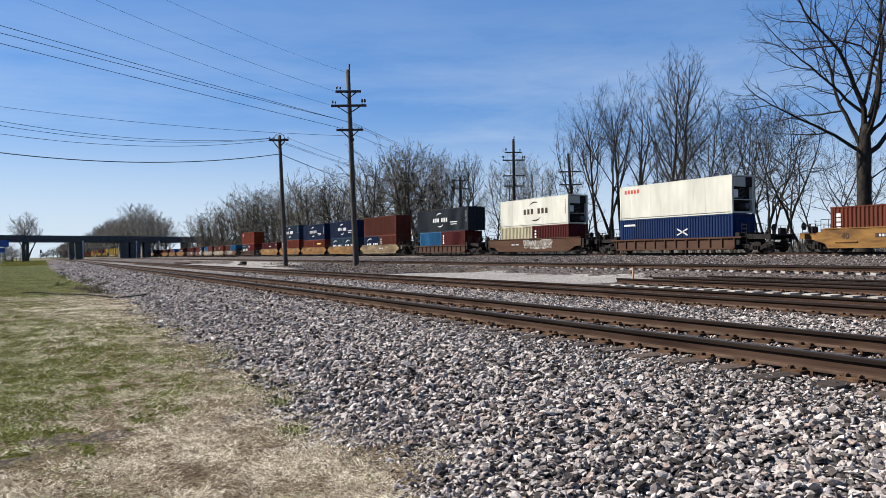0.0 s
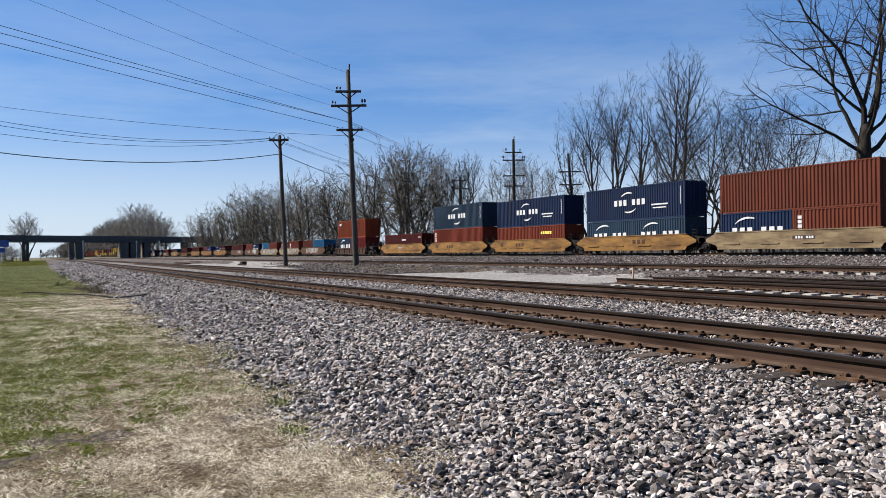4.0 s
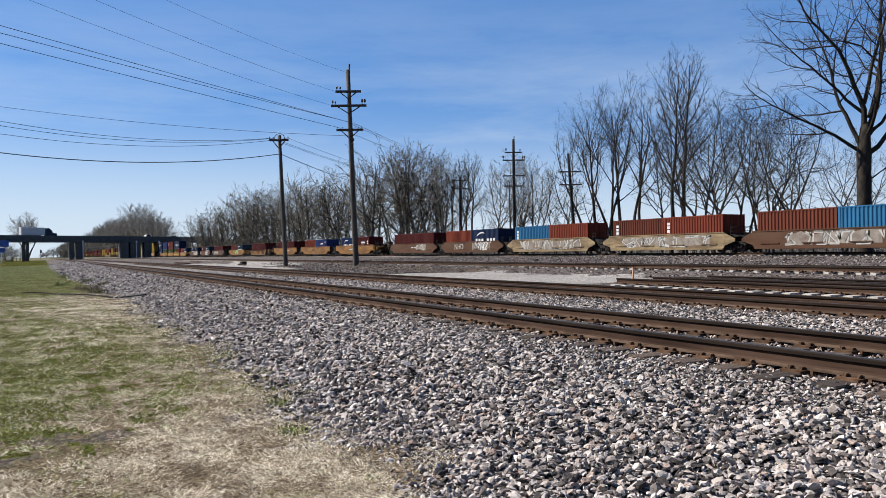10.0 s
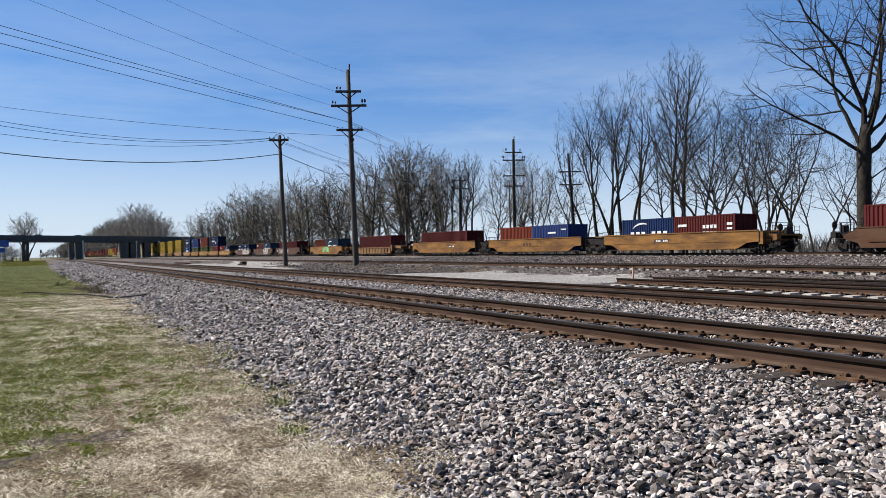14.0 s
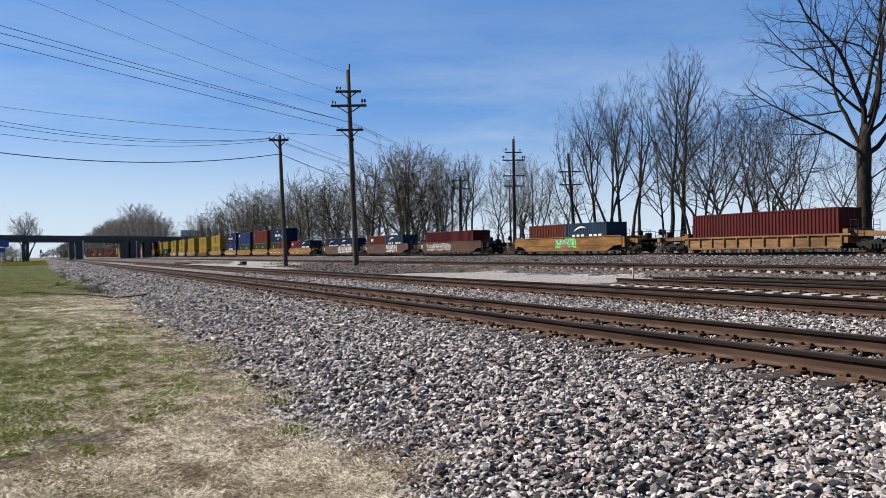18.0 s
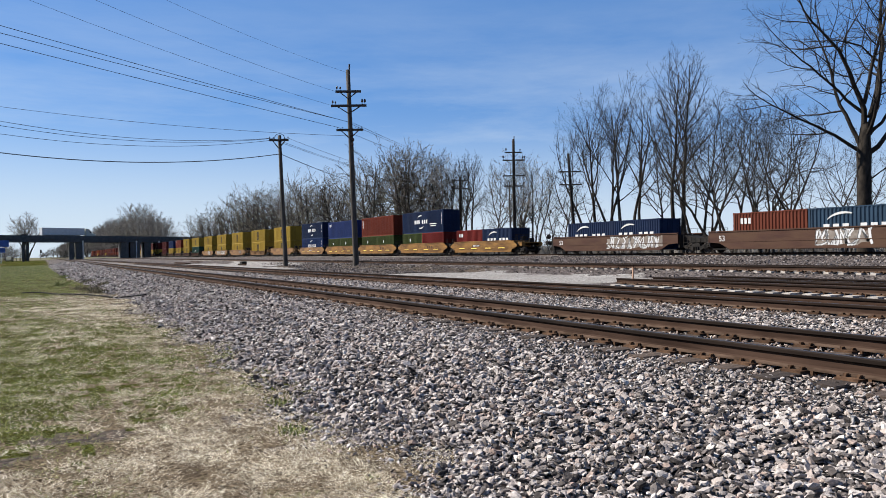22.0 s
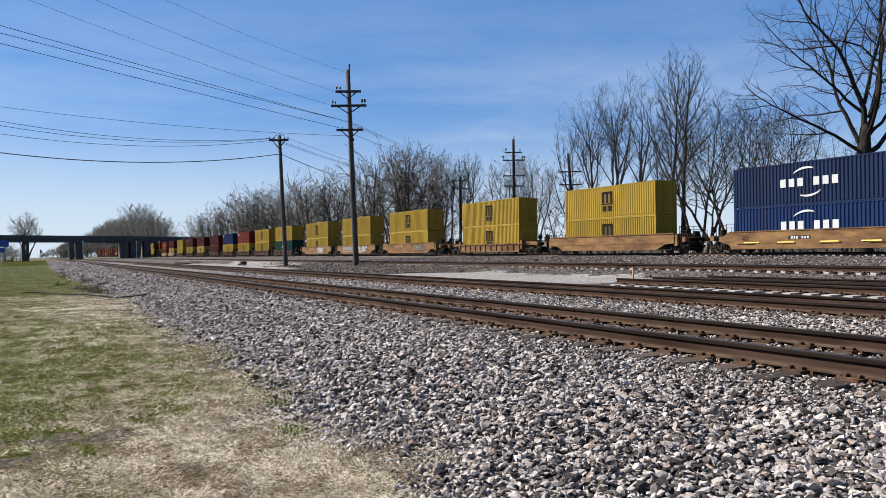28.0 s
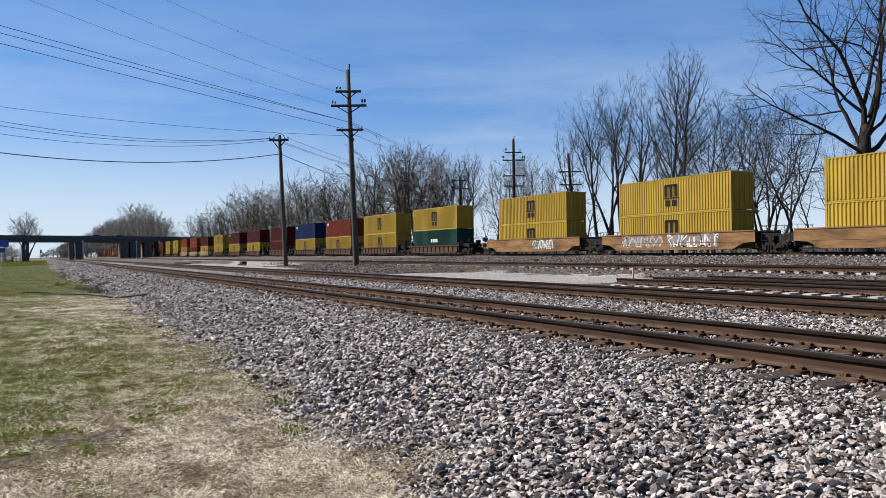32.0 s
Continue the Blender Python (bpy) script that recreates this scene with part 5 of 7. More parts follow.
while yy < 335:
    tree("brush", 53.5 + rnd.uniform(0, 5), yy, rnd.uniform(0, 360), rnd.uniform(0.35, 0.65) if yy < 100 else rnd.uniform(0.8, 1.5), "tangle of bare brushwood below the trees", "brushwood", "shrub")
    yy += rnd.uniform(2.0, 4) if yy > 100 else rnd.uniform(2, 3.6)
# woods beyond the bridge and a lone tree by the road
for k in range(46):
    ratio = rnd.uniform(0.046, 0.14) if k % 3 else rnd.uniform(0.045, 0.08)
    yy = rnd.uniform(52, 66) / ratio
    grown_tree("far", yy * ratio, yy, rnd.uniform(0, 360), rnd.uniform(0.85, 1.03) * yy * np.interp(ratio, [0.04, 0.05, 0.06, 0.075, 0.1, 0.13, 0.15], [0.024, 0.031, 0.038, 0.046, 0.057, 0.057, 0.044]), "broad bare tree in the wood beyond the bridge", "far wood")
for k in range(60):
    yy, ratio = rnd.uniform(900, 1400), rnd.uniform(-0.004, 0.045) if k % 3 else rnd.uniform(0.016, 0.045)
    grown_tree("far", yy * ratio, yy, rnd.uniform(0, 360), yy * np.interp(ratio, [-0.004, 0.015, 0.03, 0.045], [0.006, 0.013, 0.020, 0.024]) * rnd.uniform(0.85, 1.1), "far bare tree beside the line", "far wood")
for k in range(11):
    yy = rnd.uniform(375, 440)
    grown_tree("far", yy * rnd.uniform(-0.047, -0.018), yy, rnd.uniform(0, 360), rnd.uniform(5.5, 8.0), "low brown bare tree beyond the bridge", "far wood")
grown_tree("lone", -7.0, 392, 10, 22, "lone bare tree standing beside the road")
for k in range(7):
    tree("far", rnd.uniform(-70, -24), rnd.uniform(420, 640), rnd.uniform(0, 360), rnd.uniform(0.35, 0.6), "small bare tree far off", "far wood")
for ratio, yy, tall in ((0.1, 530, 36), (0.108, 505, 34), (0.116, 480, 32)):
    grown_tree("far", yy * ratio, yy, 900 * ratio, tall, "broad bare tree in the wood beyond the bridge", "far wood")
# undergrowth behind the trees, too tangled to count
twigs = np.random.default_rng(19)
n = 15000
tx, ty = twigs.uniform(74, 92, n), 12 + 330 * twigs.uniform(0, 1, n) ** 1.3
foot = np.stack([tx, ty, ground_z(tx, ty) - 0.1], 1)
tip = foot + np.stack([twigs.normal(0, 0.7, n), twigs.normal(0, 0.9, n), twigs.uniform(1.0, 3.6, n)], 1)
side = np.stack([twigs.normal(0, 0.03, n), twigs.normal(0, 0.05, n), np.zeros(n)], 1) * (1 + ty / 120)[:, None]
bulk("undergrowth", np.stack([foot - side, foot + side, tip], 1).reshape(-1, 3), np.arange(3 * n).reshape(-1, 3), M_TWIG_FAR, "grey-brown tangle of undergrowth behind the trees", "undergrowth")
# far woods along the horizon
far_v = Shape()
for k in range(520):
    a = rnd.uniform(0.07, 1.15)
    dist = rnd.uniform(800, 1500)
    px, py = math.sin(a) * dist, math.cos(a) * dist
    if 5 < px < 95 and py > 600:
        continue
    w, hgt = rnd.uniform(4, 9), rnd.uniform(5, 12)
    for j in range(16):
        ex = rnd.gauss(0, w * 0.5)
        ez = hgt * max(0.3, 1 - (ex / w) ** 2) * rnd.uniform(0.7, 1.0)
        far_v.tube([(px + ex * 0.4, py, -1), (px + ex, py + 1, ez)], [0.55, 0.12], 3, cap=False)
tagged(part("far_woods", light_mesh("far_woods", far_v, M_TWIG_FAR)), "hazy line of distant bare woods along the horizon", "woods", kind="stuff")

# ---- the container train ----
TRAIN_X, TRAIN_Z = TRACK_T + GAUGE / 2, TOP_T
HI, LO, L20, L40, L45 = 2.896, 2.591, 6.06, 12.19, 13.72
MOVERS, WHEELSETS = [], {-1: [], 1: []}
SIDE = -1.219


def travelled(t):
    """How far the train has gone; it slows very slightly."""
    return 17.745 * t - 0.00667 * t * t


BOX_MESH = {}


def corrugated(y0, y1, z0, z1, x_out, x_in, pitch=0.278, sheet=None):
    """A trapezoid-folded steel wall facing away from x = 0."""
    s = sheet or Shape()
    n = max(1, round((y1 - y0) / pitch))
    p = (y1 - y0) / n
    k = len(s.v)
    prof = []
    for i in range(n):
        b = y0 + i * p
        prof += [(b, x_in), (b + p * 0.26, x_in), (b + p * 0.5, x_out), (b + p * 0.76, x_out)]
    prof.append((y1, x_in))
    for yy, xx in prof:
        s.v += [(xx, yy, z0), (xx, yy, z1)]
    s.f += [(k + 2 * i, k + 2 * i + 2, k + 2 * i + 3, k + 2 * i + 1) for i in range(len(prof) - 1)]
    return s


def box_meshes(length, height, colour, smooth_sides):
    key = (length, height, colour, smooth_sides)
    if key in BOX_MESH:
        return BOX_MESH[key]
    h, m = length / 2, M_PAINT[colour]
    frame_s = Shape()
    for sx in (-1, 1):
        x0, x1 = (SIDE, SIDE + 0.11) if sx < 0 else (-SIDE - 0.11, -SIDE)
        for sy in (-1, 1):
            y0, y1 = (-h, -h + 0.16) if sy < 0 else (h - 0.16, h)
            frame_s.box(x0, x1, y0, y1, 0.0, height)
            for z in (0.0, height - 0.118):
                frame_s.box(x0 - 0.006 if sx < 0 else x0, x1 if sx < 0 else x1 + 0.006, y0 - (0.006 if sy < 0 else 0), y1 + (0.006 if sy > 0 else 0), z, z + 0.122)
        frame_s.box(x0 + 0.06, x1 - 0.06 * (sx > 0), -h + 0.16, h - 0.16, 0.0, 0.14) if sx < 0 else frame_s.box(x0, x1 - 0.06, -h + 0.16, h - 0.16, 0.03, 0.14)
        frame_s.box(x0 + 0.005, x1, -h + 0.16, h - 0.16, height - 0.09, height - 0.01)
    for sy in (-1, 1):
        y0, y1 = (-h, -h + 0.1) if sy < 0 else (h - 0.1, h)
        frame_s.box(SIDE + 0.11, -SIDE - 0.11, y0, y1, 0.02, 0.15)
        frame_s.box(SIDE + 0.11, -SIDE - 0.11, y0, y1, height - 0.12, height - 0.01)
    wall_l, wall_r = Shape(), Shape()
    if smooth_sides:
        for w, x in ((wall_l, SIDE + 0.012), (wall_r, -SIDE - 0.05)):
            y = -h + 0.162
            while y < h - 0.2:
                e = min(y + 1.19, h - 0.162)
                w.box(x, x + 0.038, y + 0.004, e - 0.004, 0.142, height - 0.092)
                y = e
    else:
        corrugated(-h + 0.16, h - 0.16, 0.14, height - 0.09, SIDE + 0.006, SIDE + 0.064, sheet=wall_l)
        corrugated(-h + 0.16, h - 0.16, 0.14, height - 0.09, -SIDE - 0.008, -SIDE - 0.052, sheet=wall_r)
    roof = Shape()
    roof.box(SIDE + 0.06, -SIDE - 0.06, -h + 0.1, h - 0.1, height - 0.05, height - 0.022)
    n = 18
    for i in range(n):
        y = -h + 0.4 + (length - 0.8) * i / (n - 1)
        roof.box(SIDE + 0.25, -SIDE - 0.25, y - 0.09, y + 0.09, height - 0.022, height - 0.006)
    floor_s = Shape().box(SIDE + 0.11, -SIDE - 0.11, -h + 0.1, h - 0.1, 0.05, 0.14)
    leaf = Shape().box(-0.545, 0.545, 0.02, 0.06, 0.155, height - 0.125)
    for i in range(5):
        z = 0.3 + (height - 0.75) * i / 5
        leaf.box(-0.47, 0.47, 0.002, 0.02, z + 0.07, z + 0.37)
    rod = Shape().tube([(0, -0.02, 0.1), (0, -0.02, height - 0.08)], [0.021, 0.021], 6)
    for z in (0.2, 0.9, 1.3, height - 0.25):
        rod.box(-0.04, 0.04, -0.03, 0.01, z - 0.03, z + 0.03)
    rod.box(-0.02, 0.32, -0.045, -0.025, 1.05, 1.09)
    back = Shape()
    k = 10
    for i in range(k):
        x = -1.1 + 2.2 * i / k
        back.box(x, x + 0.12, h - 0.07, h - 0.03, 0.155, height - 0.125)
    back.box(-1.105, 1.105, h - 0.09, h - 0.07, 0.155, height - 0.125)
    BOX_MESH[key] = dict(skeleton=frame_s.mesh("box_frame", m), left=[q.mesh("side_wall", m) for q in wall_l.pieces()], right=[q.mesh("side_wall", m) for q in wall_r.pieces()], roof=roof.mesh("roof", m), floor=floor_s.mesh("box_floor", m), leaf=leaf.mesh("door", m), rod=rod.mesh("lock_rod", M_SILVER if colour in ("white", "cream") else m), back=back.mesh("end_wall", m))
    return BOX_MESH[key]


def arc_mark(cy, cz, r, a0, a1, w, n=14, sy=1.0):
    """A crescent on the near wall, from angle a0 to a1, tapering at both ends."""
    s = Shape()
    for i in range(n + 1):
        a = a0 + (a1 - a0) * i / n
        hw = w * math.sin(math.pi * (0.12 + 0.88 * i / n)) + 0.01
        for rr in (r - hw, r + hw):
            s.v.append((0, cy - math.cos(a) * rr * sy, cz + math.sin(a) * rr))
    s.f = [(2 * i, 2 * i + 2, 2 * i + 3, 2 * i + 1) for i in range(n)]
    return s


def bars(spec, s=None):
    """Flat bars (centre towards -Y is the right-hand side): (right, up, width, height)."""
    s = s or Shape()
    for u, z, w, h in spec:
        k = len(s.v)
        s.v += [(0, -u - w / 2, z - h / 2), (0, -u + w / 2, z - h / 2), (0, -u + w / 2, z + h / 2), (0, -u - w / 2, z + h / 2)]
        s.f.append((k, k + 1, k + 2, k + 3))
    return s


def word_bars(total, count, h, gap_at=None, z=0.0):
    """A row of plain blocks as long as a lettered name."""
    w = total / (count + (0.8 if gap_at else 0))
    out, u = [], -total / 2
    for i in range(count):
        if gap_at and i == gap_at:
            u += 0.8 * w
        out.append((u + w * 0.5, z, w * 0.64, h * 0.82))
        u += w
    return out


MARKS = {}


def mark_mesh(kind, length, height):
    key = (kind, length, height)
    if key in MARKS:
        return MARKS[key]
    h, mid = length / 2, height * 0.52
    out = []
    if kind in ("arcs", "arcs_dark", "arcs20", "arcs_side"):
        sc = {"arcs20": 0.82, "arcs_side": 0.9}.get(kind, 1.0)
        cu = {"arcs": 0.0, "arcs_dark": 0.6, "arcs20": 0.2, "arcs_side": -0.3}[kind]
        col = M_DARKMARK if kind == "arcs_dark" else M_WHITE
        if kind == "arcs20":
            s = bars(word_bars(4.5, 6, 0.72, 3, 1.2))
            s2 = arc_mark(0.7, 1.15, 1.05, 1.2, 2.5, 0.065, sy=1.4)
        else:
            s = bars(word_bars(4.5 * sc, 6, 0.68 * sc, 3, mid))
            s2 = arc_mark(0.1, mid - 0.05, 1.0 * sc, 1.2, 2.45, 0.06, sy=1.35)
            s3 = arc_mark(0.1, mid + 0.05, 1.0 * sc, -1.95, -0.7, 0.06, sy=1.35)
            k = len(s2.v)
            s2.v += s3.v
            s2.f += [tuple(i + k for i in f) for f in s3.f]
        k = len(s.v)
        s.v += s2.v
        s.f += [tuple(i + k for i in f) for f in s2.f]
        s.v = [(x, y - cu, z) for x, y, z in s.v]
        if kind == "arcs_side":
            bars([(3.3, mid - 0.35, 1.9, 0.12), (3.3, mid - 0.62, 1.5, 0.1)], s)
        out.append(("logo", s, col))
        if length > 8:
            out.append(("code_marks", bars([(h - 0.45, height - 0.5 - 0.16 * i, 0.1, 0.11) for i in range(9)]), col))
    elif kind == "columns":
        s = bars([(-0.5, mid + 0.32, 0.32, 1.0), (0.0, mid + 0.3, 0.3, 0.96), (0.5, mid + 0.32, 0.32, 1.0), (0.0, mid + 0.78, 1.25, 0.2), (-0.34, mid - 0.68, 0.5, 0.5), (0.34, mid - 0.68, 0.5, 0.5), (0, mid - 0.27, 1.5, 0.1)])
        s.v = [(x, 1.1 * y - 0.07, mid + 0.98 * (z - mid)) for x, y, z in s.v]
        out.append(("logo", s, M_EMBLEM))
    elif kind == "cross":
        s = Shape()
        for sg in (-1, 1):
            k = len(s.v)
            s.v += [(0, -0.6, mid + 0.25 * sg - 0.06), (0, -0.6, mid + 0.25 * sg + 0.06), (0, -1.7, mid - 0.25 * sg + 0.06), (0, -1.7, mid - 0.25 * sg - 0.06)]
            s.f.append((k, k + 1, k + 2, k + 3))
        bars(word_bars(2.0, 6, 0.25, None, mid - 0.75), s)
        bars([(-h + 1.2, height - 0.5, 1.4, 0.16)], s)
        out.append(("logo", s, M_WHITE))
    elif kind == "corner":
        out.append(("logo", bars(word_bars(1.0, 3, 0.5, None, height - 0.62)), M_WHITE))
        out[-1][1].v = [(x, y + h - 1.1, z) for x, y, z in out[-1][1].v]
    elif kind == "corner_red":
        out.append(("logo", bars(word_bars(1.9, 5, 0.4, None, height - 0.5)), M_REDMARK))
        out[-1][1].v = [(x, y + h - 1.5, z) for x, y, z in out[-1][1].v]
    elif kind == "upright":
        u = -h + 0.55
        out.append(("logo", bars([(u, height - 0.55 - 0.3 * i, 0.3, 0.22) for i in range(4)]), M_WHITE))
    elif kind == "small":
        out.append(("logo", bars([(0.4, height - 0.8, 1.3, 0.16), (h - 0.7, height - 0.5, 0.8, 0.1)]), M_WHITE))
    elif kind == "yellow_word":
        out.append(("logo", bars(word_bars(1.9, 6, 0.32, None, height - 0.75)), M_YELLOWMARK))
    elif kind == "dots":
        s = Shape()
        for i in range(4):
            for j in range(2):
                bars([(0.1 + 0.36 * i, mid + 0.35 - 0.5 * j, 0.26, 0.26)], s)
        bars([(-h + 0.9, mid + 0.5, 0.9, 0.2), (h - 0.5, mid + 0.5, 0.5, 0.2), (h - 0.5, mid + 0.15, 0.5, 0.15)], s)
        out.append(("logo", s, M_WHITE))
    elif kind == "star":
        out.append(("logo", bars([(-0.6, height - 0.9, 0.3, 0.3), (-0.6, height - 0.9, 0.12, 0.5)]), M_WHITE))
    elif kind == "block":
        out.append(("logo", bars(word_bars(2.0, 4, 0.55, None, mid)), M_WHITE))
    MARKS[key] = [(nm, q.mesh(nm, mat)) for nm, s, mat in out for q in s.pieces()]
    for _, me in MARKS[key]:
        for p in me.polygons:
            if p.normal.x > 0:
                p.flip()
    return MARKS[key]


def cooling_unit(box, y, height):
    """The refrigeration machinery set into the end of a cooled box."""
    back = part("cooling_unit", Shape().box(-1.105, 1.105, y + 0.34, y + 0.38, 0.155, height - 0.125), M_BLACK, box, "black refrigeration machinery")
    for x0, x1 in ((-1.105, -1.02), (1.02, 1.105)):
        part("unit_cheek", Shape().box(x0, x1, y + 0.03, y + 0.34, 0.155, height - 0.125), M_PAINT["white"], back)
    part("unit_shelf", Shape().box(-1.02, 1.02, y + 0.03, y + 0.34, 1.02, 1.08), M_PAINT["white"], back)
    part("access_panel", Shape().box(-1.0, 0.28, y + 0.03, y + 0.08, 2.02, height - 0.15), M_PAINT["white"], back)
    part("vent_panel", Shape().box(0.34, 1.0, y + 0.04, y + 0.09, 2.02, height - 0.15), M_BLACK, back)
    ring = Shape()
    for k in range(12):
        a, b = 0.5236 * k, 0.5236 * (k + 1)
        ring.beam((0.02 + 0.36 * math.cos(a), y + 0.2, 1.55 + 0.36 * math.sin(a)), (0.02 + 0.36 * math.cos(b), y + 0.2, 1.55 + 0.36 * math.sin(b)), 0.05)
    for k in range(4):
        ring.beam((0.02, y + 0.22, 1.55), (0.02 + 0.34 * math.cos(1.5708 * k + 0.4), y + 0.22, 1.55 + 0.34 * math.sin(1.5708 * k + 0.4)), 0.07)
    part("condenser_fan", ring, M_WHEEL, back)
    part("control_box", Shape().box(-0.96, -0.5, y + 0.06, y + 0.3, 1.2, 1.8), M_SILVER, back)
    part("compressor", Shape().tube([(-0.75, y + 0.18, 0.5), (0.15, y + 0.18, 0.5)], [0.24, 0.24], 12), M_BLACK, back, smooth=True)
    part("cable_drum", Shape().tube([(0.6, y + 0.08, 0.55), (0.6, y + 0.3, 0.55)], [0.26, 0.26], 14), M_SPRAY_DARK, back, smooth=True)


def container(offset, z, length, height, colour, mark="", detail=True):
    """A shipping box whose near end starts at offset along the train, standing at z."""
    m = box_meshes(length, height, colour, colour == "white")
    size = {L20: "short", L40: "long", L45: "extra-long"}[length]
    look_w = "smooth-sided" if colour == "white" else "corrugated"
    tail = {"arcs": " with two white arcs", "arcs_side": " with two white arcs", "arcs20": " with one white arc", "columns": " with a dark column emblem", "cross": " with a crossed white emblem", "arcs_dark": " with two dark arcs"}.get(mark, "")
    ob = thing("shipping_container", f"{WORDS[colour]} {look_w} {size} shipping container{tail}", "shipping container", "containers on the train")
    part("box_frame", m["skeleton"], None, ob)
    for side in ("left", "right"):
        for me in m[side]:
            part("side_wall" if colour != "white" else "wall_panel", me, None, ob)
    part("roof", m["roof"], None, ob)
    part("box_floor", m["floor"], None, ob)
    part("end_wall", m["back"], None, ob)
    if colour == "white":
        cooling_unit(ob, -length / 2, height)
    for sx in (-1, 1) if colour != "white" else ():
        d = part("door", m["leaf"], None, ob, at=(sx * 0.555, -length / 2 + 0.02, 0))
        if detail:
            for o in (-0.3, 0.25):
                part("lock_rod", m["rod"], None, d, at=(o, 0.0, 0))
    if mark:
        for nm, me in mark_mesh(mark, length, height):
            part(nm, me, None, ob, at=(SIDE - 0.004 if colour != "white" else SIDE - 0.002, 0, 0))
    MOVERS.append((ob, offset + length / 2, z))
    return ob


# --- well cars ---
def truck_meshes():
    frame_s = Shape()
    out = [(-1.25, 0.50), (-1.15, 0.62), (-0.72, 0.66), (-0.45, 0.52), (-0.38, 0.74), (0.38, 0.74), (0.45, 0.52), (0.72, 0.66), (1.15, 0.62), (1.25, 0.50), (1.12, 0.36), (0.72, 0.36), (0.42, 0.20), (-0.42, 0.20), (-0.72, 0.36), (-1.12, 0.36)]
    frame_s.prism(out, -0.08, 0.08)
    frame_s.box(-0.11, 0.11, -0.97, -0.80, 0.34, 0.52)
    frame_s.box(-0.11, 0.11, 0.80, 0.97, 0.34, 0.52)
    for k in range(3):
        frame_s.tube([(-0.12, -0.22 + 0.22 * k, 0.24), (-0.12, -0.22 + 0.22 * k, 0.5)], [0.075, 0.075], 8)
    wheels = Shape()
    for sx in (-1, 1):
        c = sx * 0.76
        k = len(wheels.v)
        n = 11
        prof = [(c + sx * 0.06, 0.0), (c + sx * 0.08, 0.10), (c + sx * 0.02, 0.18), (c + sx * 0.03, 0.34), (c + sx * 0.07, 0.36), (c + sx * 0.07, 0.419), (c - sx * 0.05, 0.425), (c - sx * 0.065, 0.445), (c - sx * 0.075, 0.34), (c - sx * 0.075, 0.0)]
        for j in range(n):
            a = 6.28318 * j / n
            wheels.v += [(x, r * math.cos(a), r * math.sin(a)) for x, r in prof]
        q = len(prof)
        for j in range(n):
            for i in range(q - 1):
                a0, b0 = k + j * q + i, k + ((j + 1) % n) * q + i
                wheels.f.append((a0, b0, b0 + 1, a0 + 1))
    wheels.tube([(-0.95, 0, 0), (0.95, 0, 0)], [0.08, 0.08], 10)
    bolster = Shape().box(-0.95, 0.95, -0.22, 0.22, 0.42, 0.78)
    return frame_s.mesh("side_frame", M_BLACK), wheels.mesh("wheelset", M_WHEEL), bolster.mesh("truck", M_BLACK)


SIDE_FRAME, WHEELS, BOLSTER = truck_meshes()


def truck(car, y):
    t = part("truck", BOLSTER, None, car, "black cast bogie", at=(0, y, 0))
    for sx in (-1, 1):
        part("side_frame", SIDE_FRAME, None, t, at=(sx * 0.98, 0, 0))
    for sy in (-1, 1):
        WHEELSETS[sy].append(part("wheelset", WHEELS, None, t, at=(0, sy * 0.89, 0.419)))
    return t


def brake_rack(s, y, top, sgn):
    """Ladder, hand rails and brake gear on a platform end."""
    for sx in (-1.2, 1.2):
        for o in (0.0, 0.42):
            s.tube([(sx, y + o * sgn, 0.5), (sx, y + o * sgn, top)], [0.02, 0.02], 5)
        for k in range(6):
            z = 0.6 + (top - 0.7) * k / 5
            s.tube([(sx, y, z), (sx, y + 0.42 * sgn, z)], [0.016, 0.016], 4)
    s.tube([(-1.2, y, top), (1.2, y, top)], [0.02, 0.02], 5)
    for x in (-0.4, 0.4):
        s.tube([(x, y, 1.0), (x, y, top)], [0.02, 0.02], 5)


CAR_TEMPLATE = {}


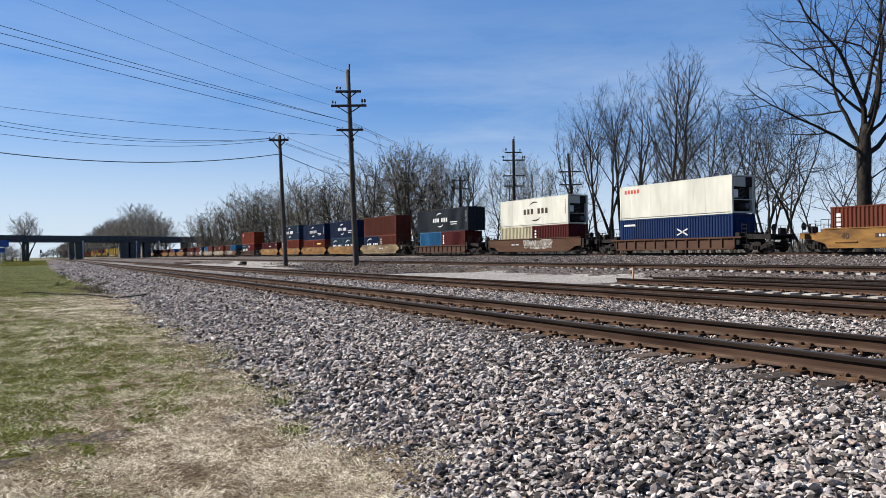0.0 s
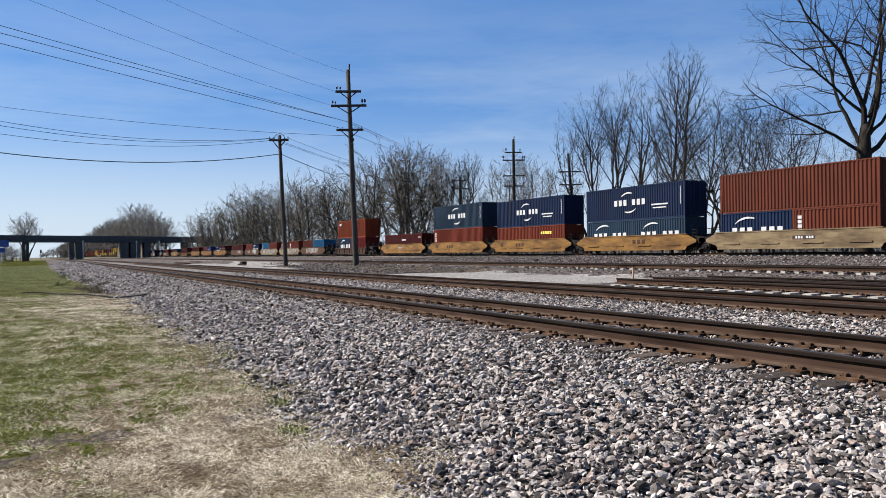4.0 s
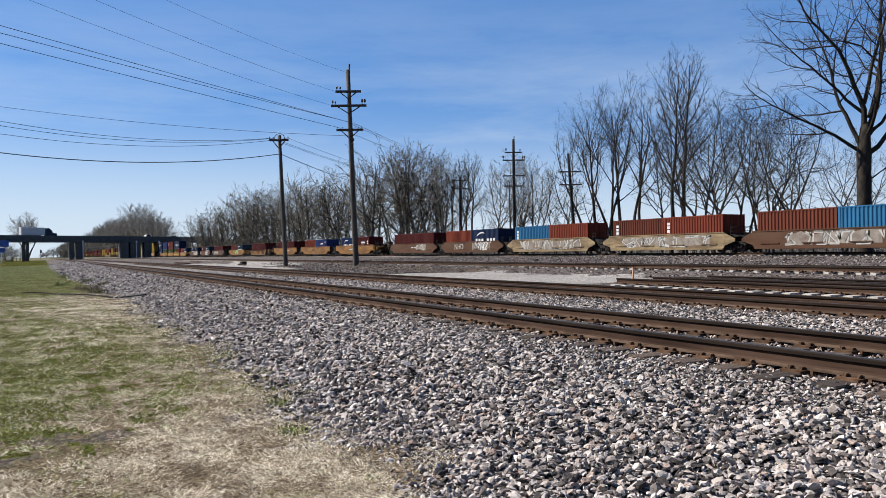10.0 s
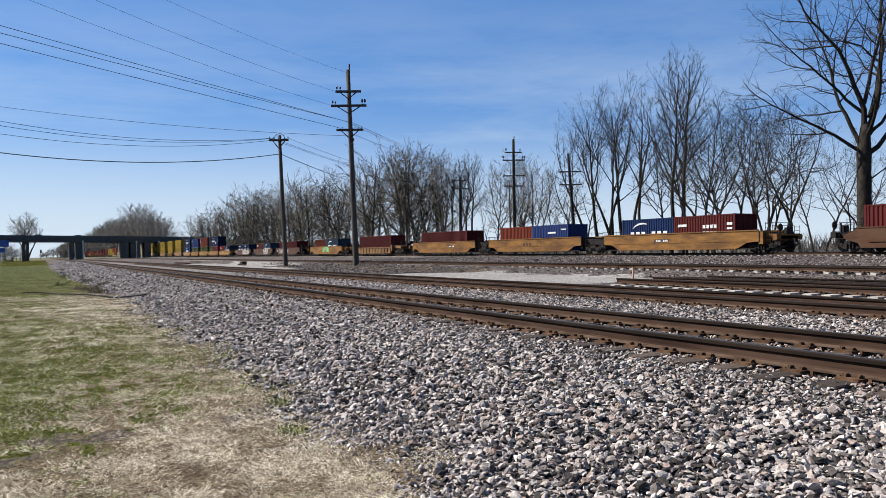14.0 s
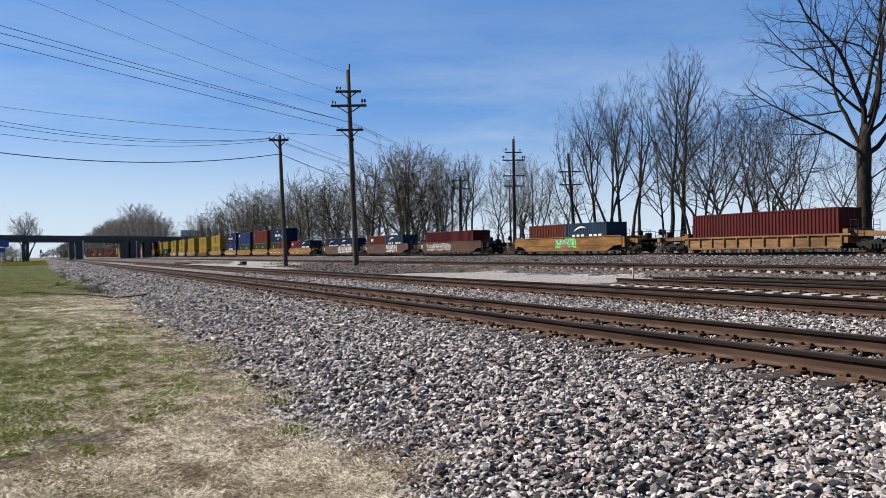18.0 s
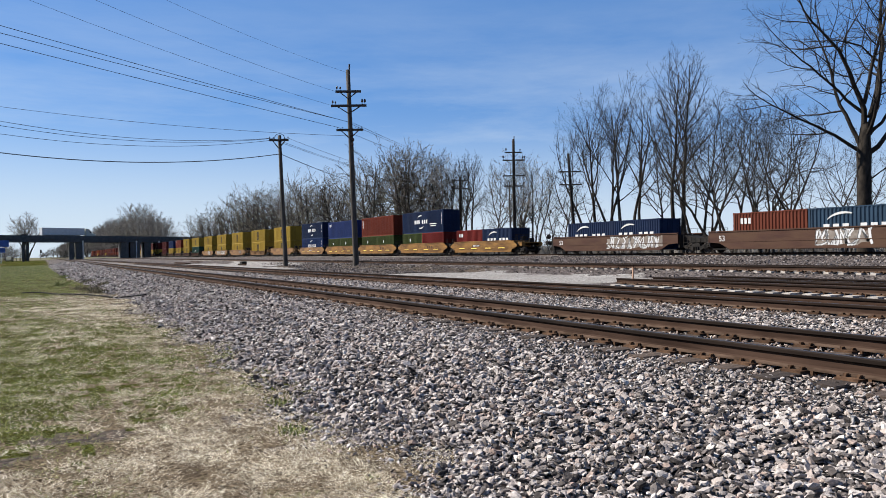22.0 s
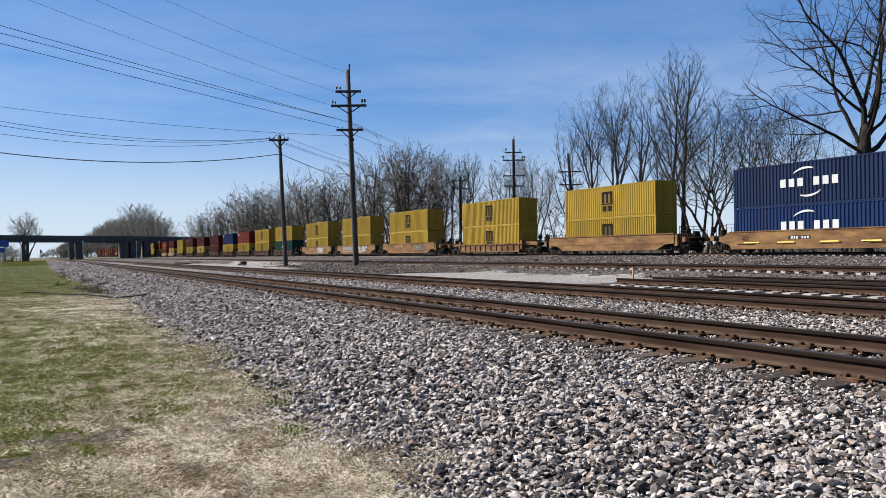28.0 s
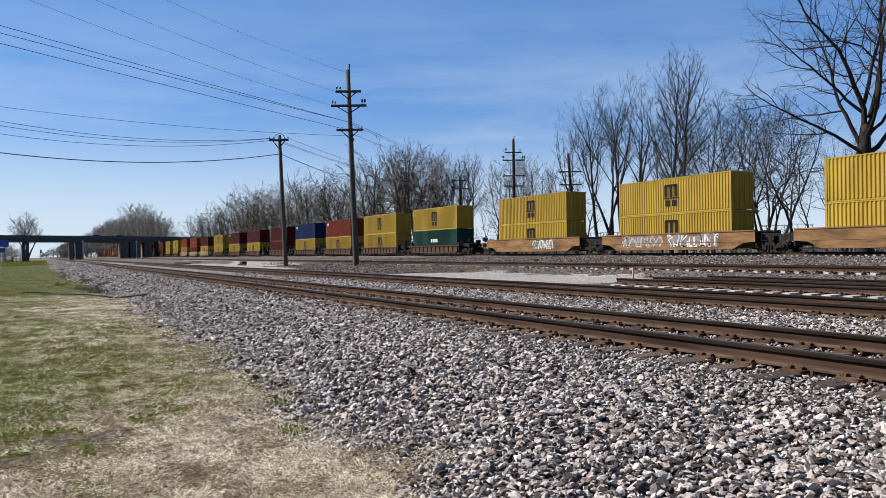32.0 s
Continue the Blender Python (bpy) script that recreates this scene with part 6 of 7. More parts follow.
def well_car(style, colour, span, front, back):
    """A car unit round a 12.2 m well centred on its origin. style: sill, belly or ribbed; span: pitch along the train; front, back: bogies at its -Y and +Y ends, 'own', 'shared' or ''."""
    m, half = M_CAR[colour], span / 2
    words = {"sill": "smooth-sided", "belly": "deep-bellied", "ribbed": "rib-sided"}[style]
    car = thing("well_car", f"{CAR_WORDS[colour]} {words} intermodal well car rolling on the main line", "well car", "well cars of the train")
    body = {"sill": 6.35, "belly": min(half - 1.6, 8.25), "ribbed": 6.45}[style]
    for sx in (-1, 1):
        s, trim = Shape(), Shape()
        x0, x1 = (-1.40, -1.33) if sx < 0 else (1.33, 1.40)
        if style == "sill":
            s.prism([(-body + 0.1, 0.30), (body - 0.1, 0.30), (body + 0.05, 0.55), (body + 0.05, 1.48), (-body - 0.05, 1.48), (-body - 0.05, 0.55)], x0, x1)
            trim.box(x0 - 0.035, x1 + 0.035, -body - 0.05, body + 0.05, 1.484, 1.56)
            trim.box(x0 - 0.05, x1 + 0.02, -body + 0.12, body - 0.12, 0.25, 0.34)
            for k in range(4):
                y = -body + 1.4 + (2 * body - 2.8) * k / 3
                trim.box(x0 - 0.06, x0 + 0.0, y - 0.75, y + 0.75, 0.62, 0.70) if sx < 0 else None
            for sg in (-1, 1):
                trim.prism([(sg * (body + 0.05), 0.55), (sg * (body + 1.0), 0.85), (sg * (body + 1.0), 1.05), (sg * (body + 0.05), 1.48)], x0, x1)
        elif style == "belly":
            s.prism([(-body + 1.9, 0.28), (body - 1.9, 0.28), (body - 1.0, 0.72), (body, 0.80), (body, 1.55), (-body, 1.55), (-body, 0.80), (-body + 1.0, 0.72)], x0, x1)
            trim.box(x0 - 0.05, x1 + 0.05, -body, body, 1.554, 1.64)
            trim.box(x0 - 0.045, x1 + 0.01, -body + 1.9, body - 1.9, 0.26, 0.36)
            trim.box(x0 - 0.02, x0, -body + 1.2, body - 1.2, 0.80, 0.85) if sx < 0 else None
            for sg in (-1, 1):
                trim.box(x0 - 0.01, x1 + 0.01, sg * body - 0.04, sg * body + 0.04, 0.78, 1.66)
        else:
            s.box(x0 + 0.05, x1 + (0.0 if sx < 0 else -0.05), -body, body, 0.36, 1.08)
            trim.box(x0 - 0.06, x1 + 0.04, -body - 0.6, body + 0.6, 1.08, 1.20)
            trim.box(x0 - 0.06, x1 + 0.04, -body + 0.1, body - 0.1, 0.26, 0.38)
            for k in range(12):
                y = -body + 0.06 + (2 * body - 0.12) * k / 11
                trim.box(x0 - 0.05, x1 + 0.02, y - 0.05, y + 0.05, 0.38, 1.08)
        part("side_panel", s, m if style != "ribbed" else M_CAR["umber" if colour in ("brown", "umber") else colour], car)
        part("side_trim", trim, m, car)
    part("well_floor", Shape().box(-1.32, 1.32, -body + 0.3, body - 0.3, 0.24, 0.33), M_BLACK, car)
    for sg, kind in ((-1, front), (1, back)):
        reach = half - (0.15 if kind != "own" else 0.55)
        s = Shape()
        if style == "ribbed" or kind == "own":
            s.box(-1.35, 1.35, min(sg * body, sg * (body + 0.35)), max(sg * body, sg * (body + 0.35)), 0.6, 1.5)
            s.prism([(sg * body, 1.0), (sg * (body + 1.2), 1.0), (sg * reach, 0.95), (sg * reach, 1.18), (sg * body, 1.42)], -0.9, 0.9)
            s.prism([(sg * (reach - 0.35), 0.90), (sg * reach, 0.90), (sg * reach, 1.30), (sg * (reach - 0.35), 1.26)], -1.35, 1.35)
        else:
            s.prism([(sg * body, 0.75), (sg * reach, 0.85), (sg * reach, 1.15), (sg * body, 1.45)], -0.75, 0.75)
            s.box(-1.3, 1.3, min(sg * body, sg * (body + 0.12)), max(sg * body, sg * (body + 0.12)), 0.45, 1.5)
        part("end_platform", s, M_BLACK if kind != "own" or colour in ("umber", "brown") else m, car)
        g = Shape()
        brake_rack(g, sg * (body + 0.45), 2.15 if kind == "own" else 1.95, sg)
        part("hand_rail", g, M_BLACK, car)
        if kind == "own":
            g = Shape()
            brake_rack(g, sg * (reach - 0.5), 1.9, sg)
            part("end_ladder", g, M_BLACK, car)
            part("vent_pipe", Shape().tube([(-0.7, sg * (reach - 0.3), 1.3), (-0.7, sg * (reach - 0.3), 1.9)], [0.06, 0.06], 6), M_BLACK, car)
            part("brake_box", Shape().box(-0.3, 0.3, min(sg * reach - 0.2 * sg, sg * reach), max(sg * reach - 0.2 * sg, sg * reach), 1.3, 1.75), M_BLACK, car)
            part("coupler", Shape().box(-0.12, 0.12, min(sg * (reach - 0.1), sg * (half - 0.03)), max(sg * (reach - 0.1), sg * (half - 0.03)), 0.72, 0.98), M_BLACK, car)
        if kind == "own":
            truck(car, sg * (half - 2.0 if span > 18 else half - 1.7))
            part("brake_wheel", Shape().tube([(-0.95, sg * (reach - 0.05), 1.75), (-0.95, sg * (reach + 0.0), 1.75)], [0.26, 0.26], 12), M_BLACK, car)
        elif kind == "shared":
            truck(car, sg * half)
    return car


def spray(car, y0, y1, z0, z1, seed, mats=None, n=9):
    """Scrawled paint on the near side: a pale ground, thick strokes and thin dark edges that spell nothing."""
    rnd = random.Random(seed)
    wash = Shape()

    def line(s, pts, th):
        for i, (y, z) in enumerate(pts):
            (ya, za), (yb, zb) = pts[max(i - 1, 0)], pts[min(i + 1, len(pts) - 1)]
            d = math.hypot(yb - ya, zb - za) or 1
            ny_, nz_ = -(zb - za) / d * th, (yb - ya) / d * th
            if abs(nz_) < 0.6 * th and abs(ny_) < 0.6 * th:
                ny_ = th
            s.v += [(0, y - ny_, z - nz_), (0, y + ny_, z + nz_)]
        s.f += [(2 * i, 2 * i + 2, 2 * i + 3, 2 * i + 1) for i in range(len(pts) - 1)]
        return s

    w = (y1 - y0) / n
    ring = [(y0 + (y1 - y0) * k / 12, z0 + rnd.uniform(-0.05, 0.18)) for k in range(13)] + [(y1 - (y1 - y0) * k / 12, z1 - rnd.uniform(-0.05, 0.2)) for k in range(13)]
    wash.v = [(0, y, z) for y, z in ring]
    wash.f = [(k, k + 1, 24 - k, 25 - k) for k in range(12)]
    ground_coat = part("spray_paint", wash.mesh("spray_paint", M_WASH), None, car, "scrawled spray paint", at=(-1.404, 0, 0))
    for i in range(n):
        c = y1 - (i + 0.5) * w
        for j in range(rnd.choice((2, 3, 3))):
            pts = []
            y, z = c + rnd.uniform(-0.5, 0.5) * w, rnd.choice((z0 + 0.08, z1 - 0.08))
            for k in range(rnd.choice((3, 4, 5))):
                pts.append((y, z))
                y = min(max(y + rnd.uniform(-0.7, 0.7) * w, c - 0.62 * w), c + 0.62 * w)
                z = min(max(z + rnd.choice((-1, 1)) * rnd.uniform(0.25, 0.9) * (z1 - z0), z0 + 0.05), z1 - 0.05)
            part("scrawl", line(Shape(), pts, rnd.uniform(0.045, 0.1)), mats or M_SPRAY, ground_coat, at=(-0.004 - 0.0008 * j, 0, 0))
            if rnd.random() < 0.7:
                part("scrawl_edge", line(Shape(), [(a + 0.09, b + 0.03) for a, b in pts], 0.02), M_SPRAY_DARK, ground_coat, at=(-0.009 - 0.0008 * j, 0, 0))


def unit(style, colour, offset, span, front, back, length=L40, marks=()):
    key = (style, colour, span, front, back)
    if key not in CAR_TEMPLATE:
        CAR_TEMPLATE[key] = well_car(*key)
        car = CAR_TEMPLATE[key]
    else:
        src = CAR_TEMPLATE[key]
        car = copy_plain(src)
    mid = offset + length / 2
    for mk in marks:
        if mk[0] == "text":
            me = lettering(mk[1], mk[2])
            me.materials.clear()
            me.materials.append(mk[5])
            part("lettering", me, None, car, at=(-1.412, mk[3], mk[4]))
        elif mk[0] == "plate":
            me = bars([(mk[1], 1.02, 1.7, 0.26)]).mesh("number_panel", M_DARKMARK)
            p = part("number_panel", me, None, car, "dark panel of pale number bars", at=(-1.406, 0, 0))
            part("number_bars", bars([(mk[1] - 0.55 + 0.2 * i, 1.02, 0.13, 0.16) for i in range(7) if i != 3]).mesh("number_bars", M_WHITE), None, p, at=(-0.005, 0, 0))
        elif mk[0] == "logo":
            for q in bars(word_bars(1.7, 3, 0.42, None, 1.0)).pieces():
                part("logo", q, M_CAR["brown"], car, at=(-1.408, mk[1], 0))
        elif mk[0] == "reflectors":
            for q in bars([(u, 0.72, 1.3, 0.07) for u in (-4.4, -1.6, 1.6, 4.4)]).pieces():
                part("reflector_strip", q, M_YELLOWMARK, car, at=(-1.466, 0, 0))
        elif mk[0] == "spray":
            spray(car, *mk[1:])
    MOVERS.append((car, mid, TRAIN_Z))
    return car


def copy_plain(src):
    """A second car like src, without the marks that src has gained."""
    made = {}
    skip = {"lettering", "number_panel", "number_bars", "logo", "reflector_strip", "spray_paint", "scrawl", "scrawl_edge"}
    for o in (src, *src.children_recursive):
        if o.name.split(".")[0] in skip:
            continue
        made[o] = o.copy()
        scene.collection.objects.link(made[o])
        made[o].parent = made.get(o.parent, o.parent)
        if o.name.startswith("wheelset"):
            WHEELSETS[-1 if o.location.y < 0 else 1].append(made[o])
    return made[src]


FLOOR = TRAIN_Z + 0.34


def load(offset, lower, upper=None, detail=True):
    """lower: one long box (colour, mark) or two short ones, near one last; upper: (colour, mark[, length])."""
    if len(lower) == 1:
        tall = HI if upper and len(lower[0]) < 3 else LO
        container(offset, FLOOR, L40, tall, lower[0][0], lower[0][1], detail)
        top = FLOOR + tall
    else:
        (c_far, m_far), (c_near, m_near) = lower
        container(offset + L40 - L20, FLOOR, L20, LO, c_far, m_far, detail)
        container(offset, FLOOR, L20, LO, c_near, m_near, detail)
        top = FLOOR + LO
    if upper:
        length = upper[2] if len(upper) > 2 else L40
        container(offset - (length - L40) / 2, top + 0.012, length, HI, upper[0], upper[1], detail)


W, DK = M_WHITE, M_DARKMARK
TXT40 = ("text", "40", 0.55, 5.0, 1.0, DK)
TXT53 = ("text", "53", 0.6, 7.0, 1.05, W)
# style, paint, offset, pitch, front bogie, back bogie, marks, lower boxes (far first), upper box
TRAIN = [
    ("sill", "yellow", 18.4, 17.6, "shared", "own", [TXT40, ("plate", -2.2)], [("rust", "upright")], None),
    ("ribbed", "brown", 38.4, 20.0, "own", "own", [], [("blue", "cross", "low")], ("white", "corner_red")),
    ("belly", "brown", 58.0, 19.6, "own", "own", [("spray", -3.6, 1.2, 0.55, 1.5, 3, None, 4), ("plate", -3.0)], [("cream", ""), ("maroon", "upright")], ("white", "arcs_dark")),
    ("ribbed", "umber", 78.2, 20.0, "own", "own", [], [("sky", ""), ("maroon", "upright")], ("slate", "arcs_side", L45)),
    ("sill", "dirty", 98.2, 17.6, "own", "shared", [("plate", 1.0)], [("navy", "arcs20"), ("rust", "upright")], ("rust", "")),
    ("sill", "yellow", 113.9, 15.6, "", "shared", [("logo", -1.0)], [("steel", "arcs20"), ("steel", "arcs20")], ("navy", "arcs_side")),
    ("sill", "yellow", 129.5, 15.6, "", "shared", [("logo", 1.5), TXT40], [("brick", ""), ("brick", "yellow_word")], ("navy", "arcs_side")),
    ("sill", "yellow", 145.0, 15.6, "", "shared", [("logo", 1.5), TXT40], [("brick", "upright")], ("steel", "arcs")),
    ("sill", "yellow", 160.8, 17.6, "", "own", [("plate", -0.5), TXT40], [("maroon", "small")], None),
    ("ribbed", "umber", 180.8, 20.0, "own", "own", [], [("steel", "arcs20"), ("red", "corner")], ("orange", "corner")),
    ("sill", "brown", 200.8, 17.6, "own", "shared", [("spray", -3.0, 3.6, 0.5, 1.4, 11, None, 7)], [("rust", ""), ("sky", "")], None),
    ("sill", "dirty", 216.1, 15.6, "", "shared", [("spray", -5, 4.6, 0.5, 1.35, 12, M_SPRAY, 8)], [("rust", "upright"), ("brick", "upright")], None),
    ("sill", "dirty", 231.9, 15.6, "", "shared", [("spray", -5.2, 4.8, 0.45, 1.4, 13, None, 11)], [("sky", "upright"), ("brick", "")], None),
    ("sill", "brown", 247.5, 15.6, "", "shared", [("text", "NHD", 1.0, 2.6, 0.92, M_SPRAY), ("spray", -4.6, -0.6, 0.5, 1.45, 14, M_WHITE, 4)], [("brick", ""), ("navy", "arcs20")], None),
    ("sill", "brown", 263.3, 17.6, "", "own", [("spray", -4.2, -1.4, 0.6, 1.4, 15, None, 3), ("plate", 0.5)], [("maroon", "")], None),
    ("belly", "amber", 285.3, 20.6, "own", "shared", [("plate", -1.2)], [("blue", "arcs20"), ("maroon", "dots")], None),
    ("belly", "amber", 305.2, 19.8, "", "shared", [("logo", 0.6)], [("brick", ""), ("royal", "small")], None),
    ("belly", "amber", 324.9, 20.8, "", "own", [("plate", 2.5), ("text", "53", 0.6, 7.2, 1.1, DK)], [("maroon", "")], None),
    ("ribbed", "tan", 347.3, 20.8, "own", "own", [], [("maroon", "")], None),
    ("belly", "amber", 369.7, 21.6, "own", "own", [("spray", -1.8, 1.4, 0.6, 1.5, 21, M_GREENMARK, 4)], [("rust", ""), ("steel", "arcs20")], None),
    ("belly", "umber", 393.6, 20.8, "own", "shared", [("spray", -1.0, 5.6, 0.55, 1.45, 22, None, 7), TXT53, ("plate", -2.4)], [("maroon", "")], None),
    ("belly", "umber", 413.3, 19.7, "", "shared", [("spray", -4.4, -0.8, 0.45, 1.5, 23, M_WHITE, 5), TXT53], [("rust", "corner"), ("steel", "arcs20")], None),
    ("belly", "umber", 433.0, 20.4, "", "own", [("spray", -6.6, 0.2, 0.45, 1.5, 24, M_WHITE, 9), TXT53], [("navy", "arcs20"), ("navy", "arcs20")], None),
    ("sill", "yellow", 455.2, 17.6, "own", "shared", [("plate", -1.2), ("reflectors",)], [("red", "corner"), ("navy", "arcs20")], None),
    ("sill", "yellow", 470.9, 15.5, "", "shared", [("logo", -2.6), ("reflectors",)], [("olive", "star"), ("red", "")], ("navy", "arcs_side")),
    ("sill", "yellow", 486.3, 15.5, "", "shared", [("logo", -2.4), ("reflectors",)], [("olive", "star"), ("olive", "star")], ("brick", "upright")),
    ("sill", "yellow", 502.2, 15.5, "", "shared", [("logo", -2.4), ("reflectors",)], [("olive", "star"), ("olive", "star")], ("royal", "corner")),
    ("sill", "tan", 517.7, 17.6, "", "own", [("plate", -0.6), ("reflectors",), TXT40], [("blue", "arcs")], ("navy", "arcs")),
    ("belly", "tan", 537.9, 20.0, "own", "own", [], [("yellow", "columns")], ("yellow", "columns")),
    ("ribbed", "tan", 558.2, 20.4, "own", "own", [], [("yellow", "columns")], ("yellow", "columns")),
    ("belly", "tan", 579.8, 21.0, "own", "shared", [("spray", -5.2, -2.4, 0.7, 1.3, 31, M_SPRAY_DARK, 4)], [("yellow", "columns")], ("yellow", "columns")),
    ("belly", "tan", 599.5, 19.8, "", "shared", [("spray", -4.9, 0.2, 0.5, 1.5, 32, M_WHITE, 7), ("spray", 0.8, 5.6, 0.5, 1.45, 33, None, 6)], [("yellow", "columns")], ("yellow", "columns")),
    ("belly", "tan", 619.3, 20.6, "", "own", [("spray", -4.0, -0.6, 0.5, 1.45, 34, M_WHITE, 5)], [("yellow", "columns")], ("yellow", "columns")),
    ("ribbed", "umber", 641.2, 19.6, "own", "own", [], [("teal", "block")], ("yellow", "columns")),
    ("ribbed", "umber", 659.2, 18.2, "own", "own", [], [("yellow", "columns")], ("yellow", "columns")),
    ("ribbed", "umber", 677.4, 18.2, "own", "own", [], [("yellow", "columns")], ("brick", "corner")),
    ("ribbed", "umber", 695.8, 18.4, "own", "own", [], [("yellow", "columns")], ("blue", "corner")),
    ("ribbed", "umber", 714.4, 18.8, "own", "own", [], [("maroon", "")], ("maroon", "")),
    ("ribbed", "umber", 736.6, 20.6, "own", "own", [], [("yellow", "columns")], ("maroon", "")),
    ("ribbed", "umber", 757.2, 20.4, "own", "own", [], [("yellow", "columns")], ("maroon", "corner")),
    ("ribbed", "umber", 778.0, 20.6, "own", "own", [], [("yellow", "columns")], ("yellow", "columns")),
    ("sill", "dirty", 799.5, 20.0, "own", "own", [], [("yellow", "columns")], ("maroon", "")),
    ("sill", "dirty", 818.9, 19.0, "own", "own", [], [("red", "")], ("orange", "block")),
    ("sill", "dirty", 838.4, 19.4, "own", "own", [], [("yellow", "columns")], ("orange", "")),
    ("ribbed", "umber", 858.2, 19.6, "own", "own", [], [("yellow", "")], ("yellow", "columns")),
    ("ribbed", "umber", 878.0, 19.6, "own", "own", [], [("yellow", "")], ("yellow", "")),
]
for style, colour, offset, span, front, back, marks, lower, upper in TRAIN:
    unit(style, colour, offset, span, front, back, L40, marks)
    load(offset, lower, upper, offset < 760)
# the tail, always far off beyond the bridge
rnd = random.Random(31)
offset = 898.0
while offset < 1270:
    unit("ribbed", "umber", offset, 19.8, "own", "own")
    load(offset, [(rnd.choice(("maroon", "brick", "rust", "yellow")), "")], (rnd.choice(("maroon", "brick", "orange", "rust")), ""), False)
    offset += 19.9

# ---- traffic on the bridge ----
ROAD = []


def wheel_part(parent, x, y, r, w):
    wh = part("wheel", Shape().tube([(x, y - w / 2, r), (x, y + w / 2, r)], [r, r], 12), M_TYRE, parent)
    part("rim", Shape().tube([(x, y - w / 2 - 0.01, r), (x, y + w / 2 + 0.01, r)], [r * 0.55, r * 0.55], 10), M_SILVER, wh)


def lorry(label, cab_paint, length=15.6):
    """A tractor with a box trailer, nose towards +X."""
    t = thing("articulated_lorry", label, "lorry", "traffic on the bridge")
    part("trailer", Shape().box(-length + 2.5, 2.4, -1.27, 1.27, 1.15, 4.05).box(-length + 3, 1.0, -0.5, 0.5, 0.85, 1.15), M_TRAILER, t)
    cab = Shape()
    for yy in (-1.2, 1.2):
        cab.v += [(2.9, yy, 0.6), (7.0, yy, 0.6), (7.1, yy, 1.7), (5.5, yy, 2.0), (5.0, yy, 3.0), (4.2, yy, 3.8), (2.9, yy, 3.9)]
    cab.f += [tuple(range(7)), tuple(range(13, 6, -1))] + [(i, i + 7, (i + 1) % 7 + 7, (i + 1) % 7) for i in range(7)]
    part("cab", cab, M_PAINT[cab_paint], t)
    part("windscreen", Shape().box(4.6, 5.25, -1.23, 1.23, 2.15, 2.8), M_GLASS, t)
    for x in (6.2, 3.6, 2.4, -length + 4.2, -length + 5.5):
        for y in (-1.05, 1.05):
            wheel_part(t, x, y, 0.5, 0.3)
    return t


def car(label, colour, tall=1.45, pickup=False):
    t = thing("car", label, "car", "traffic on the bridge")
    body = Shape()
    out = [(-2.3, 0.35), (2.3, 0.35), (2.35, 0.8), (1.3, 0.95), (0.6, tall), (-1.2, tall), (-2.0, 0.98), (-2.35, 0.9)] if not pickup else [(-2.7, 0.4), (2.7, 0.4), (2.75, 1.0), (1.6, 1.12), (1.0, 1.85), (-0.4, 1.85), (-0.6, 1.15), (-2.75, 1.15)]
    n = len(out)
    for yy in (-0.88, 0.88):
        body.v += [(x, yy, z) for x, z in out]
    body.f += [tuple(range(n)), tuple(range(2 * n - 1, n - 1, -1))] + [(i, i + n, (i + 1) % n + n, (i + 1) % n) for i in range(n)]
    part("body", body, M_PAINT[colour], t)
    part("side_window", Shape().box(-1.1, 0.75, -0.885, 0.885, 0.98, tall - 0.1) if not pickup else Shape().box(-0.3, 1.05, -0.885, 0.885, 1.2, 1.75), M_GLASS, t)
    for x in (-1.4, 1.4):
        for y in (-0.8, 0.8):
            wheel_part(t, x, y, 0.33, 0.2)
    return t


def drive(ob, x_at, t_at, speed, lane):
    """It passes x_at at t_at; a positive speed runs towards +X, on the near lanes."""
    ROAD.append((ob, x_at, t_at, speed, lane))


drive(lorry("white box-trailer lorry crossing the bridge", "steel"), 13.0, 7.5, -25.0, 3.6)
drive(lorry("white box-trailer lorry with a white cab on the bridge", "white"), 30.5, 16.5, 26.0, -3.6)
drive(lorry("long white box-trailer lorry on the bridge", "white", 17.0), 24.0, 22.5, 27.5, -3.6)
drive(lorry("short white box lorry crossing the bridge", "steel", 9.0), 43.0, 12.0, 25.0, -3.6)
drive(car("dark car crossing the bridge", "slate"), 5.0, 12.0, -27.0, 3.6)
drive(car("dark car crossing the bridge", "navy"), -14.0, 14.5, -28.0, 3.6)
drive(car("dark car crossing the bridge", "slate"), 1.0, 14.5, -28.0, 3.6)
drive(car("dark blue car on the bridge", "navy"), -10.0, 19.0, 27.0, -3.6)
drive(car("dark red car on the bridge", "maroon"), 12.0, 19.0, -27.0, 3.6)
drive(car("white pickup truck on the bridge", "white", 1.85, True), 31.0, 20.0, -27.0, 3.6)
drive(car("dark car on the bridge", "slate"), 44.0, 20.0, -27.0, 3.6)
drive(car("dark car on the bridge", "steel"), 4.0, 25.0, 27.0, -3.6)
drive(car("dark car crossing the bridge", "navy"), -5.6, 30.0, 13.0, -3.6)
drive(car("dark car crossing the bridge", "slate"), 3.6, 30.0, 13.0, -3.6)

drive(car("white van crossing the bridge", "white", 2.1), 43.5, 10.0, -23.0, 3.6)
drive(car("white van following on the bridge", "white", 2.3), 0.5, 25.0, 27.0, -3.6)

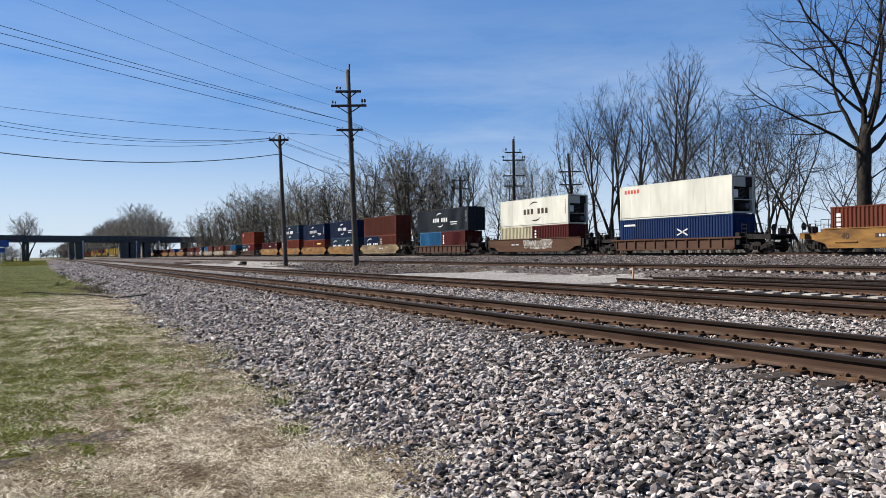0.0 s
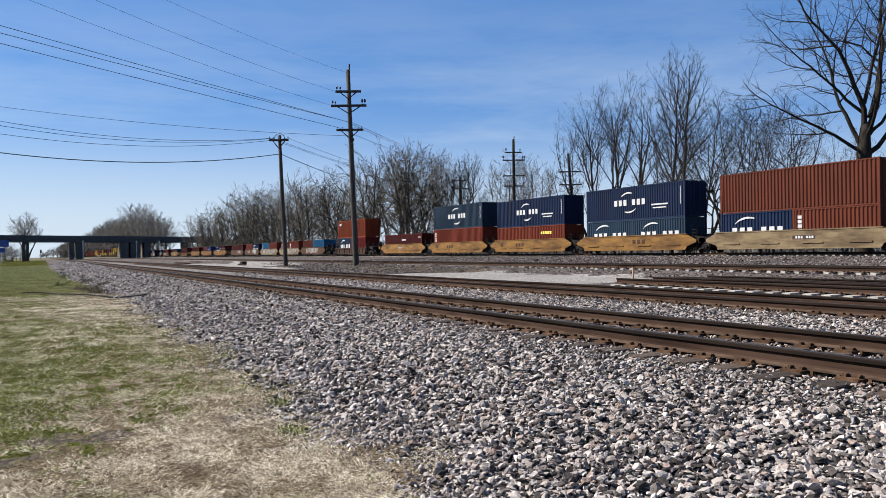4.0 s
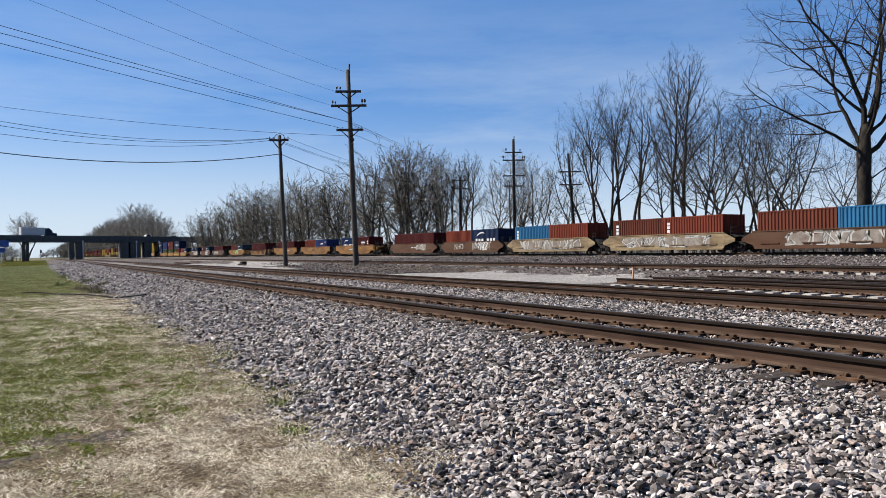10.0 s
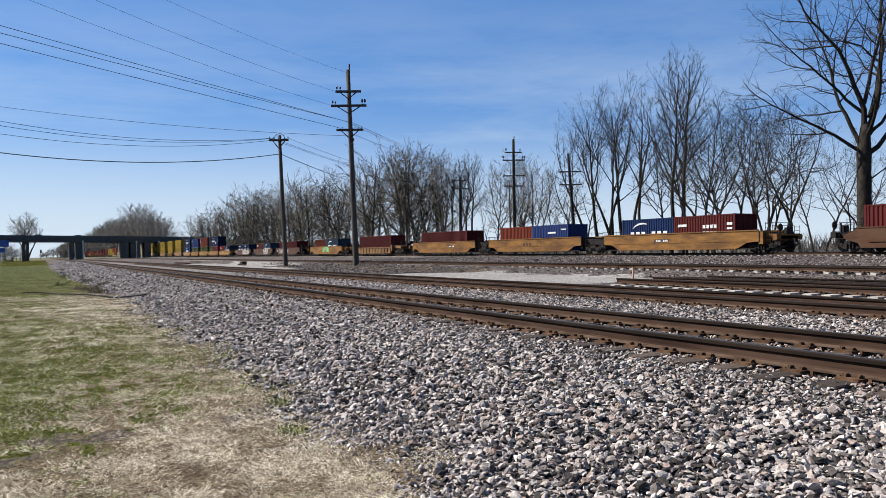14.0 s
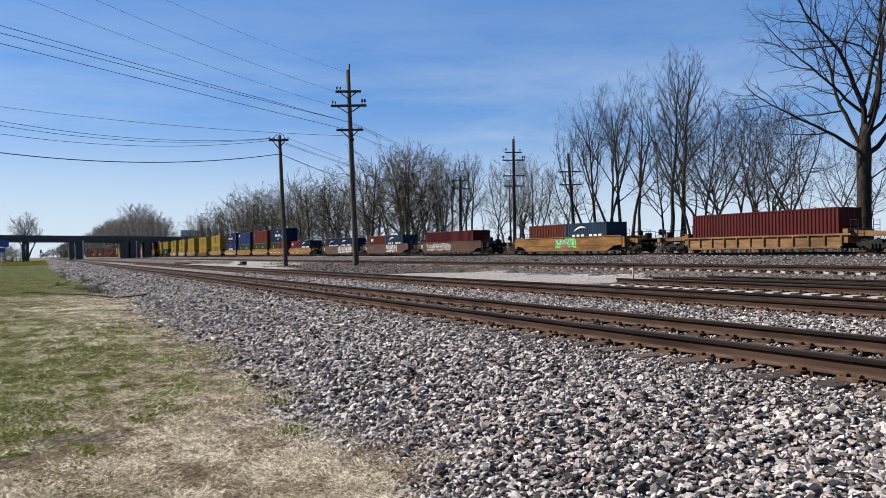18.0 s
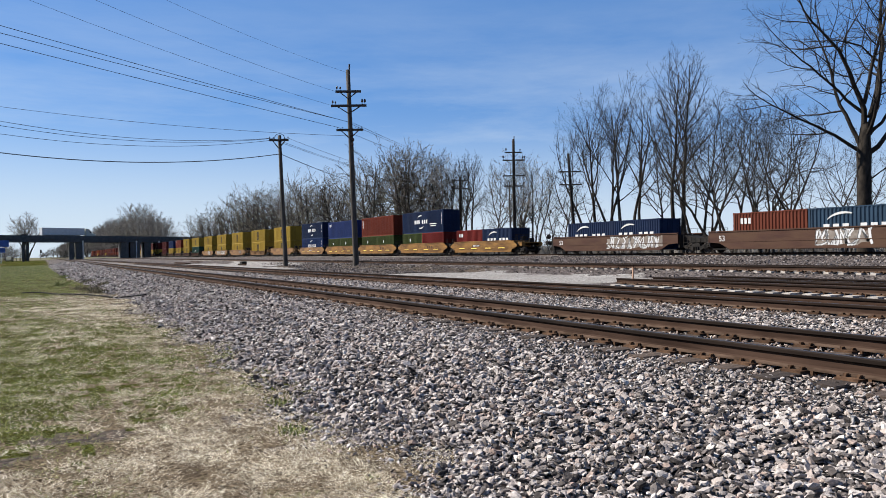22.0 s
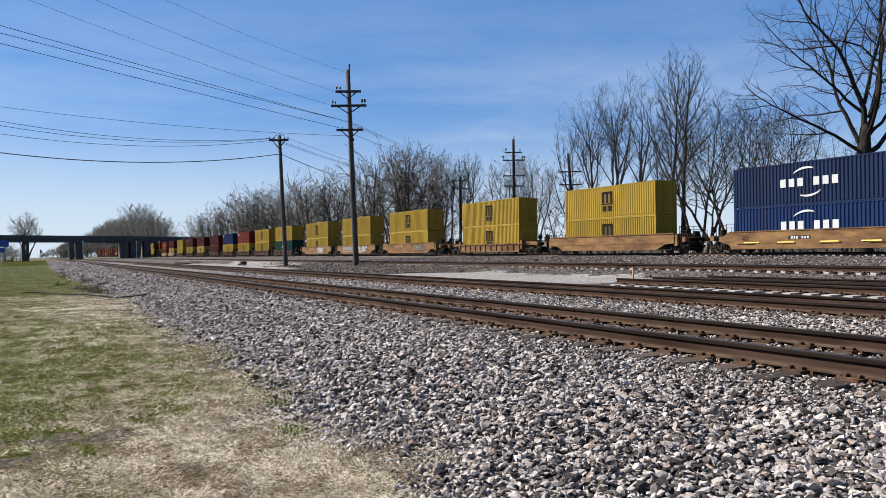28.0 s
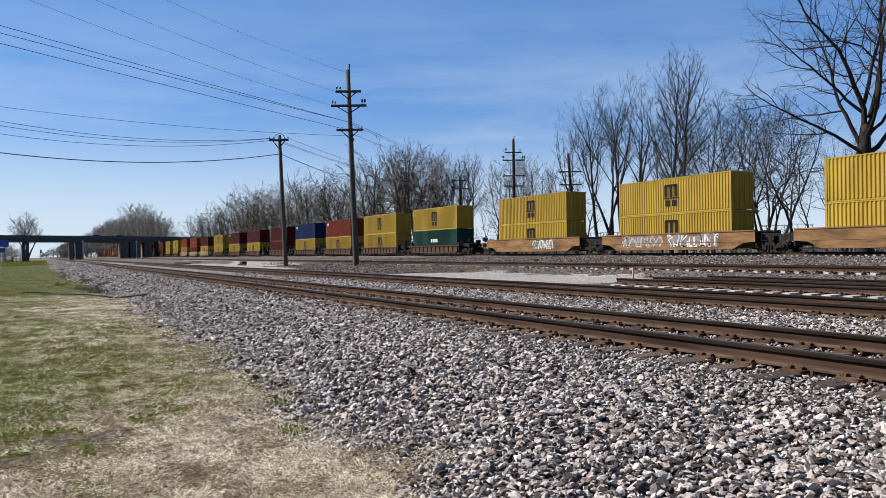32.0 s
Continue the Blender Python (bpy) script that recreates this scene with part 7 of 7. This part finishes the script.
# ---- small things ----
stake = thing("marker_stake", "weathered orange marker stake beside the siding's end", "stake", at=(16.0, 17.4, float(ground_z(16.0, 17.4))))
part("stake", Shape().box(-0.022, 0.022, -0.022, 0.022, -0.1, 0.56), M_STAKE, stake)
part("cap", Shape().box(-0.026, 0.026, -0.026, 0.026, 0.56, 0.60), M_PLATE, stake)
hs = []
for k in range(30):
    f = k / 29
    hx_, hy_ = (-0.78, 35.57)[0] + ((3.06, 27.61)[0] - (-0.78, 35.57)[0]) * f, (-0.78, 35.57)[1] + ((3.06, 27.61)[1] - (-0.78, 35.57)[1]) * f + 0.5 * math.sin(f * 5)
    hs.append((hx_, hy_, float(ground_z(hx_, hy_)) + 0.05 + 0.02 * math.sin(f * 14)))
tagged(part("drain_hose", Shape().tube(hs, [0.028] * 30, 7), M_HOSE, smooth=True), "black corrugated drain hose lying across the grass", "hose")
sign = thing("road_sign", "blue road sign boards on a post by the road", "sign", at=(-10.4, 240, float(ground_z(-10.4, 240))))
part("post", Shape().box(-0.12, 0.12, -0.12, 0.12, -0.2, 6.2), M_SILVER, sign)
part("board", Shape().box(-1.6, 1.9, -0.2, -0.13, 4.6, 6.4), M_BLUE_SIGN, sign)
part("board", Shape().box(-1.3, 1.0, -0.2, -0.13, 3.0, 4.3), M_BLUE_SIGN, sign)
mast = thing("signal_mast", "dark railway signal mast far down the line", "signal", at=(-1.2, 430, 0.0))
part("mast", Shape().tube([(0, 0, -0.3), (0, 0, 5.2)], [0.09, 0.09], 8), M_BLACK, mast)
part("signal_head", Shape().box(-0.4, 0.4, -0.15, 0.1, 3.6, 5.3), M_BLACK, mast)
for i, (x, y) in enumerate(((-17.5, 330), (-12.0, 345), (-22, 350))):
    c = car("white van parked by the road beyond the verge", "white", 1.95)
    c["group"] = "parked vehicles"
    c.matrix_basis = pose(x, y, float(ground_z(x, y)), 0, 0, 80)
for i, (x, y, w) in enumerate(((16.2, 104, 4.5), (20.5, 118, 3.5), (18.3, 78, 1.6))):
    sw = thing("switch_stand" if w < 2 else "spare_rails", "rusty track material lying on the yard gravel" if w > 2 else "low rusty switch stand on the gravel", "track material", at=(x, y, float(ground_z(x, y))))
    for k in range(3 if w > 2 else 1):
        part("rail_length", Shape().box(-0.2 + 0.25 * k, -0.05 + 0.25 * k, -w, w, 0.0, 0.17), M_RAIL, sw)
    if w < 2:
        part("switch_head", Shape().box(-0.25, 0.25, -0.5, 0.5, 0.1, 0.4), M_BLACK, sw)


def motions():
    times = [0, 4, 8, 12, 16, 20, 24, 28, 32]
    for ob, along, z in MOVERS:
        walk(ob, [(t, Matrix.Translation((TRAIN_X, along - travelled(t), z))) for t in times])
    # the wheels roll with the train; all of them turn alike
    for side, sets in WHEELSETS.items():
        first = sets[0]
        walk(first, [(k / FPS, Matrix.Translation((0, side * 0.89, 0.419)) @ Matrix.Rotation(travelled(k / FPS) / 0.419, 4, "X")) for k in range(32 * FPS + 1)])
        act, slot = first.animation_data.action, first.animation_data.action_slot
        for other in sets[1:]:
            other.rotation_mode = "QUATERNION"
            data = other.animation_data_create()
            data.action = act
            data.action_slot = slot
    for ob, x_at, t_at, speed, lane in ROAD:
        turn = math.degrees(math.atan2(br_dir.y, br_dir.x)) + (180 if speed < 0 else 0)
        rows = []
        for t in (0, 2, 4, 6, 8, 10, 12, 14, 16, 18, 20, 22, 24, 26, 28, 30, 32):
            p = on_bridge(x_at, lane) + br_dir * (speed * (t - t_at))
            rows.append((t, pose(p.x, p.y, road_z(p.x) + 0.005, 0, 0, turn)))
        walk(ob, rows)


motions()
